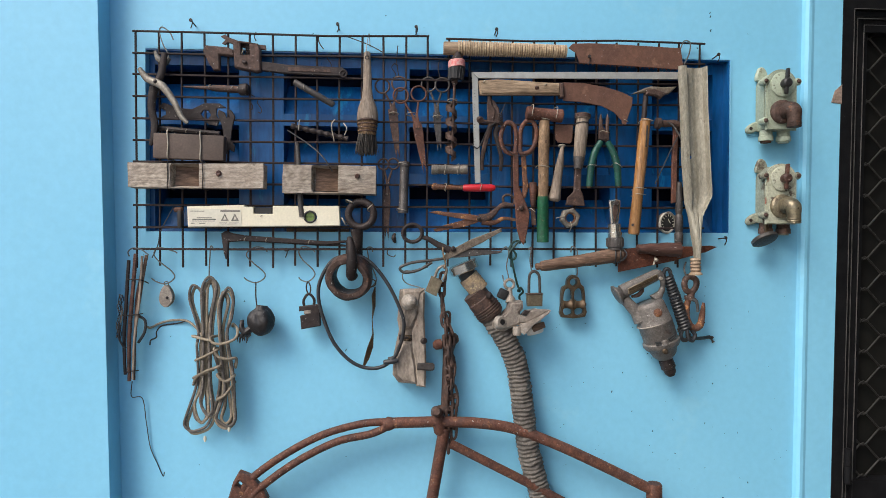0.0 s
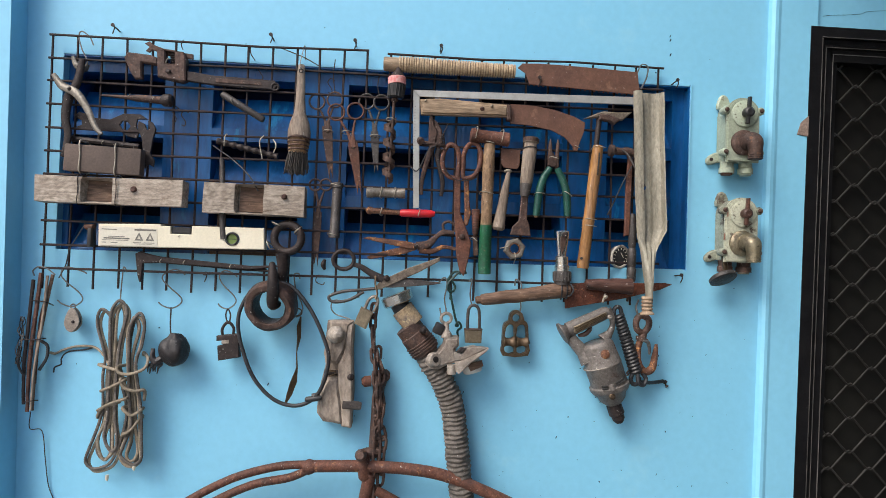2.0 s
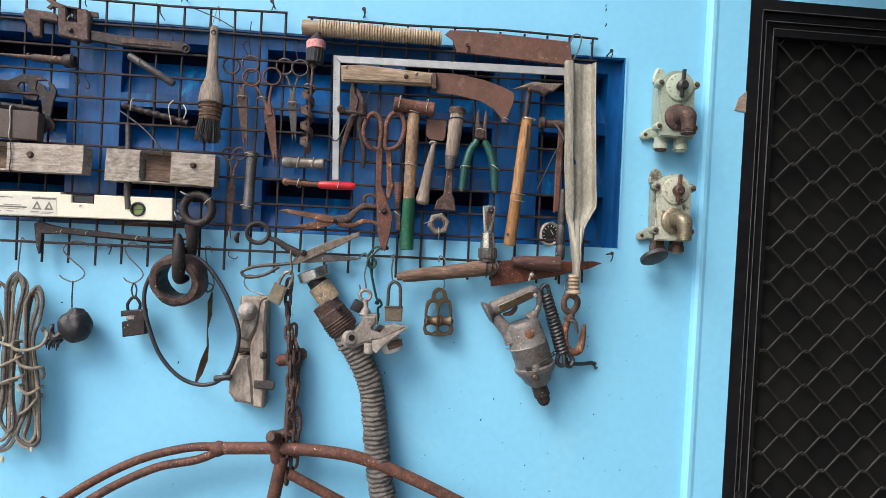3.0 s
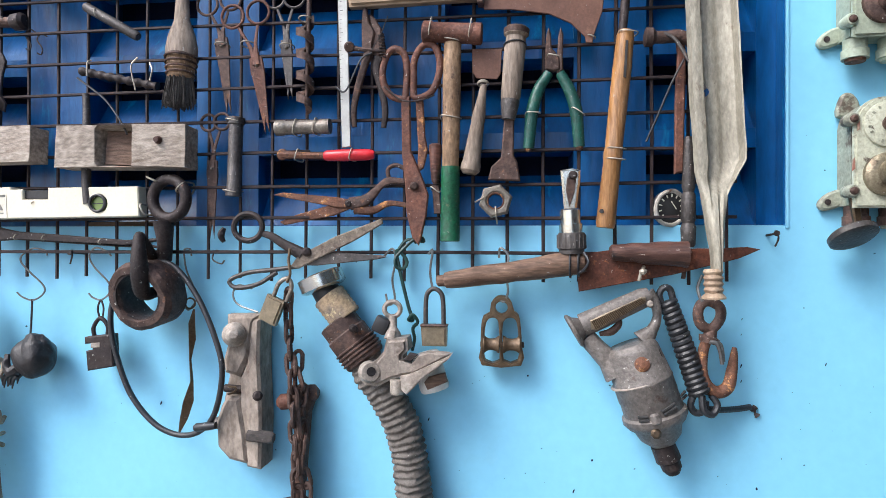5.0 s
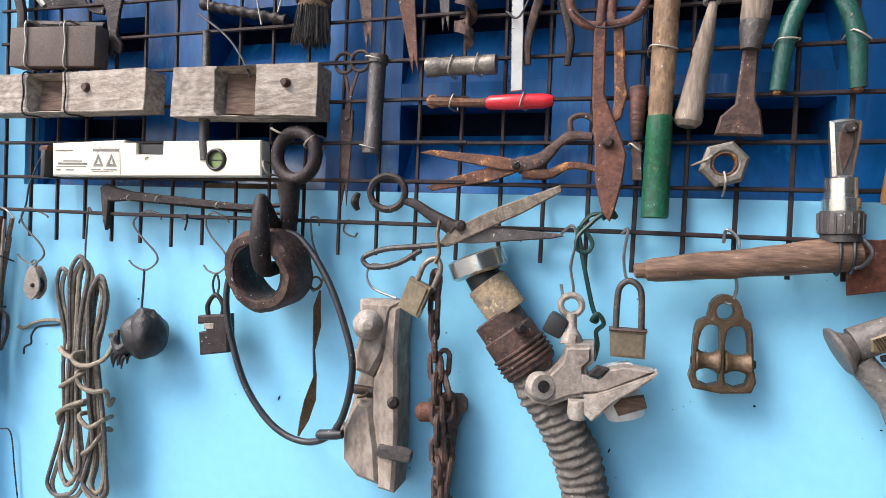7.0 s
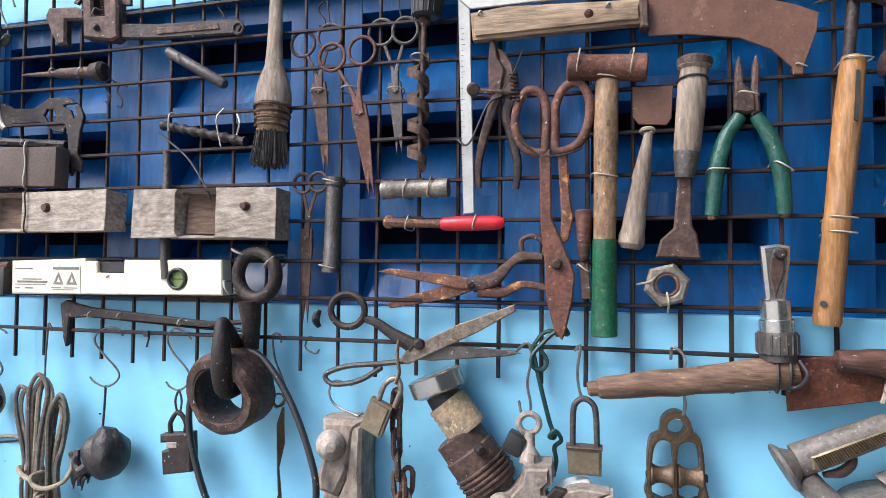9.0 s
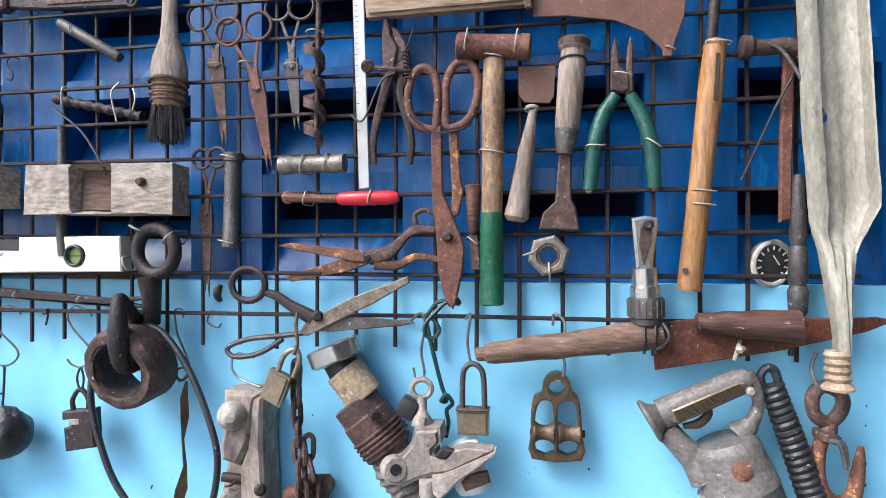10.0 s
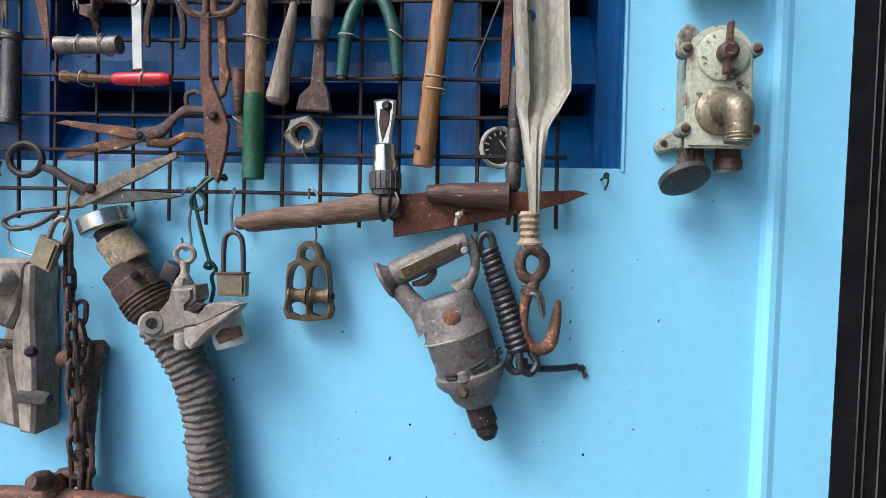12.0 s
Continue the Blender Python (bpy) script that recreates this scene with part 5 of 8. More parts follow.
# big hex nut
w = thing("hex_nut", "large steel hex nut wired to the mesh", "nut", (0.4009, -0.032, 1.555))
c = (0.4003, 1.5548)
hexo = [(c[0] + 0.0245 * math.cos(math.pi / 3 * k + 0.25), c[1] + 0.0245 * math.sin(math.pi / 3 * k + 0.25)) for k in range(6)]
part("body", slab(hexo, -0.050, 0.020, 0.003, holes=[circle(c, 0.0115, 20)]), STEEL, w)
for k in range(3):
    part("thread", hoop((c[0], -0.048 + k * 0.006, c[1]), 0.0115, 0.0012, 0, 0, 1, 5), RUSTO, w)
part("tie_wire", tube([(c[0] - 0.03, -0.03, c[1]), (c[0] - 0.018, -0.053, c[1] + 0.004), (c[0] - 0.010, -0.045, c[1] + 0.010)], 0.0012, 6), CREAMW, w)
part("tie_wire", tube([(c[0] + 0.002, -0.03, c[1] - 0.032), (c[0] + 0.001, -0.053, c[1] - 0.020), (c[0], -0.046, c[1] - 0.008)], 0.0012, 6), CREAMW, w)

# pointing trowel hammer with varnished handle
w = thing("hoe_pick", "narrow rusty pick head on a long varnished wooden handle", "pick", (0.5722, -0.032, 1.6619))
part("handle", lathe((0.5809, -0.046, 1.7907), (0.5533, -0.046, 1.5162), [(0, 0.0105), (0.02, 0.0118), (0.2, 0.0132), (0.6, 0.0122), (0.615, 0.0132), (0.65, 0.0132), (0.66, 0.0122), (0.98, 0.0135), (1, 0.012)], 18), WORANGE, w)
part("tang", lathe((0.5763, -0.046, 1.7897), (0.5823, -0.046, 1.8593), [(0, 0.006), (1, 0.0065)], 10), RUSTD, w)
part("head", slab([(0.5431, 1.8474), (0.5766, 1.8629), (0.5908, 1.8669), (0.6214, 1.8658), (0.6543, 1.8676), (0.6347, 1.8497), (0.6098, 1.8439), (0.582, 1.8523)], -0.055, 0.010, 0.003), OLDST, w, "worn grey pick head")
part("socket", slab([(0.5778, 1.8578), (0.6002, 1.8599), (0.6274, 1.8491), (0.6123, 1.8364), (0.5998, 1.8436), (0.5776, 1.8464)], -0.060, 0.014, 0.003), RUST, w)
part("slot", slab([(0.5785, 1.7732), (0.5818, 1.7731), (0.5786, 1.7219), (0.5753, 1.7233)], -0.0600, 0.003, 0), INK, w, smooth=False)
part("hole", lathe((0.5475, -0.055, 1.5387), (0.5462, -0.06, 1.5388), [(0, 0.003), (1, 0.003)], 10), INK, w)
for q in ((0.5832, 1.7869), (0.5675, 1.6259), (0.5667, 1.611)):
    tie(q, 0.0138, -0.060, -4, parent=w)

# small claw hammer with iron shaft
w = thing("hammer", "small rusty iron hammer with a thin flat shaft", "hammer", (0.6518, -0.032, 1.7223), group="hammers")
part("shaft", slab([(0.6491, 1.7805), (0.6606, 1.7761), (0.6633, 1.7585), (0.6596, 1.5934), (0.6477, 1.5908), (0.6486, 1.6958), (0.6518, 1.7591)], -0.042, 0.008, 0.002), RUSTR, w)
part("head", tube([(0.6332, -0.044, 1.7807), (0.6501, -0.044, 1.7815), (0.6647, -0.044, 1.7759), (0.6727, -0.044, 1.7606)], [0.008, 0.0092, 0.0085, 0.004], 12), RUST, w)
part("poll", lathe((0.6063, -0.044, 1.7819), (0.6354, -0.044, 1.7806), [(0, 0.010), (0.05, 0.0132), (0.35, 0.0132), (0.5, 0.0085), (1, 0.0085)], 18), RUST, w)
part("cable", tube([(0.6313, -0.05, 1.7841), (0.6458, -0.056, 1.7716), (0.6623, -0.065, 1.7358), (0.6796, -0.07, 1.7003)], 0.0024, 8), IRON, w, "grey cable tie")
part("cable", tube([(0.6579, -0.05, 1.7479), (0.6424, -0.045, 1.7158), (0.6256, -0.036, 1.6723), (0.6118, -0.03, 1.6386)], 0.0016, 8), RUBBER, w, "black wire")

# galvanised trough-shaped blade
w = thing("metal_scoop", "long galvanised sheet-metal scoop tapering to a threaded end", "scoop", (0.708, -0.032, 1.6131))
bm = bmesh.new()
ROWZ = [((0.6514, 1.9114), (0.7165, 1.9109), 0.020, 0), ((0.6563, 1.807), (0.7203, 1.8079), 0.021, 0), ((0.6606, 1.7011), (0.7266, 1.7017), 0.021, 0), ((0.6649, 1.6303), (0.7296, 1.6307), 0.021, 0),
        ((0.6658, 1.6066), (0.7299, 1.6057), 0.020, 0), ((0.6672, 1.59), (0.7215, 1.5903), 0.016, 0), ((0.6688, 1.574), (0.7126, 1.5741), 0.010, 0.002), ((0.6715, 1.558), (0.7044, 1.5581), 0.003, 0.007), ((0.6762, 1.5297), (0.7005, 1.5297), 0, 0.010),
        ((0.6802, 1.5003), (0.6978, 1.5003), 0, 0.011), ((0.6837, 1.4709), (0.6964, 1.4709), 0, 0.010), ((0.6844, 1.4562), (0.6965, 1.4562), 0, 0.010)]
prof = [(0.0, 0.45), (0.04, 0.05), (0.15, 0.0), (0.24, 0.05), (0.29, 0.75), (0.36, 1.0), (0.55, 0.92), (0.66, 1.04), (0.80, 0.95), (0.92, 0.75), (0.97, 0.10), (1.0, 0.05)]
prev = None
for k, (l, r, d, c) in enumerate(ROWZ):
    y0 = (-0.075, -0.075, -0.075, -0.076, -0.077, -0.078, -0.080, -0.082, -0.084, -0.086, -0.088, -0.088)[k]
    front = [bm.verts.new((l[0] + (r[0] - l[0]) * u, y0 + d * v - c * math.sqrt(max(0, 1 - (2 * u - 1) ** 2)) + (c * 0.3 if u == 0.66 else 0), l[1] + (r[1] - l[1]) * u)) for u, v in prof]
    back = [bm.verts.new((v.co.x, v.co.y + 0.003 + c * 0.6, v.co.z)) for v in front]
    ring = front + back[::-1]
    if prev:
        n = len(ring)
        for j in range(n):
            bm.faces.new((prev[j], prev[(j + 1) % n], ring[(j + 1) % n], ring[j]))
    else:
        bm.faces.new(ring)
    prev = ring
bm.faces.new(prev[::-1])
bmesh.ops.subdivide_edges(bm, edges=list(bm.edges), cuts=2, use_grid_fill=True, smooth=0.3)
bmesh.ops.recalc_face_normals(bm, faces=bm.faces)
part("sheet", roughen(roughen(bm, 0.0012, 30), 0.0006, 110), ZINC, w)
part("thread", roughen(lathe((0.6842, -0.088, 1.4607), (0.6851, -0.088, 1.4216), [(i / 10, 0.0126 if i % 2 else 0.0104) for i in range(9)] + [(0.86, 0.0125), (0.94, 0.0152), (1, 0.0150)], 20), 0.0006, 90), ZINCT, w, "tan stained coarse thread")
part("hole", lathe((0.6817, -0.0545, 1.7002), (0.6814, -0.0565, 1.6993), [(0, 0.0068), (1, 0.0068)], 14), BLUE, w)

# chrome-ended tool standing on the bottom wires
w = thing("water_tap_key", "worn chrome fitting with a slotted blade and ribbed dark nut", "fitting", (0.5099, -0.032, 1.5498))
part("blade", slab([(0.4921, 1.5856), (0.4911, 1.5966), (0.5066, 1.5991), (0.5185, 1.5968), (0.5183, 1.5829), (0.5132, 1.5408), (0.4962, 1.5403)], -0.056, 0.012, 0.003), CHROME, w)
part("inlay", slab([(0.4998, 1.5854), (0.5122, 1.5856), (0.5108, 1.5676), (0.5033, 1.5447), (0.4984, 1.5674)], -0.0585, 0.003, 0.0008), RUST, w, "rusty slot")
part("bolt", lathe((0.5087, -0.055, 1.5893), (0.5071, -0.063, 1.5887), [(0, 0.006), (0.7, 0.006), (1, 0.004)], 12), RUSTD, w)
part("collar", lathe((0.5046, -0.05, 1.5423), (0.5065, -0.05, 1.5077), [(0, 0.0125), (0.05, 0.0145), (0.6, 0.0145), (0.62, 0.0165), (1, 0.0165)], 20), CHROME, w)
part("nut", lathe((0.5065, -0.05, 1.5089), (0.5073, -0.05, 1.4792), [(0, 0.018), (0.1, 0.0195), (0.75, 0.0195), (0.78, 0.0175), (1, 0.0175)], 24), IRON, w)
for i in range(18):
    an = 2 * math.pi * i / 18
    o = V((math.cos(an), math.sin(an), 0)) * 0.0192
    part("rib", sweep([V((0.5064, -0.05, 1.5065)) + o, V((0.5068, -0.05, 1.4875)) + o], 0.0014, 5), IRON, w)

# gauge
settle(0.012)
w = thing("pressure_gauge", "round dial gauge with a chipped pale rim and black face", "gauge", (0.6346, -0.032, 1.5437))
c = (0.6487, -0.004, 1.5456)
gm = Matrix.Translation(c) @ pose(0, 0, 0, 6, 0, 22) @ Matrix.Translation((-c[0], -c[1], -c[2]))


def gpart(name, bm, m, label="", host=None):
    bm.transform(gm)
    return part(name, bm, m, host or w, label)


gpart("case", lathe((c[0], c[1] + 0.012, c[2]), (c[0], c[1], c[2]), [(0, 0.020), (0.1, 0.0242), (1, 0.0242)], 28), CAST)
gpart("rim", roughen(hoop(c, 0.0243, 0.0032, seg=8, n=36), 0.0008, 90), PALERIM, "chipped pale rim")
face = gpart("dial", lathe((c[0], c[1] + 0.003, c[2]), (c[0], c[1] - 0.0005, c[2]), [(0, 0.0232), (1, 0.0232)], 28), INK, "black dial face")
for k in range(11):
    a = radians(-40 + k * 26)
    p = (c[0] - 0.0178 * math.cos(a), c[1] - 0.0015, c[2] + 0.0178 * math.sin(a))
    gpart("mark", block(p, (0.0045, 0.001, 0.0016), math.degrees(a), 0), LABEL, "", face)
gpart("needle", block((c[0] + 0.004, c[1] - 0.0018, c[2] + 0.004), (0.014, 0.001, 0.0012), 50, 0), LABEL, "", face)

settle(0)
# screwdriver beside the scoop
w = thing("screwdriver", "long screwdriver with a turned grey wooden handle", "screwdriver", (0.665, -0.032, 1.5356), group="screwdrivers")
part("handle", lathe((0.6667, -0.04, 1.6426), (0.6664, -0.04, 1.4889), [(0, 0.005), (0.05, 0.0065), (0.45, 0.009), (0.5, 0.007), (0.53, 0.0095), (0.75, 0.010), (0.78, 0.008), (0.82, 0.0105), (0.97, 0.0095), (1, 0.007)], 16), IRON, w)
part("shaft", lathe((0.6675, -0.034, 1.4895), (0.6613, -0.034, 1.4452), [(0, 0.0035), (1, 0.003)], 8), RUST, w)

# red-handled screwdriver
w = thing("screwdriver", "rusty driver with a bright red plastic handle", "screwdriver", (0.1483, -0.032, 1.6262), group="screwdrivers")
part("handle", lathe((0.1451, -0.04, 1.6245), (0.2218, -0.04, 1.6252), [(0, 0.006), (0.05, 0.008), (0.4, 0.009), (0.85, 0.0085), (0.95, 0.007), (1, 0.005)], 16), REDP, w, "red plastic handle")
part("shaft", tube([(0.1494, -0.04, 1.6245), (0.1146, -0.04, 1.6252), (0.0888, -0.04, 1.6267), (0.0739, -0.04, 1.6274)], [0.0055, 0.005, 0.0062, 0.005], 8), RUSTO, w)
part("eye", hoop((0.0799, -0.04, 1.6274), 0.0058, 0.003), RUSTO, w)
for q in ((0.1042, 1.6262), (0.187, 1.6261)):
    tie(q, 0.009, -0.050, 90, parent=w)

# rusty hand snips lying level
w = thing("snips", "orange rusty hand snips lying open across the mesh", "snips", (0.1827, -0.032, 1.5527), group="snips")
part("blade", slab([(0.0656, 1.5666), (0.0804, 1.5703), (0.1647, 1.5626), (0.1896, 1.5576), (0.1879, 1.546), (0.1652, 1.5475), (0.0994, 1.5594)], -0.041, 0.004, 0.001), RUSTO, w)
part("blade", slab([(0.0748, 1.5261), (0.1003, 1.5365), (0.1649, 1.5544), (0.1896, 1.5576), (0.192, 1.5481), (0.1584, 1.5351), (0.0824, 1.5214)], -0.038, 0.004, 0.001), RUSTO, w)
part("handle", tube([(0.1844, -0.038, 1.5526), (0.2085, -0.038, 1.5578), (0.2287, -0.038, 1.5768), (0.2421, -0.038, 1.5857), (0.2658, -0.038, 1.5853)], [0.010, 0.009, 0.005, 0.006, 0.004], 8, flat=0.7), RUST, w)
part("handle", tube([(0.191, -0.036, 1.546), (0.2188, -0.036, 1.5432), (0.2425, -0.036, 1.5531), (0.2728, -0.036, 1.5497)], [0.009, 0.006, 0.0045, 0.0035], 8, flat=0.7), RUSTO, w)
part("bow", tube([(0.2431, -0.036, 1.5872), (0.2414, -0.036, 1.604), (0.2549, -0.036, 1.6094), (0.2685, -0.036, 1.6008), (0.2675, -0.036, 1.5868)], 0.0032, 8), RUST, w)
part("pivot", lathe((0.1823, -0.038, 1.5525), (0.1847, -0.047, 1.5524), [(0, 0.005), (0.6, 0.006), (1, 0.003)], 12), RUSTD, w)

# long shears over the bottom wires
w = thing("shears", "long grey rusty shears lying crosswise over the bottom wires", "shears", (0.1172, -0.032, 1.4792), group="snips")
part("blade", slab([(0.0962, 1.4592), (0.1079, 1.4745), (0.1634, 1.5032), (0.2353, 1.5305), (0.2368, 1.5226), (0.1913, 1.4963), (0.1365, 1.4703), (0.1086, 1.4558)], -0.049, 0.005, 0.0012), OLDST, w, "worn grey blade")
part("blade", slab([(0.1062, 1.4863), (0.135, 1.482), (0.2319, 1.4766), (0.242, 1.4738), (0.2253, 1.4699), (0.1358, 1.4607), (0.1072, 1.4608)], -0.044, 0.005, 0.0012), IRON, w)
part("shank", tube([(0.1145, -0.044, 1.4767), (0.0846, -0.043, 1.4924), (0.0653, -0.042, 1.504), (0.0502, -0.042, 1.5083)], [0.010, 0.007, 0.006, 0.0045], 8, flat=0.7), RUSTD, w)
part("bow", hoop((0.0272, -0.042, 1.518), 0.0205, 0.0045, 0, 0, 1.1), RUSTD, w)
part("bow", tube([(0.1073, -0.042, 1.4594), (0.0712, -0.042, 1.4544), (0.0269, -0.042, 1.449), (-0.0013, -0.042, 1.4373), (0.0092, -0.042, 1.4262), (0.0426, -0.042, 1.432), (0.0728, -0.042, 1.4498)], 0.0034, 8), IRON, w)
part("pivot", lathe((0.1205, -0.045, 1.4804), (0.1242, -0.055, 1.4813), [(0, 0.006), (0.6, 0.007), (1, 0.004)], 12), RUSTD, w)

# long knife with two wooden pieces below the mesh
w = thing("bolo_knife", "long rusty pointed knife with a split wooden handle", "knife", (0.5188, -0.032, 1.4628))
part("blade", slab([(0.5157, 1.4547), (0.5256, 1.4803), (0.5778, 1.4874), (0.6971, 1.4877), (0.7427, 1.4899), (0.7602, 1.4867), (0.7325, 1.4741), (0.6484, 1.4519), (0.5177, 1.4263)], -0.044, 0.004, 0.001), KNIFE, w)
part("handle", roughen(lathe((0.3167, -0.05, 1.4389), (0.5247, -0.05, 1.4683), [(0, 0.006), (0.01, 0.0085), (0.05, 0.0085), (0.06, 0.0115)] + [(0.1 + 0.085 * i, 0.0128 + 0.0004 * i) for i in range(11)] + [(1, 0.0145)], 18), 0.003, 28), WDRIFT, w)
part("sheath_handle", roughen(lathe((0.559, -0.055, 1.4819), (0.6639, -0.055, 1.4796), [(0, 0.008), (0.02, 0.0105)] + [(0.1 + 0.08 * i, 0.0115 + 0.0007 * i) for i in range(11)] + [(0.97, 0.0195), (0.985, 0.012), (0.99, 0.004)], 22), 0.0022, 45), WDARK, w, "dark oiled wooden handle")
for u in (0.0, 0.05):
    c = V((0.5053, -0.05, 1.4651)).lerp(V((0.5247, -0.05, 1.4683)), u * 12)
    part("lashing", hoop(c, 0.0185, 0.0016, 0, 82, 1, 6), RUBBER, w)
part("knot", tube([(0.5222, -0.065, 1.4817), (0.5272, -0.072, 1.4691), (0.5211, -0.07, 1.4576), (0.5155, -0.065, 1.4542)], 0.0018, 6), RUBBER, w)

settle(0.012)

# ---- things hanging under the mesh ----
ZB = MZ0
single("s_hook", tube([(-0.5112, -0.034, 1.4704), (-0.5189, -0.034, 1.4751), (-0.5529, -0.034, 1.4836), (-0.5635, -0.034, 1.469), (-0.5529, -0.034, 1.4529), (-0.5241, -0.034, 1.4295), (-0.5179, -0.034, 1.4135), (-0.5372, -0.034, 1.4004), (-0.5583, -0.034, 1.4055), (-0.5689, -0.034, 1.4133)], 0.0015, 6, 5), WIRE, "bright wire S hook on the mesh", "hook", group="s hooks")
single("s_hook", tube([(-0.3084, -0.034, 1.474), (-0.3129, -0.034, 1.4815), (-0.3335, -0.034, 1.4848), (-0.352, -0.034, 1.4747), (-0.3543, -0.034, 1.4631), (-0.338, -0.034, 1.4464), (-0.3151, -0.034, 1.4263), (-0.3151, -0.034, 1.413), (-0.3333, -0.034, 1.4026), (-0.3519, -0.034, 1.4074), (-0.3612, -0.034, 1.4147)], 0.0015, 6, 5), WIRE, "bright wire S hook on the mesh", "hook", group="s hooks")
single("s_hook", tube([(-0.1988, -0.034, 1.4734), (-0.2064, -0.034, 1.4805), (-0.2255, -0.034, 1.4863), (-0.2362, -0.034, 1.4742), (-0.2276, -0.034, 1.456), (-0.2041, -0.034, 1.433), (-0.1998, -0.034, 1.4185), (-0.2146, -0.034, 1.405), (-0.2296, -0.034, 1.4079), (-0.2369, -0.034, 1.4149)], 0.0015, 6, 5), WIRE, "bright wire S hook on the mesh", "hook", group="s hooks")
single("s_hook", tube([(-0.4283, -0.034, 1.4766), (-0.4323, -0.034, 1.4844), (-0.4362, -0.034, 1.4863), (-0.4377, -0.034, 1.4685), (-0.4396, -0.034, 1.4328), (-0.4401, -0.034, 1.4003)], 0.0015, 6, 5), WIRE, "bright wire S hook on the mesh", "hook", group="s hooks")
single("s_hook", tube([(-0.0657, -0.034, 1.4738), (-0.0676, -0.034, 1.4842), (-0.0772, -0.034, 1.4839), (-0.0772, -0.034, 1.4717), (-0.0732, -0.034, 1.4508), (-0.0608, -0.034, 1.4235), (-0.0576, -0.034, 1.4062), (-0.069, -0.034, 1.3916), (-0.0748, -0.034, 1.3948)], 0.0015, 6, 5), WIRE, "bright wire S hook on the mesh", "hook", group="s hooks")
single("s_hook", tube([(-0.0204, -0.03, 1.4809), (-0.0281, -0.032, 1.4819), (-0.0313, -0.034, 1.4691), (-0.0175, -0.034, 1.4624), (-0.0123, -0.034, 1.4674)], 0.0012, 6, 5), IRON, "small dark wire hook on the mesh", "hook", group="s hooks")
single("s_hook", tube([(0.0335, -0.035, 1.4252), (0.0109, -0.036, 1.4299), (0.0038, -0.038, 1.4157), (0.014, -0.04, 1.4006), (0.0465, -0.045, 1.3908)], 0.0015, 6, 5), WIRE, "bright wire S hook on the mesh", "hook", group="s hooks")
single("s_hook", tube([(0.2344, -0.03, 1.4738), (0.2488, -0.034, 1.4861), (0.2541, -0.036, 1.4697), (0.2493, -0.036, 1.4403), (0.2536, -0.038, 1.4125), (0.2442, -0.038, 1.4035), (0.2396, -0.036, 1.4196)], 0.0017, 6, 5), WIRE, "bright wire S hook on the mesh", "hook", group="s hooks")
single("s_hook", tube([(0.4052, -0.03, 1.4732), (0.4071, -0.033, 1.4875), (0.4186, -0.036, 1.4763), (0.4161, -0.04, 1.4506), (0.4183, -0.04, 1.4254), (0.4129, -0.04, 1.4109), (0.4049, -0.038, 1.4158)], 0.0017, 6, 5), WIRE, "bright wire S hook on the mesh", "hook", group="s hooks")
single("s_hook", tube([(0.3021, -0.03, 1.4787), (0.3088, -0.034, 1.4842), (0.3055, -0.036, 1.456), (0.3086, -0.038, 1.4326), (0.3148, -0.038, 1.4255)], 0.0017, 6, 5), WIRE, "bright wire S hook on the mesh", "hook", group="s hooks")

# bundle of sticks and cord at the mesh corner
w = thing("stick_bundle", "bundle of thin dark sticks and cord tied with wire", "bundle", (-0.6119, -0.032, 1.4467))
for pts, r, m in (([(-0.6039, -0.034, 1.47), (-0.6098, -0.036, 1.3846), (-0.6182, -0.036, 1.2796), (-0.6198, -0.034, 1.178)], 0.0046, WDARK), ([(-0.5788, -0.036, 1.4667), (-0.5894, -0.038, 1.3984), (-0.6031, -0.038, 1.3022), (-0.6085, -0.036, 1.1809)], 0.0040, WDRIFT),
                  ([(-0.621, -0.03, 1.4546), (-0.6267, -0.03, 1.3702), (-0.6324, -0.03, 1.2769), (-0.6303, -0.03, 1.1924)], 0.0042, RUSTD), ([(-0.586, -0.042, 1.4648), (-0.5918, -0.044, 1.3662), (-0.6027, -0.044, 1.2746), (-0.609, -0.04, 1.1835)], 0.0030, WGREYV),
                  ([(-0.5898, -0.03, 1.4389), (-0.6035, -0.03, 1.3631), (-0.6092, -0.03, 1.2368)], 0.0036, WDARK)):
    part("stick", roughen(tube(pts, [r, r, r * 0.85], 6, flat=0.7), 0.0008, 60), m, w)
R3 = random.Random(3)
for i in range(7):
    pts = [V((-0.6369, -0.032, 1.3742)).lerp(V((-0.6427, -0.032, 1.2765)), k / 7) + V((R3.uniform(-0.006, 0.006), R3.uniform(-0.006, 0.002), R3.uniform(-0.004, 0.004))) for k in range(8)]
    part("string", tube(pts, 0.0009, 5, 4), WGREYV if i % 2 else RUBBER, w)
part("cord_loop", tube([(-0.6375, -0.036, 1.3075), (-0.6404, -0.036, 1.2777), (-0.6321, -0.036, 1.2595), (-0.6263, -0.034, 1.2532)], 0.0026, 6), RUBBER, w)
part("cord_loop", tube([(-0.5963, -0.036, 1.3272), (-0.5819, -0.038, 1.3162), (-0.5831, -0.038, 1.2913), (-0.5988, -0.034, 1.2661)], 0.0034, 6), RUBBER, w)
for a, b, c in (((-0.6235, -0.036, 1.4111), (-0.5868, -0.048, 1.4101), (-0.5754, -0.034, 1.4018)), ((-0.6345, -0.034, 1.3283), (-0.5977, -0.048, 1.3316), (-0.5889, -0.034, 1.3323)), ((-0.6292, -0.034, 1.1972), (-0.6031, -0.046, 1.2041), (-0.5989, -0.034, 1.2022))):
    part("tie_wire", tube([a, b, c], 0.0013, 6), RUSTD, w)
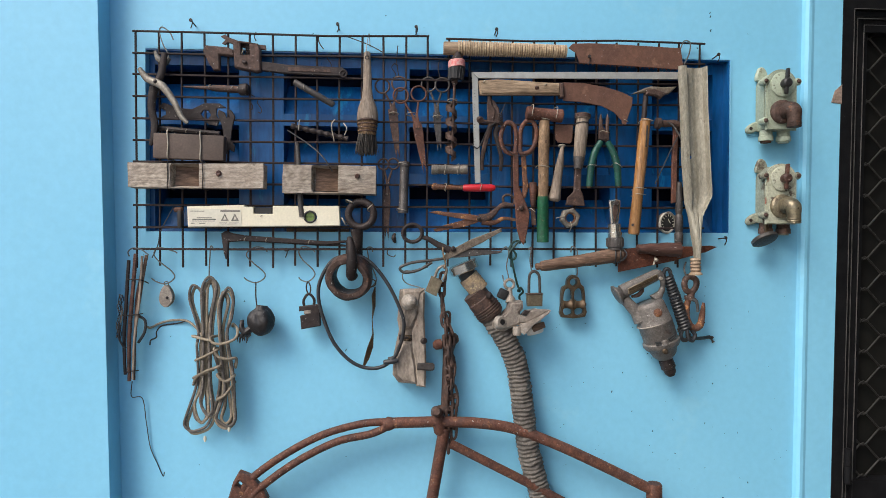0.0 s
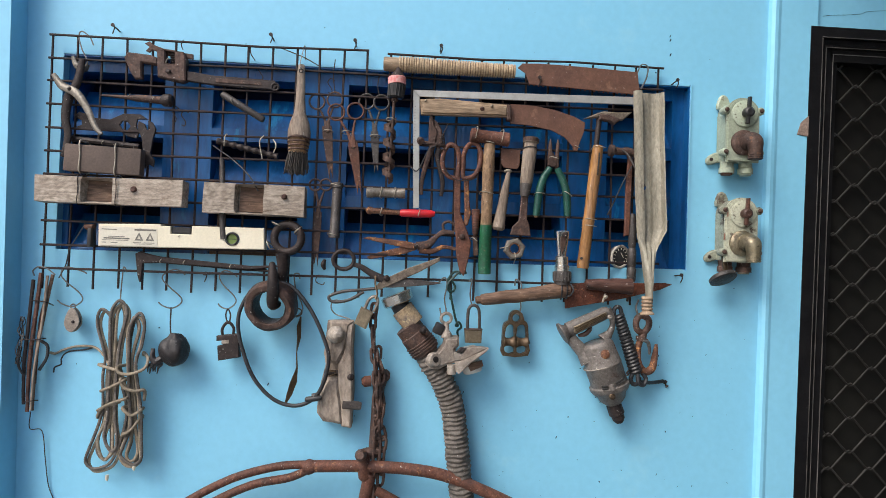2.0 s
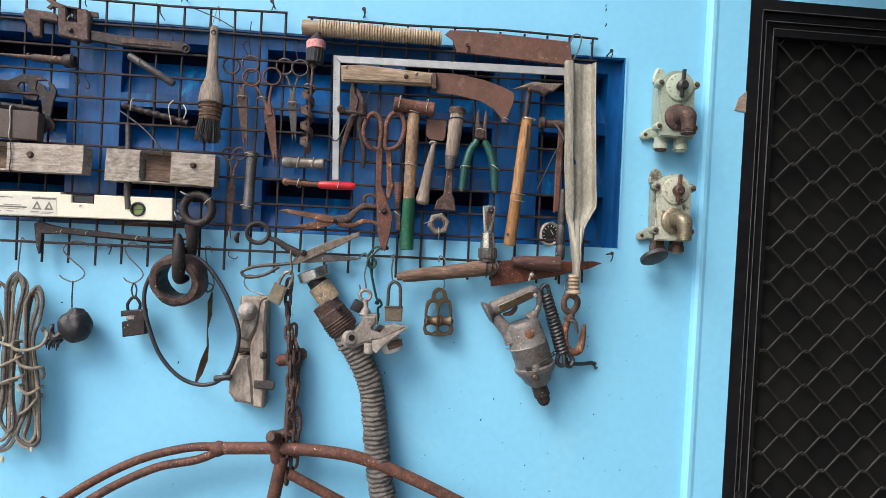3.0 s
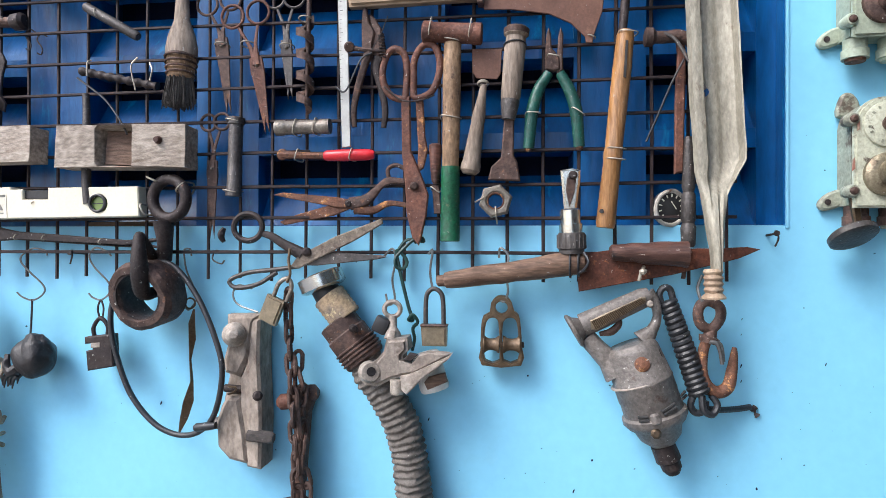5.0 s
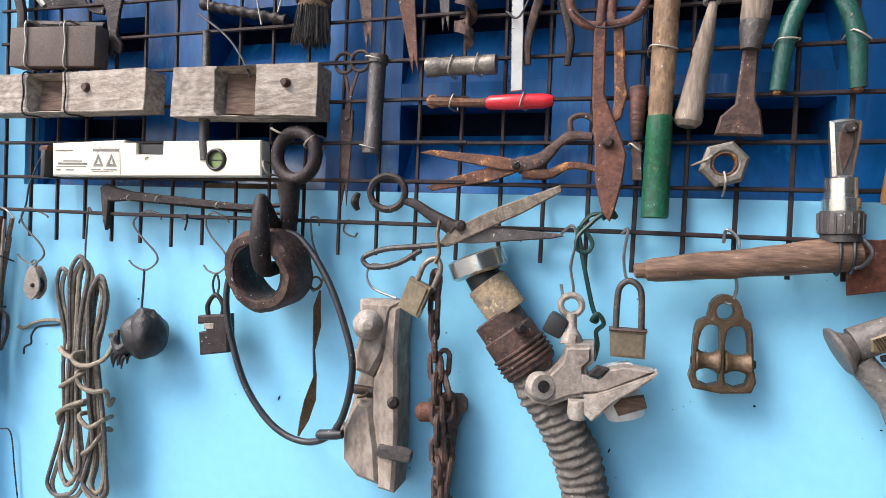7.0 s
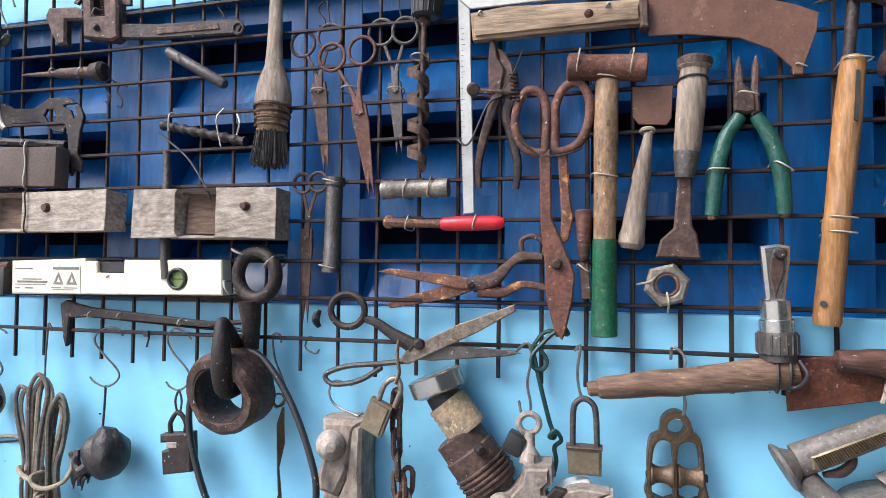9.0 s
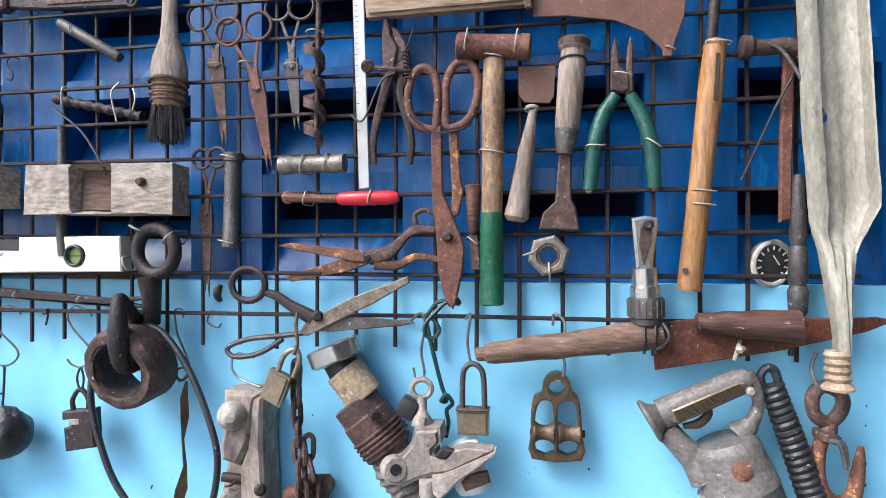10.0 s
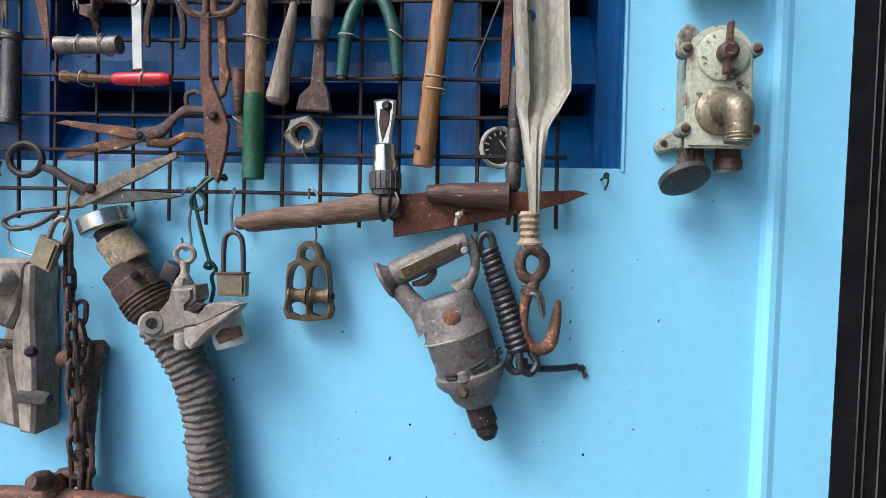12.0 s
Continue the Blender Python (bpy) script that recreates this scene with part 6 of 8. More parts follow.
part("hanging_loop", tube([(-0.6199, -0.03, 1.463), (-0.6218, -0.032, 1.4736), (-0.6094, -0.034, 1.4823), (-0.5906, -0.036, 1.4787), (-0.5745, -0.036, 1.4668)], 0.0015, 6), WIRE, w)
part("dangling_wire", tube([(-0.6148, -0.03, 1.1772), (-0.6206, -0.02, 1.1388), (-0.5982, -0.016, 1.1333), (-0.5903, -0.014, 1.0756), (-0.5823, -0.012, 1.0176), (-0.5673, -0.01, 0.9783), (-0.5553, -0.008, 0.9484), (-0.552, -0.008, 0.9579)], 0.0011, 5), RUBBER, w, "thin dangling wire")
single("slanting_wire", tube([(-0.5196, -0.032, 1.5772), (-0.5472, -0.034, 1.523), (-0.5547, -0.034, 1.4887), (-0.5678, -0.034, 1.4599)], 0.0013, 6), RUBBER, "thin dark wire slanting down over the mesh", "wire")

# small single pulley
w = thing("small_pulley", "small grey pulley sheave on an S hook", "pulley", (-0.5361, -0.032, 1.3664), group="pulleys")
c = (-0.5349, -0.034, 1.3688)
part("cheek", slab([(-0.5513, 1.3667), (-0.5468, 1.3867), (-0.5381, 1.3977), (-0.5295, 1.3932), (-0.521, 1.3754), (-0.5224, 1.3598), (-0.5355, 1.3466), (-0.5471, 1.3534)], -0.038, 0.003, 0.0008, round_=3), CAST, w)
part("cheek", slab([(-0.5513, 1.3667), (-0.5468, 1.3867), (-0.5381, 1.3977), (-0.5295, 1.3932), (-0.521, 1.3754), (-0.5224, 1.3598), (-0.5355, 1.3466), (-0.5471, 1.3534)], -0.027, 0.003, 0.0008, round_=3), CAST, w)
part("sheave", lathe((c[0], -0.026, c[2]), (c[0], -0.036, c[2]), [(0, 0.013), (0.5, 0.009), (1, 0.013)], 16), RUSTD, w)
part("pin", lathe((c[0] + 0.002, -0.03, c[2]), (c[0] + 0.002, -0.041, c[2]), [(0, 0.003), (0.8, 0.0035), (1, 0.002)], 10), RUSTD, w)
part("loop", hoop((-0.536, -0.034, 1.4008), 0.005, 0.0013), WIRE, w)

# hank of flat cord
w = thing("cord_hank", "hank of tan and black flat cord hung on a hook", "cord", (-0.4401, -0.032, 1.3333))
for m, pts in ((ROPE, [(-0.4305, -0.044, 1.4108), (-0.415, -0.044, 1.3882), (-0.4256, -0.044, 1.3369), (-0.4304, -0.044, 1.2817), (-0.4352, -0.042, 1.2076), (-0.4338, -0.04, 1.1602), (-0.4278, -0.038, 1.1078), (-0.4348, -0.038, 1.0929), (-0.4484, -0.038, 1.1035), (-0.4568, -0.04, 1.1278), (-0.4468, -0.042, 1.1656), (-0.4482, -0.044, 1.2082), (-0.4466, -0.044, 1.2802), (-0.4496, -0.044, 1.3352), (-0.4486, -0.044, 1.3864)]),
               (ROPE, [(-0.4688, -0.038, 1.3923), (-0.4488, -0.038, 1.3735), (-0.4429, -0.038, 1.3264), (-0.434, -0.038, 1.2797), (-0.4096, -0.036, 1.1918), (-0.4168, -0.036, 1.1306), (-0.4361, -0.034, 1.0738), (-0.4592, -0.034, 1.0578), (-0.4798, -0.034, 1.0568), (-0.4902, -0.034, 1.0749), (-0.4841, -0.034, 1.0984), (-0.4648, -0.036, 1.1503), (-0.457, -0.038, 1.193), (-0.4577, -0.04, 1.2543), (-0.4557, -0.04, 1.2942), (-0.4763, -0.038, 1.36)]),
               (ROPE, [(-0.3958, -0.05, 1.3845), (-0.3811, -0.05, 1.3643), (-0.3877, -0.05, 1.3217), (-0.3957, -0.05, 1.2787), (-0.3856, -0.048, 1.1941), (-0.3825, -0.044, 1.1181), (-0.3809, -0.042, 1.0845), (-0.3925, -0.042, 1.0706), (-0.4085, -0.042, 1.0701), (-0.4222, -0.042, 1.0854), (-0.4197, -0.042, 1.1088), (-0.4046, -0.046, 1.1518), (-0.4054, -0.05, 1.2042), (-0.4099, -0.05, 1.2619), (-0.4124, -0.05, 1.3004), (-0.4139, -0.05, 1.3544)]),
               (HOSE, [(-0.403, -0.044, 1.3765), (-0.3944, -0.044, 1.3546), (-0.4039, -0.044, 1.3112), (-0.4062, -0.044, 1.276), (-0.3964, -0.042, 1.2023), (-0.3949, -0.04, 1.1501), (-0.3888, -0.038, 1.1024), (-0.3913, -0.038, 1.0788), (-0.4028, -0.038, 1.0706), (-0.4119, -0.038, 1.0887), (-0.4019, -0.04, 1.1267), (-0.4026, -0.044, 1.2029), (-0.4111, -0.044, 1.2756), (-0.4111, -0.044, 1.3379)]),
               (HOSE, [(-0.4331, -0.038, 1.4028), (-0.4267, -0.038, 1.3748), (-0.4365, -0.038, 1.3269), (-0.4439, -0.038, 1.2709), (-0.4486, -0.036, 1.1924), (-0.4445, -0.036, 1.1076), (-0.4515, -0.036, 1.0842), (-0.4629, -0.036, 1.0835), (-0.4729, -0.036, 1.0987), (-0.4718, -0.036, 1.1269), (-0.4625, -0.036, 1.1597), (-0.457, -0.038, 1.207), (-0.4517, -0.04, 1.2549), (-0.4458, -0.04, 1.2951), (-0.4439, -0.038, 1.3817)])):
    part("strand", tube(pts, 0.0035, 7, 5, True, 0.75), m, w)
    ofs = V((wob(0.006), -0.004, wob(0.004) + 0.004))
    part("strand", tube([V(p) + ofs + V((wob(0.002), 0, wob(0.003))) for p in pts], 0.0033, 7, 5, True, 0.75), HOSE if m is ROPE else ROPE, w)
for pts in ([(-0.4752, -0.04, 1.2806), (-0.4519, -0.054, 1.2778), (-0.4283, -0.058, 1.2733)], [(-0.4298, -0.058, 1.2794), (-0.4218, -0.062, 1.2681), (-0.3985, -0.064, 1.2672), (-0.3744, -0.06, 1.2778), (-0.3717, -0.048, 1.2956), (-0.3839, -0.04, 1.308)],
            [(-0.4664, -0.045, 1.2264), (-0.4331, -0.058, 1.2419), (-0.4143, -0.06, 1.2522)], [(-0.4211, -0.058, 1.2555), (-0.4123, -0.062, 1.2385), (-0.391, -0.062, 1.2312), (-0.3734, -0.056, 1.2322), (-0.3772, -0.046, 1.21)],
            [(-0.4713, -0.045, 1.1862), (-0.4401, -0.056, 1.2036), (-0.4081, -0.06, 1.2153)], [(-0.4143, -0.06, 1.1954), (-0.3957, -0.062, 1.1812), (-0.379, -0.056, 1.1904)], [(-0.4745, -0.038, 1.1698), (-0.4599, -0.05, 1.192), (-0.4269, -0.054, 1.2054)], [(-0.4172, -0.05, 1.1368), (-0.3972, -0.056, 1.1496), (-0.3797, -0.048, 1.1753)]):
    mid = sum((V(p) for p in pts), V()) / len(pts)
    e0, e1 = V(pts[0]).lerp(mid, 0.25), V(pts[-1]).lerp(mid, 0.25)
    part("binding", tube([(e0.x, -0.034, e0.z)] + pts + [(e1.x, -0.034, e1.z)], 0.0033, 8, 6), ROPE, w)
part("cord_end", tube([(-0.4492, -0.05, 1.2815), (-0.473, -0.03, 1.3009), (-0.5, -0.015, 1.3135), (-0.5362, -0.012, 1.3134), (-0.5626, -0.012, 1.3059), (-0.5801, -0.012, 1.2971), (-0.5902, -0.014, 1.2997)], 0.0026, 6), ROPE, w)
part("cord_end", tube([(-0.5, -0.015, 1.3125), (-0.5194, -0.01, 1.3066), (-0.5554, -0.008, 1.3008), (-0.5687, -0.008, 1.2873), (-0.5696, -0.008, 1.2737), (-0.582, -0.008, 1.2671), (-0.5842, -0.008, 1.2558)], 0.0017, 6), RUBBER, w)
for q in ((-0.4465, -0.045, 1.0517), (-0.3925, -0.045, 1.0739)):
    part("frayed_tip", lathe(q, (q[0], q[1], q[2] - 0.012), [(0, 0.003), (0.6, 0.0036), (1, 0.002)], 8), LEVEL, w, "pale frayed tip")

# dark ball weight
w = thing("plumb_ball", "dark knobbly ball with ragged skirt hung by a wire", "ball", (-0.3401, -0.032, 1.3061))
bm = bmesh.new()
bmesh.ops.create_icosphere(bm, subdivisions=4, radius=1)
c = (-0.3190, -0.044, 1.3150)
for v in bm.verts:
    a = math.atan2(v.co.y, v.co.x)
    k = 1 + 0.05 * math.cos(5 * a) * (1 - abs(v.co.z)) + 0.12 * noise.noise(v.co * 1.6) - 0.07 * max(0.0, math.cos(4 * a + 2.5 * v.co.z)) ** 6
    v.co = V((v.co.x * 0.0315 * k, v.co.y * 0.028 * k, v.co.z * 0.0325 * k + (0.004 if v.co.z > 0.9 else 0)))
bmesh.ops.translate(bm, verts=bm.verts, vec=c)
part("ball", bm, SOOT, w)
for i in range(7):
    q = V((-0.3717, -0.048, 1.2803)) + V((i * 0.004, wob(0.008), wob(0.002)))
    part("tatter", tube([q + V((0.006, 0, 0.006)), q, q + V((wob(0.003), 0, -0.012 + wob(0.004)))], [0.0035, 0.0028, 0.0008], 6), BLACK, w)
part("stub", roughen(tube([(-0.340, -0.050, 1.300), (-0.352, -0.054, 1.292), (-0.360, -0.054, 1.300), (-0.362, -0.050, 1.318)], [0.010, 0.008, 0.006, 0.004], 8), 0.002, 60), SOOT, w)
part("wire", tube([(-0.3343, -0.034, 1.4045), (-0.3339, -0.036, 1.3723), (-0.33, -0.042, 1.3489)], 0.0016, 6), RUSTD, w)

# rusty padlock on links
w = thing("padlock", "square dark rusty padlock hanging on two links", "padlock", (-0.2186, -0.032, 1.3184), group="padlocks")
part("case", slab([(-0.2338, 1.3479), (-0.187, 1.3537), (-0.1846, 1.3033), (-0.2285, 1.2954), (-0.2313, 1.3263), (-0.2204, 1.3289), (-0.2207, 1.3382), (-0.2335, 1.337)], -0.048, 0.017, 0.002), RUSTD, w)
part("shackle", tube([(-0.2227, -0.039, 1.347), (-0.2241, -0.039, 1.3625), (-0.2126, -0.039, 1.3768), (-0.2005, -0.039, 1.3646), (-0.2009, -0.039, 1.349)], 0.0032, 8), RUSTD, w)
part("keyhole", slab([(-0.2223, 1.3389), (-0.207, 1.3404), (-0.2068, 1.3327), (-0.2221, 1.3312)], -0.0487, 0.002, 0.0005), CAST, w)
part("link", tube([(-0.2148, -0.036, 1.4043), (-0.2183, -0.038, 1.3902), (-0.2116, -0.039, 1.3737), (-0.2084, -0.038, 1.391)], 0.0016, 6, 5, True), RUSTD, w)


settle(0.008)
# black rubber loop
w = thing("rubber_loop", "thin black rubber cable loop ending in a plug", "cable", (-0.0822, -0.032, 1.3341))
part("cable", tube([(-0.1188, -0.048, 1.4681), (-0.1568, -0.046, 1.4546), (-0.1832, -0.046, 1.413), (-0.1893, -0.048, 1.375), (-0.1792, -0.05, 1.3265), (-0.1515, -0.052, 1.2621), (-0.106, -0.055, 1.2172), (-0.0543, -0.06, 1.2073), (-0.0125, -0.068, 1.2357), (0.0078, -0.078, 1.3039), (-0.006, -0.074, 1.3563), (-0.0382, -0.066, 1.4149), (-0.0792, -0.058, 1.4579), (-0.1253, -0.05, 1.4696)], 0.0042, 10, 8), RUBBER, w)
part("plug", lathe((-0.0392, -0.07, 1.2218), (-0.0057, -0.07, 1.2266), [(0, 0.004), (0.1, 0.0062), (0.8, 0.0062), (1, 0.005)], 12), RUBBER, w)

# twisted leaf-shaped strip
w = thing("metal_strip", "thin twisted bronze strip hung on a wire ring", "strip", (-0.0724, -0.032, 1.3258))
st = [((-0.0659, -0.036, 1.3926), 0.0016, 0), ((-0.0693, -0.036, 1.3716), 0.006, 20), ((-0.0685, -0.036, 1.3457), 0.007, 60), ((-0.0727, -0.034, 1.315), 0.0026, 90), ((-0.071, -0.032, 1.2811), 0.003, 60), ((-0.0777, -0.03, 1.2497), 0.0095, 30), ((-0.0862, -0.028, 1.2214), 0.0075, 15), ((-0.095, -0.026, 1.1989), 0.0015, 0)]
bm = bmesh.new()
prev = None
for p, hw, an in st:
    a = radians(an)
    d = V((math.cos(a), math.sin(a), 0)) * hw
    nn = V((-math.sin(a), math.cos(a), 0)) * 0.0007
    p = V(p)
    p, d = p + V((0.006, 0, 0)), d * 0.8
    ring = [bm.verts.new(p + d + nn), bm.verts.new(p + d - nn), bm.verts.new(p - d - nn), bm.verts.new(p - d + nn)]
    if prev:
        for k in range(4):
            bm.faces.new((prev[k], prev[(k + 1) % 4], ring[(k + 1) % 4], ring[k]))
    else:
        bm.faces.new(ring)
    prev = ring
bm.faces.new(prev[::-1])
part("leaf", bm, BRASS, w)
part("ring", hoop((-0.0662, -0.036, 1.4014), 0.008, 0.0013), BRASS, w)

# wooden pulley block
w = thing("wooden_block", "grey wooden tackle block with a domed bolt and cross pin", "pulley block", (0.0277, -0.032, 1.2989), group="pulleys")
part("back_cheek", slab([(-0.0028, 1.3849), (0.0392, 1.387), (0.0409, 1.3245), (0.0307, 1.2484), (0.0368, 1.1623), (-0.0055, 1.167), (-0.0193, 1.1861), (-0.0174, 1.2292), (-0.004, 1.2911), (-0.0083, 1.3148)], -0.034, 0.026, 0.003), WBLOCK, w)
part("side_cheek", slab([(0.0413, 1.3866), (0.056, 1.382), (0.0546, 1.3267), (0.0592, 1.2325), (0.0576, 1.1604), (0.0366, 1.1637), (0.033, 1.2135), (0.0259, 1.2513), (0.0264, 1.2937), (0.0359, 1.3172)], -0.060, 0.050, 0.004), WBLOCK, w)
part("front_cheek", slab([(0.0049, 1.3881), (0.0564, 1.3893), (0.048, 1.3743), (0.0406, 1.3277), (0.0312, 1.309), (0.025, 1.2959), (0.0021, 1.3019), (-0.0005, 1.3205), (0.0053, 1.3416)], -0.062, 0.03, 0.006), WBLOCK, w)
part("lower_cheek", slab([(0.0053, 1.2677), (0.0261, 1.2659), (0.0352, 1.2152), (0.0403, 1.167), (0.0088, 1.1736), (-0.0086, 1.1915), (-0.0109, 1.2291), (-0.0032, 1.2527)], -0.062, 0.034, 0.006), WBLOCK, w)
part("bolt_head", lathe((0.018, -0.06, 1.3588), (0.028, -0.084, 1.3627), [(0, 0.0185), (0.3, 0.018), (0.7, 0.014), (1, 0.006)], 18), CAST, w, "domed bolt head")
part("cross_pin", lathe((0.0384, -0.058, 1.2105), (0.078, -0.058, 1.2078), [(0, 0.0095), (0.85, 0.0095), (1, 0.007)], 6), IRON, w)
part("pin", lathe((0.0493, -0.05, 1.2665), (0.0554, -0.064, 1.2703), [(0, 0.0075), (0.8, 0.0075), (1, 0.004)], 12), RUSTD, w)
part("pin_end", lathe((-0.0297, -0.04, 1.2205), (-0.0142, -0.04, 1.2216), [(0, 0.008), (1, 0.010)], 10), IRON, w)
part("axle", lathe((-0.0041, -0.045, 1.2758), (0.0286, -0.045, 1.2745), [(0, 0.006), (1, 0.006)], 10), RUSTD, w)
part("wire_ring", tube([(0.007, -0.058, 1.2813), (0.0202, -0.06, 1.28), (0.0175, -0.062, 1.2738), (0.0079, -0.06, 1.2705)], 0.0018, 6), BRASS, w)

# brass padlock
w = thing("padlock", "tarnished brass padlock hanging askew on the shears hook", "padlock", (0.0637, -0.032, 1.3956), group="padlocks")
part("case", slab([(0.0706, 1.4198), (0.0964, 1.4084), (0.0819, 1.3721), (0.0566, 1.3846)], -0.070, 0.016, 0.003, segs=2), LOCKB, w)
part("shackle", tube([(0.0779, -0.062, 1.415), (0.0862, -0.062, 1.435), (0.0999, -0.062, 1.4421), (0.1053, -0.062, 1.4295), (0.0978, -0.062, 1.4085)], 0.0034, 10), STEEL, w)
part("hook", tube([(0.0981, -0.05, 1.4855), (0.0985, -0.056, 1.4675), (0.1031, -0.062, 1.4488), (0.0997, -0.066, 1.4362)], 0.0022, 8), BRASS, w)

# chain with a rusty bar behind it
w = thing("chain", "rusty iron chain hanging from the mesh to the frame", "chain", (0.0878, -0.032, 1.4308))
cp = spline([V((0.0998, -0.056, 1.4348)), V((0.0959, -0.05, 1.3925)), V((0.0987, -0.05, 1.3363)), V((0.1052, -0.056, 1.2908)), V((0.1095, -0.06, 1.2358)), V((0.1111, -0.058, 1.1787)), V((0.1145, -0.056, 1.1212)), V((0.111, -0.056, 1.0649)), V((0.111, -0.056, 1.0054))], 24)
acc, prev, k = 0.0, cp[0], 0
LP = 0.0235
for p in cp[1:]:
    acc += (p - prev).length
    if acc >= LP:
        d = (p - prev).normalized()
        acc = 0
        link = [V((0.0072 * math.cos(a), 0, 0.0105 * math.sin(a) + (0.006 if math.sin(a) > 0 else -0.006))) for a in [2 * math.pi * j / 14 for j in range(14)]]
        bm = sweep(link, 0.0035, 7, True)
        bm.transform(Matrix.Translation(p) @ V((0, 0, 1)).rotation_difference(d).to_matrix().to_4x4() @ pose(0, 0, 0, 0, 0, 15 if k % 2 else 100))
        part("link", bm, RUST, w)
        k += 1
    prev = p
cp2 = [p + V((0.011 + 0.002 * math.sin(i * 0.2), 0.006, -0.012)) for i, p in enumerate(cp)]
acc, prev = 0.0, cp2[40]
for p in cp2[41:170]:
    acc += (p - prev).length
    if acc >= LP:
        d, acc = (p - prev).normalized(), 0
        bm = sweep([V((0.0068 * math.cos(a), 0, 0.0100 * math.sin(a) + (0.006 if math.sin(a) > 0 else -0.006))) for a in [2 * math.pi * j / 14 for j in range(14)]], 0.0033, 7, True)
        bm.transform(Matrix.Translation(p) @ V((0, 0, 1)).rotation_difference(d).to_matrix().to_4x4() @ pose(0, 0, 0, 0, 0, 105 if k % 2 else 20))
        part("link", bm, RUST, w)
        k += 1
    prev = p
w = thing("pipe_spanner", "rusty iron bar with a bolted head hanging behind the chain", "bar", (0.1149, -0.032, 1.2656))
part("shaft", roughen(lathe((0.1149, -0.028, 1.2742), (0.1048, -0.03, 1.1052), [(0, 0.016), (0.12, 0.016), (0.2, 0.0125), (1, 0.0105)], 14), 0.0014, 60), RUST, w)
part("head", roughen(lathe((0.0975, -0.03, 1.2674), (0.1355, -0.03, 1.269), [(0, 0.010), (0.1, 0.0125), (0.85, 0.0125), (1, 0.007)], 12), 0.0012, 60), RUST, w)
part("bolt", lathe((0.0754, -0.04, 1.2557), (0.0958, -0.038, 1.2576), [(0, 0.006), (0.3, 0.012), (1, 0.012)], 10), RUSTR, w)
part("foot", roughen(lathe((0.0752, -0.035, 1.0927), (0.1184, -0.032, 1.1061), [(0, 0.010), (0.1, 0.016), (0.4, 0.014), (0.8, 0.013), (1, 0.009)], 12), 0.001, 60), RUST, w)

settle(0.008)
# corrugated hose with coupling and chrome cap
w = thing("suction_hose", "dusty ribbed rubber hose with iron coupling and chrome cap", "hose", (0.2142, -0.032, 1.2974))
hp = spline([V((0.1933, -0.055, 1.3581)), V((0.22, -0.055, 1.3101)), V((0.2475, -0.052, 1.2668)), V((0.2708, -0.05, 1.214)), V((0.2815, -0.05, 1.1565)), V((0.288, -0.05, 1.1045)), V((0.3045, -0.05, 0.9964)), V((0.3348, -0.05, 0.8847)), V((0.3665, -0.05, 0.7914)), V((0.3879, -0.05, 0.5177))], 110)
ln, path, radii = 0.0, [], []
for a, b in zip(hp, hp[1:]):
    ln += (b - a).length
    path.append(a)
    radii.append(0.0244 + 0.0024 * abs(math.cos(ln * math.pi / 0.0098)) ** 2 + 0.0016 * noise.noise(a * 60))
part("hose", roughen(roughen(sweep(path, radii, 26), 0.0026, 70), 0.0012, 160), HOSE, w, "ribbed dusty hose")
part("sleeve", lathe((0.1697, -0.055, 1.3811), (0.2146, -0.055, 1.3236), [(0, 0.024), (0.03, 0.029), (0.3, 0.029), (0.33, 0.031), (0.95, 0.031), (1, 0.028)], 22), RUST, w, "dark rubber sleeve")
part("thread", lathe((0.1568, -0.055, 1.4172), (0.1833, -0.055, 1.3848), [(i / 12, 0.0248 if i % 2 else 0.0236) for i in range(13)], 22), FRAY, w, "pale threaded tail")
part("neck", lathe((0.1476, -0.055, 1.4308), (0.1599, -0.055, 1.4138), [(0, 0.019), (1, 0.021)], 20), BLACK, w)
part("cap", lathe((0.1424, -0.055, 1.4485), (0.1513, -0.055, 1.4269), [(0, 0.030), (0.08, 0.034), (0.85, 0.034), (1, 0.029)], 28), CHROME, w, "chrome cap with a worn face")
for u in (0.62, 0.7, 0.78, 0.86):
    c = V((0.1697, -0.055, 1.3811)).lerp(V((0.2146, -0.055, 1.3236)), u)
    dd = V((0.2146, -0.055, 1.3236)) - V((0.1697, -0.055, 1.3811))
    bm = sweep([V((0.0318 * math.cos(a), 0.0318 * math.sin(a), 0)) for a in [2 * math.pi * j / 20 for j in range(20)]], 0.0018, 6, True)
    bm.transform(Matrix.Translation(c) @ V((0, 0, 1)).rotation_difference(dd.normalized()).to_matrix().to_4x4())
    part("wire_turn", bm, RUST, w)
part("screw", lathe((0.2002, -0.08, 1.3735), (0.2066, -0.092, 1.3739), [(0, 0.006), (0.7, 0.006), (1, 0.004)], 8), RUSTD, w)
part("clamp_lug", block((0.2377, -0.06, 1.3763), (0.022, 0.02, 0.024), 25, 0.004), BLACK, w)

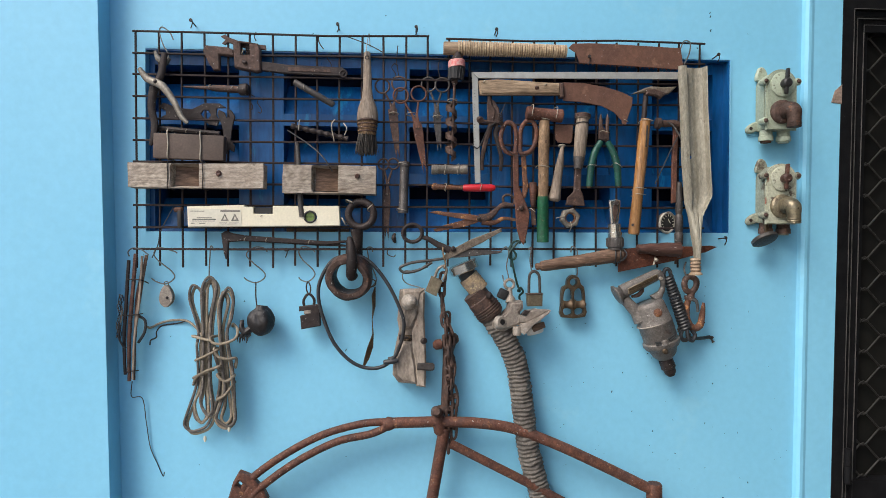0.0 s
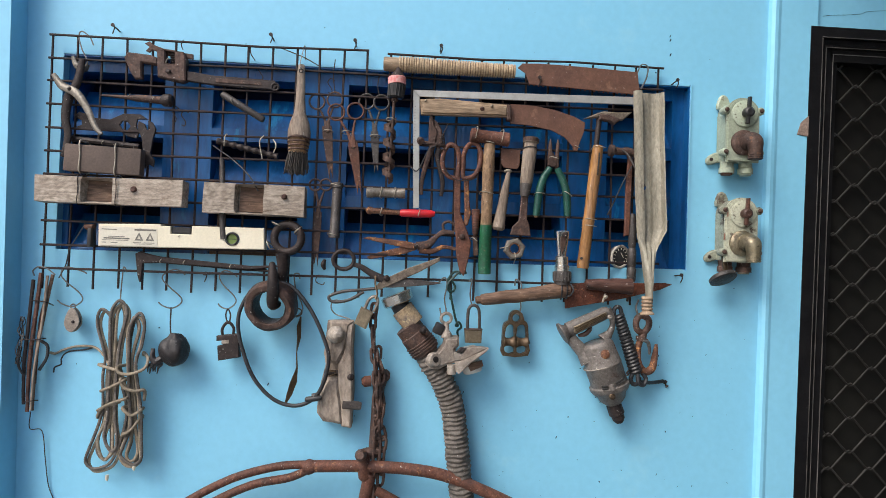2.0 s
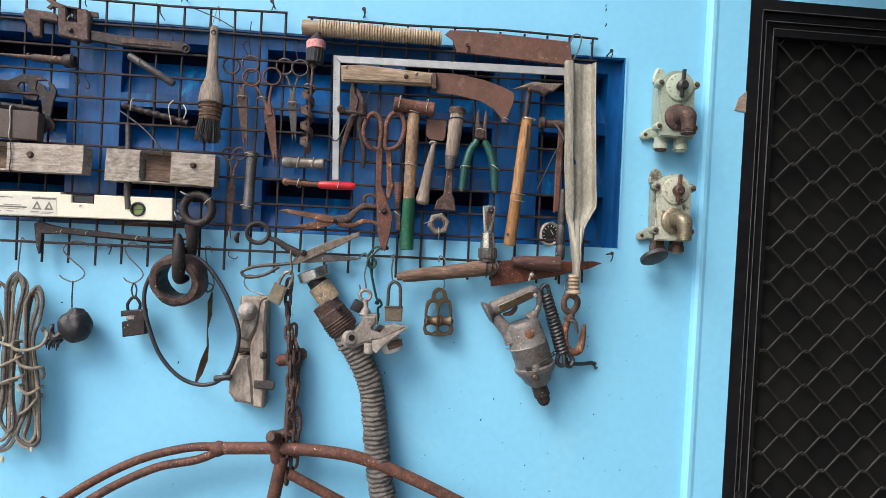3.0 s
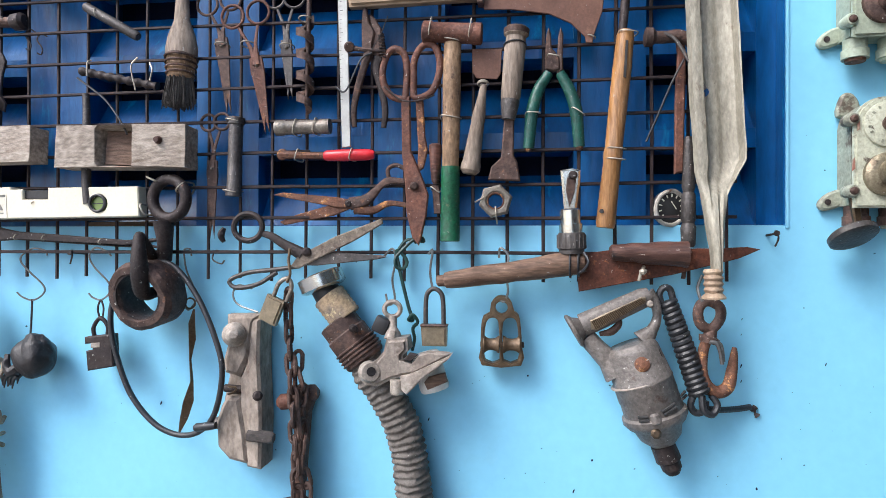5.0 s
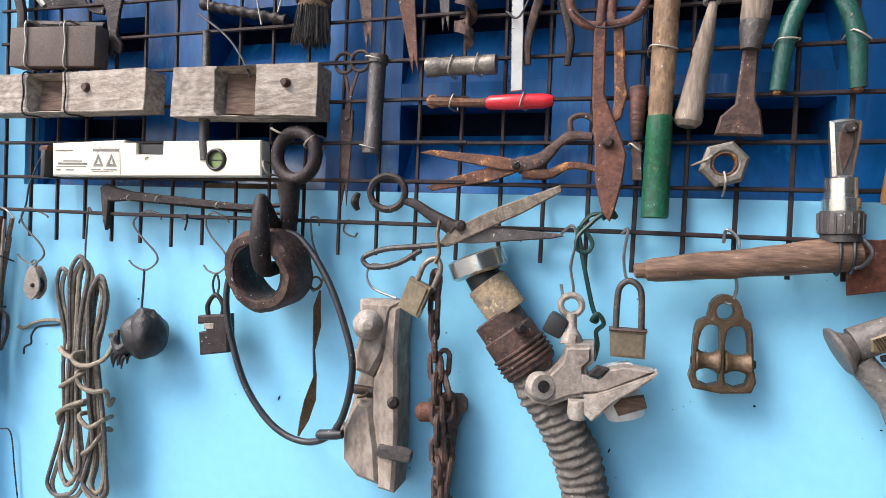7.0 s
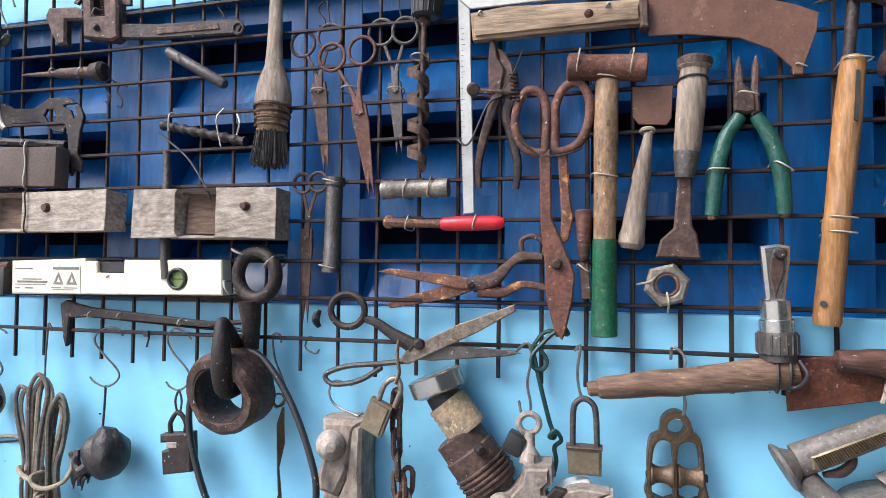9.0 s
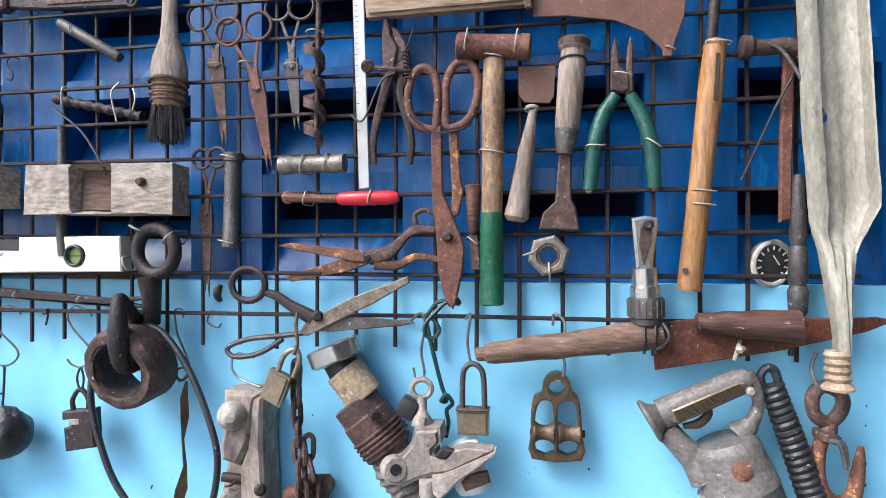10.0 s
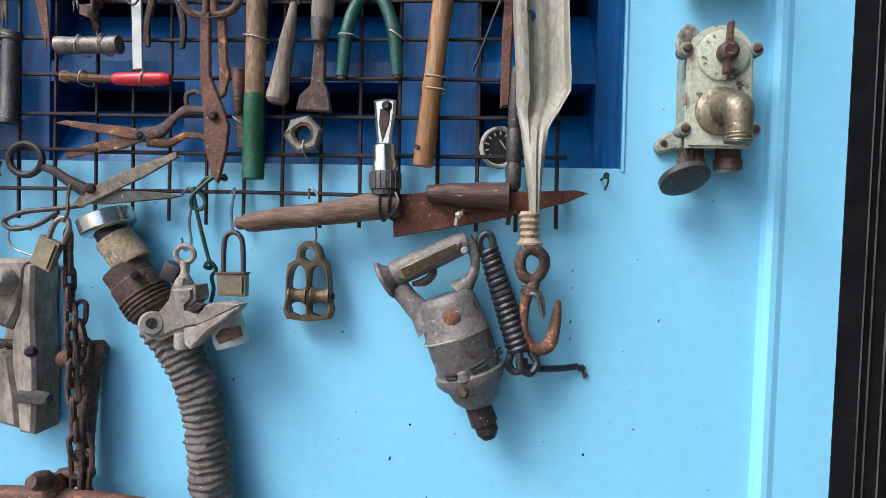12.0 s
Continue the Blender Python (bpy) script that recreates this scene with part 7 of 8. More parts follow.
# cast clamp
w = thing("cable_clamp", "grey cast aluminium cable clamp with an eye on an S hook", "clamp", (0.2239, -0.032, 1.3177))
part("eye", hoop((0.2533, -0.06, 1.399), 0.0108, 0.0036, 0, 10, 1.05), CAST, w)
part("stem", roughen(lathe((0.2536, -0.06, 1.3888), (0.2557, -0.066, 1.3579), [(0, 0.0062), (0.5, 0.0058), (0.62, 0.0085), (0.75, 0.011), (1, 0.013)], 14), 0.0004, 90), CAST, w)
part("lug", block((0.2569, -0.076, 1.365), (0.008, 0.006, 0.011), 4, 0.0012), CAST, w)
part("body", roughen(slab([(0.2496, 1.3598), (0.2795, 1.3623), (0.281, 1.3447), (0.2734, 1.3368), (0.274, 1.3078), (0.2587, 1.3035), (0.2378, 1.2929), (0.2202, 1.2942), (0.2098, 1.3039), (0.2103, 1.3157), (0.2201, 1.3231), (0.2342, 1.3288), (0.2471, 1.3433)], -0.090, 0.045, 0.005, segs=3), 0.0010, 60), CAST, w)
part("boss", roughen(lathe((0.2253, -0.085, 1.3138), (0.2311, -0.0965, 1.3152), [(0, 0.0152), (0.7, 0.0148), (1, 0.0125)], 24), 0.0004, 80), CAST, w)
part("bore", lathe((0.2291, -0.092, 1.3152), (0.2317, -0.0972, 1.3159), [(0, 0.0064), (1, 0.0064)], 18), SOOT, w)
part("arm", roughen(slab([(0.2962, 1.3183), (0.3425, 1.3414), (0.338, 1.335), (0.3203, 1.3207), (0.303, 1.3082), (0.2916, 1.2955), (0.2812, 1.286), (0.2739, 1.2921), (0.2722, 1.3108), (0.2851, 1.314)], -0.100, 0.028, 0.0025, segs=2), 0.0006, 60), CAST, w)
part("flange", roughen(slab([(0.2817, 1.3141), (0.2691, 1.3126), (0.2691, 1.3316), (0.2872, 1.3277), (0.2958, 1.339), (0.3107, 1.3429), (0.3389, 1.3413), (0.2924, 1.3162)], -0.0925, 0.024, 0.0015), 0.0005, 60), CAST, w)
part("notch", slab([(0.2748, 1.3322), (0.284, 1.342), (0.296, 1.34), (0.2868, 1.3308)], -0.0945, 0.01, 0.001), RUSTD, w, "dark stained hollow")
part("bolt", lathe((0.2658, -0.088, 1.3041), (0.2664, -0.088, 1.284), [(0, 0.0095), (0.8, 0.0102), (1, 0.0085)], 16), CAST, w)
w = thing("white_cup", "white plastic cap with a brown stained opening behind the clamp", "cap", (0.3027, -0.032, 1.3037))
part("cup", lathe((0.3006, -0.055, 1.3376), (0.3157, -0.056, 1.2838), [(0, 0.017), (0.05, 0.0195), (0.9, 0.0215), (1, 0.0195)], 28), PVC, w)
part("window", roughen(slab([(0.3024, 1.2989), (0.3094, 1.3071), (0.3317, 1.3128), (0.3354, 1.3004), (0.3076, 1.2884)], -0.0785, 0.008, 0.001), 0.0006, 80), WDRIFT, w, "brown stained patch")

# green cord and long-shackle padlock
single("green_cord", tube([(0.2917, -0.036, 1.5033), (0.2945, -0.036, 1.4969), (0.2804, -0.04, 1.4987), (0.2663, -0.044, 1.486), (0.2556, -0.048, 1.4727), (0.256, -0.048, 1.4602), (0.2664, -0.046, 1.4568), (0.2714, -0.044, 1.4671), (0.2633, -0.044, 1.4796), (0.256, -0.046, 1.4824), (0.2599, -0.046, 1.4604), (0.2668, -0.044, 1.4293), (0.2746, -0.042, 1.398), (0.2807, -0.044, 1.3825), (0.2752, -0.05, 1.3831), (0.2813, -0.05, 1.3903), (0.288, -0.046, 1.3796), (0.2803, -0.042, 1.3699), (0.2823, -0.04, 1.3542), (0.2789, -0.04, 1.3369)], 0.0026, 7), GCORD, "dark green knotted cord over the mesh", "cord")
single("green_cord", tube([(0.2532, -0.036, 1.4785), (0.266, -0.036, 1.4964), (0.2788, -0.036, 1.5001), (0.2836, -0.034, 1.4941)], 0.0024, 7), GCORD, "short dark green cord end on the mesh", "cord")
w = thing("padlock", "brown brass padlock with a long steel shackle", "padlock", (0.302, -0.032, 1.3626), group="padlocks")
part("case", slab([(0.2944, 1.3755), (0.3321, 1.3758), (0.3316, 1.347), (0.2966, 1.347)], -0.062, 0.018, 0.003, segs=2), LOCKB, w)
part("shackle", tube([(0.3007, -0.053, 1.3738), (0.3011, -0.053, 1.4108), (0.3042, -0.053, 1.4233), (0.3126, -0.053, 1.4287), (0.3219, -0.053, 1.4236), (0.3257, -0.053, 1.4113), (0.327, -0.053, 1.3744)], 0.0034, 10), IRON, w)
part("plate", slab([(0.2938, 1.3774), (0.3329, 1.3776), (0.3327, 1.3752), (0.2941, 1.3749)], -0.0625, 0.019, 0.001), RUST, w)

settle(0.014)
# double pulley
w = thing("double_pulley", "small brass double pulley with two sheaves", "pulley", (0.4073, -0.032, 1.3712), group="pulleys")
P0 = [(0.3813, 1.319), (0.3796, 1.3446), (0.3801, 1.3743), (0.3833, 1.3901), (0.3922, 1.3951), (0.3943, 1.4084), (0.4007, 1.4169), (0.4088, 1.4198), (0.4176, 1.4173), (0.4238, 1.409), (0.4274, 1.3969), (0.4335, 1.3922), (0.4366, 1.3756), (0.4384, 1.346), (0.4374, 1.32)]
part("frame", slab(ringed(P0, 2), -0.034, 0.019, 0.0022, holes=[circle((0.4093, 1.4022), 0.0088, 18),
     ringed([(0.3861, 1.3264), (0.3845, 1.3447), (0.3854, 1.3717), (0.39, 1.3848), (0.3976, 1.3877), (0.4037, 1.384), (0.4057, 1.3722), (0.4063, 1.3264)], 2),
     ringed([(0.4123, 1.3266), (0.4106, 1.3723), (0.4141, 1.3848), (0.4222, 1.3882), (0.4294, 1.3846), (0.4324, 1.3728), (0.4336, 1.3459), (0.4324, 1.3271)], 2)], segs=2), BRASS, w)
for a, b in (((0.3829, -0.0245, 1.3485), (0.4064, -0.0245, 1.3485)), ((0.4113, -0.0245, 1.3486), (0.4358, -0.0245, 1.3487))):
    part("sheave", lathe(a, b, [(0, 0.0125), (0.08, 0.0125), (0.22, 0.0098), (0.4, 0.0085), (0.6, 0.0085), (0.78, 0.0098), (0.92, 0.0125), (1, 0.0125)], 24), BRASSW, w, "worn grooved brass sheave")
part("axle", lathe((0.3785, -0.0245, 1.3478), (0.4417, -0.0245, 1.3486), [(0, 0.003), (0.01, 0.0045), (0.99, 0.0045), (1, 0.003)], 12), RUSTD, w)

settle(0)
# electric drill
w = thing("electric_drill", "old grey cast-metal electric drill hung by its loop handle", "drill", (0.6102, -0.032, 1.3338))
A0, A1 = V((0.5891, -0.058, 1.3432)), V((0.6295, -0.055, 1.2274))
part("motor_case", lathe((0.5843, -0.058, 1.3566), (0.6192, -0.058, 1.2601), [(0, 0.029), (0.04, 0.034), (0.1, 0.0365), (0.5, 0.0405), (0.51, 0.0412), (0.53, 0.0412), (0.54, 0.0405), (0.72, 0.0405), (0.73, 0.0397), (0.96, 0.0405), (1, 0.038)], 32, 0.9), DRILLG, w)
part("gear_case", lathe((0.6164, -0.058, 1.2668), (0.6304, -0.055, 1.2198), [(0, 0.0405), (0.06, 0.0440), (0.20, 0.0440), (0.36, 0.0390), (0.46, 0.0330), (0.75, 0.0280), (1, 0.016)], 28, 0.9), DRILLG, w)
part("chuck", lathe((0.6289, -0.055, 1.2209), (0.6423, -0.055, 1.1872), [(0, 0.013), (0.05, 0.0165), (0.65, 0.0172), (0.7, 0.0145), (1, 0.0135)], 22), RUSTD, w, "dark rusty chuck")
part("chuck_nose", lathe((0.6407, -0.055, 1.191), (0.6447, -0.055, 1.1798), [(0, 0.0125), (0.6, 0.0115), (1, 0.008)], 18), RUSTD, w)
part("handle", lathe((0.5209, -0.058, 1.3802), (0.6114, -0.058, 1.4238), [(0, 0.0165), (0.1, 0.0165), (0.9, 0.014), (1, 0.011)], 20, 0.9), DRILLG, w)
part("handle_plate", slab([(0.5300, 1.3890), (0.5985, 1.4222), (0.6035, 1.4215), (0.6030, 1.4140), (0.5385, 1.3755), (0.5315, 1.3765)], -0.0740, 0.006, 0.0015), LOCKB, w, "chequered grip plate")
part("end_flange", lathe((0.5228, -0.058, 1.3802), (0.5075, -0.058, 1.3713), [(0, 0.012), (0.5, 0.018), (0.7, 0.024), (0.9, 0.025), (1, 0.022)], 24, 0.9), DRILLG, w)
part("neck", tube([(0.527, -0.058, 1.3648), (0.5389, -0.058, 1.3516), (0.5555, -0.058, 1.3347), (0.5704, -0.058, 1.3197)], [0.013, 0.013, 0.015, 0.024], 16, flat=0.8), DRILLG, w)
part("loop", tube([(0.6089, -0.056, 1.4265), (0.6187, -0.056, 1.4132), (0.6217, -0.056, 1.3939), (0.6155, -0.056, 1.3765), (0.6023, -0.056, 1.3607)], [0.010, 0.0068, 0.006, 0.008, 0.016], 14, flat=0.9), DRILLG, w)
part("trigger", tube([(0.5444, -0.06, 1.3692), (0.5597, -0.06, 1.3726), (0.5692, -0.06, 1.3813), (0.5721, -0.06, 1.389)], [0.003, 0.0055, 0.005, 0.003], 8), RUST, w)
part("rust_cap", lathe((0.595, -0.088, 1.334), (0.5947, -0.094, 1.3346), [(0, 0.010), (0.7, 0.010), (1, 0.007)], 20), RUSTO, w, "orange rusty screw cap")
part("rust_cap", lathe((0.616, -0.066, 1.3444), (0.6242, -0.068, 1.3478), [(0, 0.0125), (0.6, 0.0122), (0.75, 0.0095), (1, 0.0090)], 20), RUSTD, w, "dark rusty screw cap")
for a, b in (((0.6189, -0.0945, 1.2734), (0.6363, -0.0905, 1.2841)), ((0.6218, -0.0945, 1.2697), (0.6387, -0.0905, 1.2798)), ((0.5894, -0.0915, 1.2646), (0.6014, -0.0938, 1.2661)), ((0.5907, -0.0915, 1.2598), (0.6032, -0.0938, 1.2618)), ((0.647, -0.082, 1.2931), (0.6541, -0.072, 1.2962)), ((0.6482, -0.082, 1.2882), (0.6559, -0.072, 1.2909))):
    part("vent_slot", tube([a, b], 0.0021, 6), INK, w)
part("boss", lathe((0.6095, -0.0915, 1.2707), (0.6142, -0.0935, 1.257), [(0, 0.004), (0.2, 0.0070), (0.9, 0.0074), (1, 0.004)], 14), DRILLG, w)
for i in range(30):
    u = i / 29
    part("grip_ridge", tube([V((0.5320, -0.0744, 1.3885)).lerp(V((0.5960, -0.0744, 1.4200)), u), V((0.5385, -0.0744, 1.3775)).lerp(V((0.6025, -0.0744, 1.4150)), u)], 0.0009, 4, 2), BRASS, w)
part("screw", lathe((0.6125, -0.09, 1.2438), (0.6119, -0.0975, 1.2456), [(0, 0.007), (0.7, 0.007), (1, 0.004)], 8), BRASS, w)
part("screw", lathe((0.6092, -0.07, 1.4127), (0.6086, -0.078, 1.4125), [(0, 0.005), (0.7, 0.005), (1, 0.003)], 8), CAST, w)
part("seam", lathe((0.5985, -0.058, 1.308), (0.5994, -0.058, 1.3055), [(0, 0.0402), (0.5, 0.0411), (1, 0.0402)], 32, 0.9), CAST, w)
part("hanging_string", tube([(0.5969, -0.06, 1.4431), (0.5993, -0.062, 1.4544), (0.6054, -0.05, 1.4622)], 0.0024, 7), CREAMW, w)
part("string_knot", lathe((0.5965, -0.066, 1.4548), (0.6056, -0.066, 1.4568), [(0, 0.003), (0.5, 0.005), (1, 0.002)], 8), CREAMW, w)

# black coiled flex
w = thing("coiled_flex", "black rubber drill flex wound into a tight coil", "cable", (0.6573, -0.032, 1.3469))
c0, c1 = V((0.6377, -0.05, 1.4137)), V((0.6798, -0.055, 1.2881))
dd = (c1 - c0).normalized()
s1_ = dd.cross(V((0, 1, 0))).normalized()
s2_ = dd.cross(s1_)
TURNS = 17
pts = [c0.lerp(c1, i / (TURNS * 12)) + (s1_ * math.cos(2 * math.pi * i / 12) + s2_ * math.sin(2 * math.pi * i / 12) * 0.8) * (0.0088 + 0.0032 * i / (TURNS * 12)) for i in range(TURNS * 12 + 1)]
part("coil", sweep(pts, 0.0046, 8), RUBBER, w)
part("core", sweep([c0.lerp(c1, -0.02), c1], 0.007, 10), RUBBER, w)
part("top_loop", tube([(0.6301, -0.05, 1.4077), (0.626, -0.05, 1.4232), (0.6312, -0.05, 1.433), (0.6401, -0.05, 1.4312), (0.6442, -0.05, 1.4177)], 0.0048, 8), RUBBER, w)
part("end_loop", tube([(0.6698, -0.058, 1.2902), (0.6655, -0.058, 1.2749), (0.6721, -0.058, 1.2648), (0.6833, -0.058, 1.2679), (0.685, -0.058, 1.2812)], 0.0048, 8), RUBBER, w)
part("end_loop", tube([(0.6782, -0.064, 1.2895), (0.68, -0.066, 1.2712), (0.692, -0.062, 1.264), (0.7001, -0.058, 1.276), (0.6928, -0.056, 1.2887)], 0.0048, 8), RUBBER, w)
part("tail", tube([(0.6857, -0.055, 1.27), (0.7066, -0.045, 1.2665), (0.7331, -0.03, 1.2645), (0.7559, -0.02, 1.2657)], 0.0044, 8), RUBBER, w)
part("bare_end", tube([(0.7551, -0.02, 1.2657), (0.7619, -0.018, 1.2639), (0.7641, -0.016, 1.2564), (0.7673, -0.016, 1.2525)], [0.002, 0.0025, 0.0015, 0.0045], 7), RUSTD, w)
part("bare_end", tube([(0.7551, -0.02, 1.2649), (0.7596, -0.018, 1.2606), (0.7648, -0.016, 1.2652)], [0.002, 0.002, 0.004], 7), RUSTD, w)

# swivel hook
w = thing("swivel_hook", "rusty iron swivel hook with a wire safety catch", "hook", (0.6961, -0.032, 1.3756))
part("eye", tube([(0.6921, -0.05, 1.4155), (0.7056, -0.05, 1.4073), (0.7058, -0.05, 1.3918), (0.6946, -0.05, 1.3781), (0.6811, -0.05, 1.3836), (0.6771, -0.05, 1.3989), (0.6815, -0.05, 1.4114)], 0.0072, 10, 6, True), RUST, w)
part("shank", lathe((0.6957, -0.05, 1.3781), (0.6899, -0.05, 1.3587), [(0, 0.007), (0.5, 0.009), (0.6, 0.014), (1, 0.012)], 14), RUST, w)
part("bend", tube([(0.689, -0.05, 1.3644), (0.6836, -0.05, 1.345), (0.6812, -0.055, 1.3186), (0.689, -0.055, 1.2998), (0.7029, -0.052, 1.2921), (0.7165, -0.05, 1.2999), (0.7223, -0.048, 1.3228), (0.7248, -0.048, 1.3421), (0.7254, -0.048, 1.3529)], [0.007, 0.007, 0.0075, 0.008, 0.0085, 0.0085, 0.0072, 0.005, 0.003], 12), RUSTO, w)
part("catch", tube([(0.6887, -0.062, 1.362), (0.6979, -0.063, 1.3597), (0.7028, -0.062, 1.3465), (0.7056, -0.06, 1.332)], 0.0028, 8), WIRE, w, "bright wire catch")
part("catch", tube([(0.6932, -0.058, 1.365), (0.7042, -0.06, 1.3577), (0.7078, -0.06, 1.3351)], 0.002, 8), WIRE, w, "bright wire catch")
part("hanger", tube([(0.6856, -0.04, 1.4501), (0.6781, -0.046, 1.4352), (0.6783, -0.052, 1.4231), (0.6817, -0.055, 1.4151)], 0.0022, 8), WIRE, w)

settle(0.014)

# ---- red iron frame below ----
w = thing("iron_pipe_stand", "red rusty curved iron pipe stand leaning at the wall", "stand", (0.0963, -0.032, 1.0535))
IR = 0.0145
part("left_arc", tube([(-0.3629, -0.05, 0.9115), (-0.3438, -0.05, 0.9524), (-0.2738, -0.05, 1.0051), (-0.1843, -0.05, 1.0524), (-0.0942, -0.05, 1.0778), (-0.0293, -0.05, 1.083)], 0.0088, 12), RUSTR, w)
part("left_arc", tube([(-0.3491, -0.055, 0.9029), (-0.3174, -0.055, 0.9382), (-0.2348, -0.055, 0.9968), (-0.1453, -0.055, 1.0401), (-0.0681, -0.055, 1.0566), (-0.0266, -0.055, 1.074)], 0.0088, 12), RUSTR, w)
part("top_bar", tube([(-0.0293, -0.052, 1.0797), (0.0359, -0.052, 1.081), (0.0949, -0.052, 1.081), (0.1808, -0.052, 1.0766), (0.2607, -0.052, 1.063), (0.3548, -0.052, 1.0276), (0.4636, -0.052, 0.9767), (0.5944, -0.052, 0.9111)], 0.0125, 14), RUSTR, w)
part("joint", lathe((-0.0397, -0.052, 1.0773), (-0.0163, -0.052, 1.0794), [(0, 0.012), (0.5, 0.0165), (1, 0.013)], 14), RUSTR, w)
part("end_cap", lathe((0.5999, -0.052, 0.9272), (0.5989, -0.052, 0.8526), [(0, 0.015), (0.05, 0.018), (0.8, 0.0185), (1, 0.016)], 16), RUSTR, w)
part("brace", tube([(0.1147, -0.052, 1.0305), (0.1941, -0.052, 0.9888), (0.2743, -0.052, 0.9468), (0.3823, -0.052, 0.8876)], 0.0105, 12), RUSTR, w)
mast = [V((0.1015, -0.052, 1.0664)), V((0.0725, -0.052, 0.8994))]
foot = mast[0] + (mast[1] - mast[0]) * (mast[0].z / (mast[0].z - mast[1].z))
part("mast", tube([mast[0], mast[1], foot], 0.0135, 14), RUSTR, w)
part("collar", lathe((0.0831, -0.052, 1.1103), (0.0936, -0.052, 1.0534), [(0, 0.010), (0.1, 0.014), (0.9, 0.0155), (1, 0.012)], 14), RUSTR, w)
part("bolt", lathe((0.0826, -0.06, 1.1073), (0.0811, -0.085, 1.1145), [(0, 0.012), (0.5, 0.013), (1, 0.008)], 10), RUST, w)
lf = V((-0.3604, -0.05, 0.9114))
part("foot_plate", slab([(-0.3906, 0.9097), (-0.3778, 0.9534), (-0.3651, 0.9763), (-0.3437, 0.968), (-0.3122, 0.9386), (-0.2996, 0.9122), (-0.3378, 0.8874)], -0.062, 0.024, 0.004, holes=[[(-0.3703, 0.9454), (-0.3627, 0.9555), (-0.3451, 0.9421), (-0.3527, 0.9319)]]), RUSTR, w)

# ---- two cast boxes with elbows and rotary switches, screwed to the wall ----


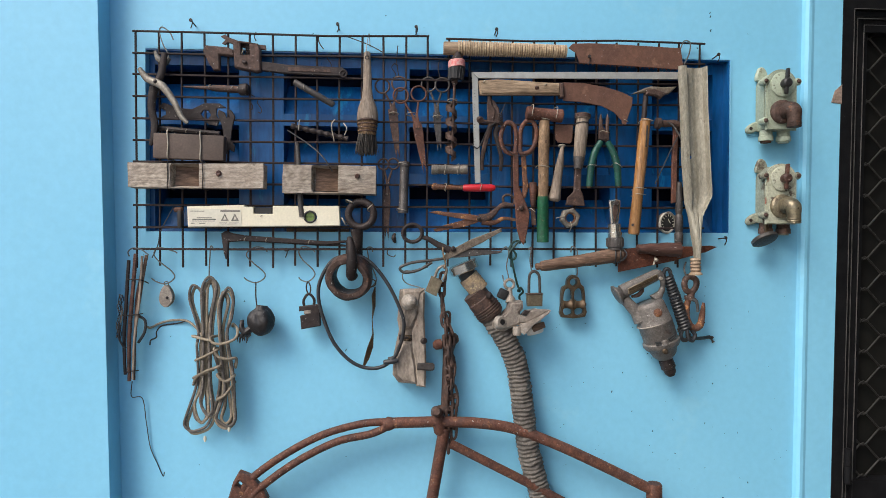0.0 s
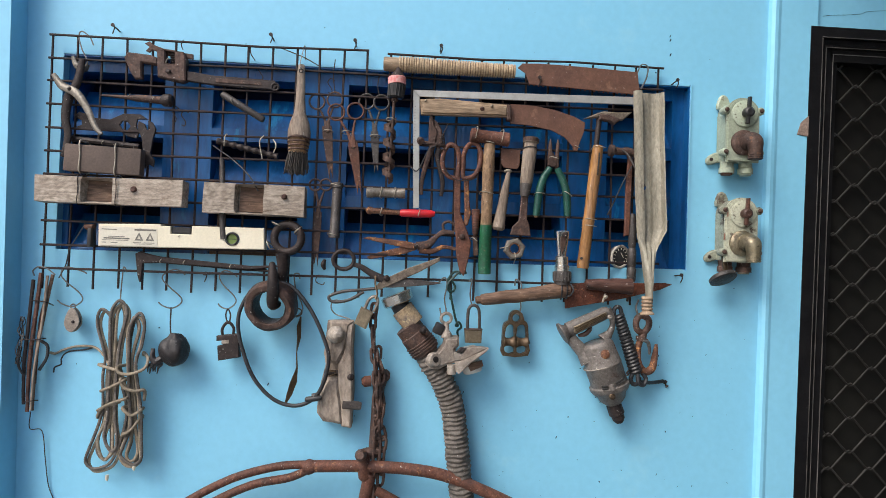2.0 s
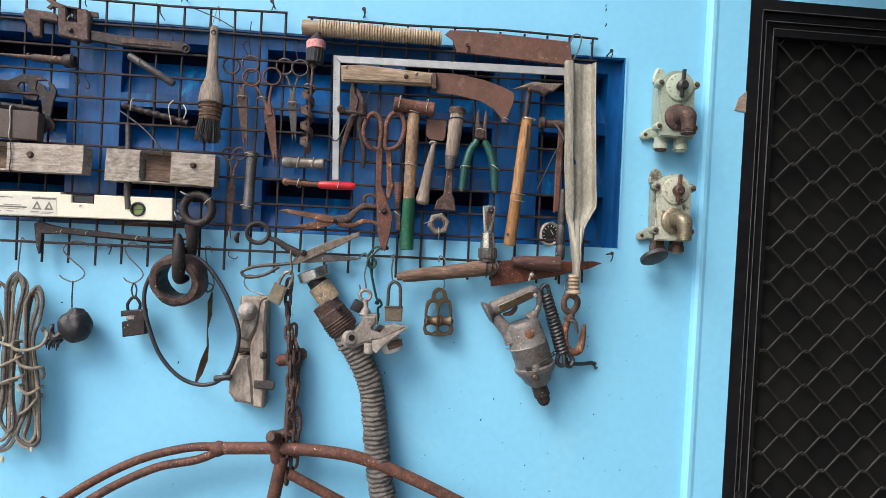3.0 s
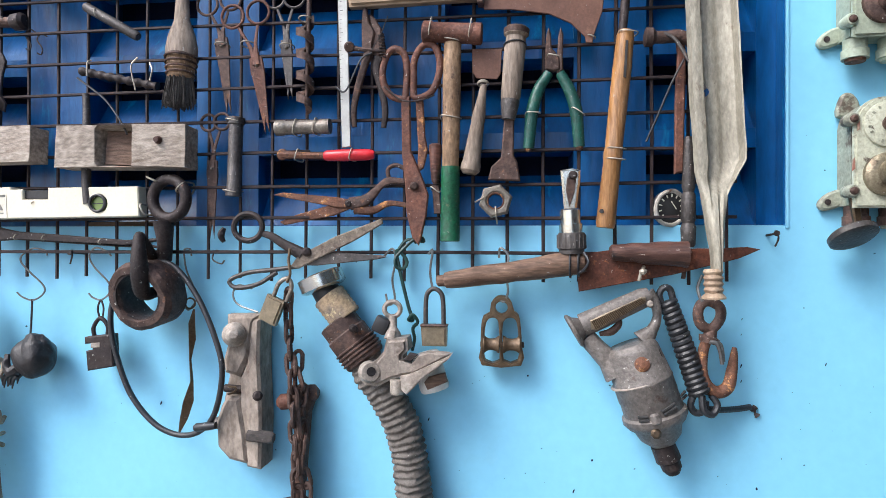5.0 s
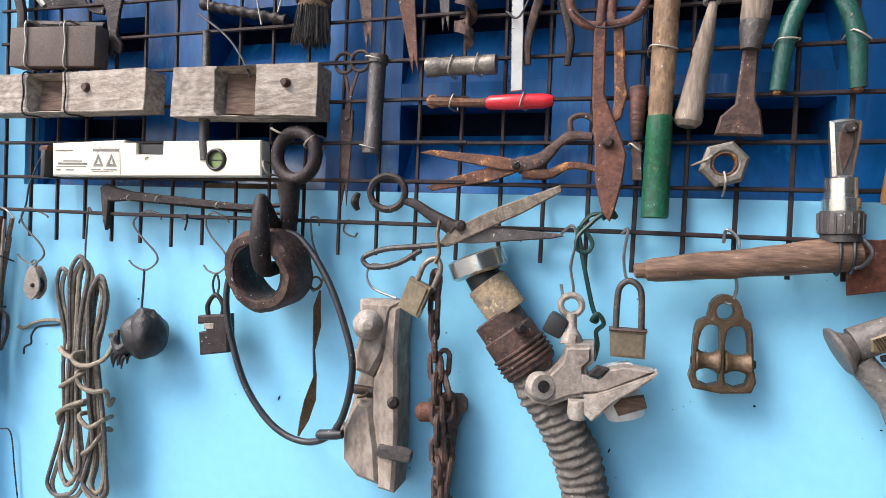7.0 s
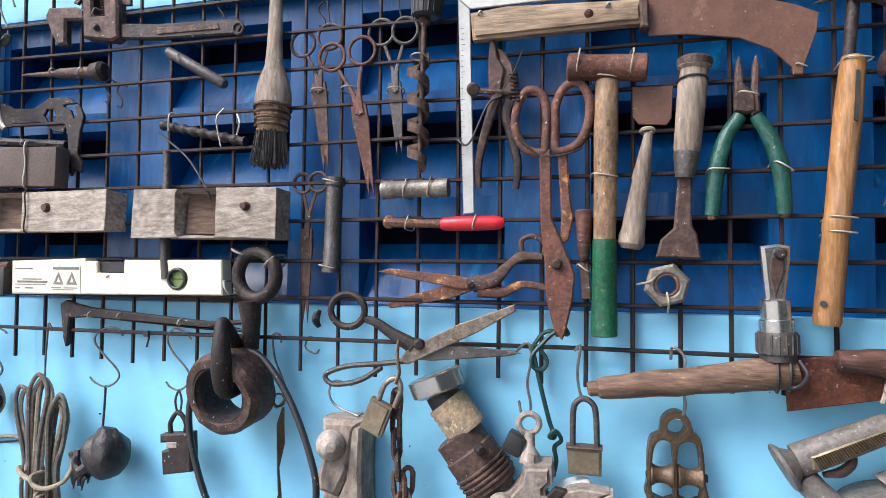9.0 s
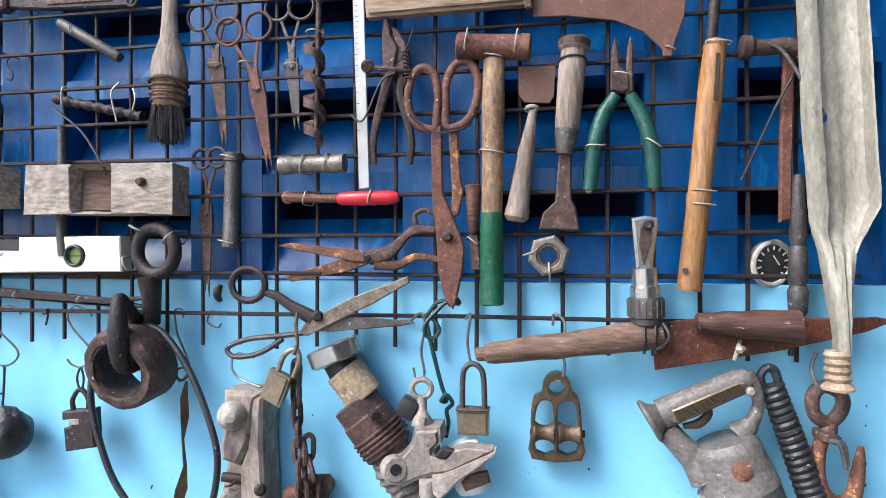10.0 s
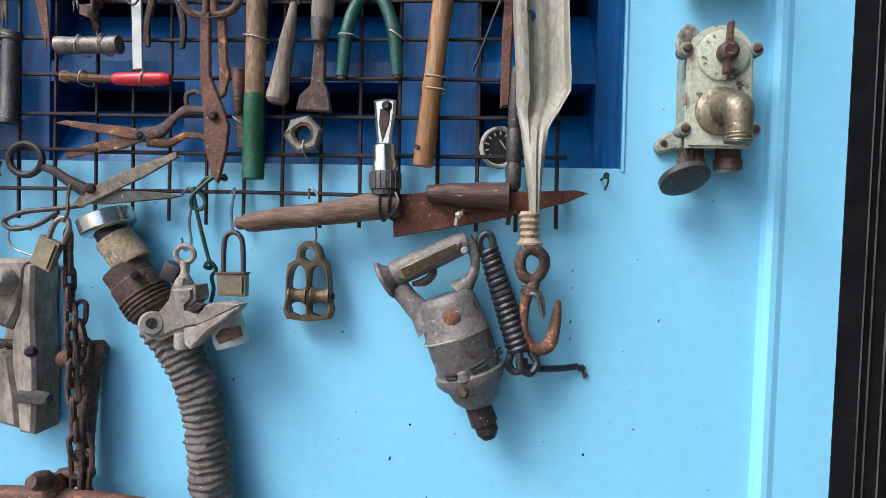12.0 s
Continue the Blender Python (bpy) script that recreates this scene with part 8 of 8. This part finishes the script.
def switch_box(name, label, c, paint, elbow, knob, flap, marks):
    """A cast terminal box: back shell, lid, knob, downward elbow, lugs, stubs."""
    b = thing(name, label, "switch box", (c[0], 0, c[1]), group="wall boxes")
    x, z = c
    W, H, D = 0.038, 0.069, 0.052

    def lid_out(s):
        o = [(x - W * s, z - H * s), (x + W * s, z - H * s), (x + W * s, z + 0.04)]
        o += [(x + W * s * math.cos(a), z + 0.04 + W * 0.95 * s * math.sin(a)) for a in [math.pi * k / 14 for k in range(1, 14)]]
        return o + [(x - W * s, z + 0.04)]
    part("shell", slab(lid_out(0.93), -D + 0.008, D - 0.009, 0.004, segs=2), paint, b)
    enamel = CHIPPED if flap else PALEG
    part("lid", slab(lid_out(1.0), -D - 0.002, 0.010, 0.003, segs=2), enamel, b)
    for sx_, sz_ in ((-1, 1), (1, 1), (-1, -1), (1, -1)):
        lx, lz = x + sx_ * (W + 0.002), z + 0.047 * sz_
        part("lug", join(lathe((lx, -D + 0.016, lz), (lx, -D - 0.004, lz), [(0, 0.008), (0.8, 0.009), (1, 0.007)], 14), block((lx - sx_ * 0.006, -D + 0.006, lz), (0.014, 0.014, 0.013), 0, 0.003)), paint, b)
        part("screw", lathe((lx, -D - 0.003, lz), (lx, -D - 0.008, lz), [(0, 0.0055), (0.6, 0.005), (1, 0.003)], 10), RUST, b)
    part("foot", slab([(x - W - 0.024, z - 0.060), (x - W - 0.016, z - 0.070), (x - W + 0.01, z - 0.060), (x - W + 0.01, z - 0.040), (x - W - 0.012, z - 0.046)], -0.012, 0.011, 0.003, round_=3), paint, b)
    part("foot_hole", lathe((x - W - 0.013, -0.012, z - 0.058), (x - W - 0.013, -0.0135, z - 0.058), [(0, 0.004), (1, 0.004)], 12), RUSTD, b)
    part("ear", slab([(x - 0.038, z + 0.06), (x - 0.032, z + 0.088), (x - 0.020, z + 0.092), (x - 0.010, z + 0.08), (x - 0.010, z + 0.06)], -0.012, 0.011, 0.003, round_=3), paint, b)
    kx, kz = x + 0.001, z + 0.039
    dial = part("dial", lathe((kx, -D, kz), (kx, -D - 0.007, kz), [(0, 0.030), (0.8, 0.0295), (1, 0.027)], 28), enamel, b)
    kn = part("knob", lathe((kx, -D - 0.006, kz), (kx, -D - 0.027, kz), [(0, 0.009), (0.4, 0.0118), (0.85, 0.0110), (1, 0.007)], 18), knob, b, "dark rotary knob")
    part("pointer", block((kx, -D - 0.019, kz + 0.004), (0.0062, 0.010, 0.060), 4, 0.002), knob, kn)
    for k in (0, 1, 3, 4, 6, 8):
        a = radians(120 + k * 22 + 5 * math.sin(k * 3))
        part("legend_bar", block((kx + 0.024 * math.cos(a), -D - 0.0072, kz + 0.024 * math.sin(a)), (0.004, 0.0008, 0.0025), -math.degrees(a), 0), OLIVE, dial)
    for mx, mz in marks:
        part("red_mark", slab([(x + mx - 0.0015, z + mz - 0.009), (x + mx + 0.002, z + mz - 0.006), (x + mx + 0.0015, z + mz + 0.009), (x + mx - 0.001, z + mz + 0.006)], -D - 0.0028, 0.001, 0), REDMARK, b, "faded red mark", smooth=False)
    ex, ez = x + 0.003, z - 0.026
    part("flange", lathe((ex - 0.004, -D, ez), (ex - 0.004, -D - 0.013, ez), [(0, 0.028), (0.6, 0.028), (0.8, 0.025), (1, 0.021)], 28), elbow, b)
    part("elbow", tube([(ex - 0.002, -D - 0.008, ez), (ex + 0.002, -D - 0.020, ez + 0.002), (ex + 0.005, -D - 0.031, ez - 0.004), (ex + 0.006, -D - 0.034, ez - 0.020), (ex + 0.006, -D - 0.034, ez - 0.042)], [0.0185, 0.0190, 0.0182, 0.0148, 0.0142], 20), elbow, b, "ribbed brass elbow")
    for k in range(3):
        part("rib", hoop((ex + 0.006, -D - 0.034, ez - 0.032 - 0.004 * k), 0.0143, 0.0013, 90), elbow, b)
    for k, sx_ in enumerate((-0.022, 0.022)):
        part("gland", lathe((x + sx_, -0.026, z - H + 0.004), (x + sx_, -0.026, z - H - 0.022), [(0, 0.0145), (0.5, 0.0145), (0.55, 0.0165), (1, 0.0165)], 18), paint if not flap else RUST, b)
        part("plug", lathe((x + sx_, -0.026, z - H - 0.021), (x + sx_, -0.026, z - H - 0.026), [(0, 0.013), (1, 0.012)], 18), RUSTO if k == 0 else paint, b)
    if flap:
        part("flap_arm", slab([(x - W - 0.002, z - 0.05), (x - W + 0.010, z - 0.05), (x - W + 0.016, z - 0.098), (x - W + 0.006, z - 0.098)], -0.046, 0.008, 0.002), BRASS, b)
        bm = lathe((x - 0.036, -0.040, z - 0.100), (x - 0.034, -0.046, z - 0.110), [(0, 0.027), (0.2, 0.030), (0.8, 0.030), (1, 0.026)], 28)
        part("flap_lid", bm, IRON, b, "round hinged flap lid")
    return b


switch_box("switch_box", "pale green enamelled cast switch box with a brown elbow", (0.904, 1.834), PALEG, RUST, BLACK, False, [])
switch_box("switch_box", "flaking green cast switch box with brass elbow and flap lid", (0.9055, 1.610), OLIVE, ELB, WDARK, True, [(-0.034, 0.040), (-0.040, -0.012)])
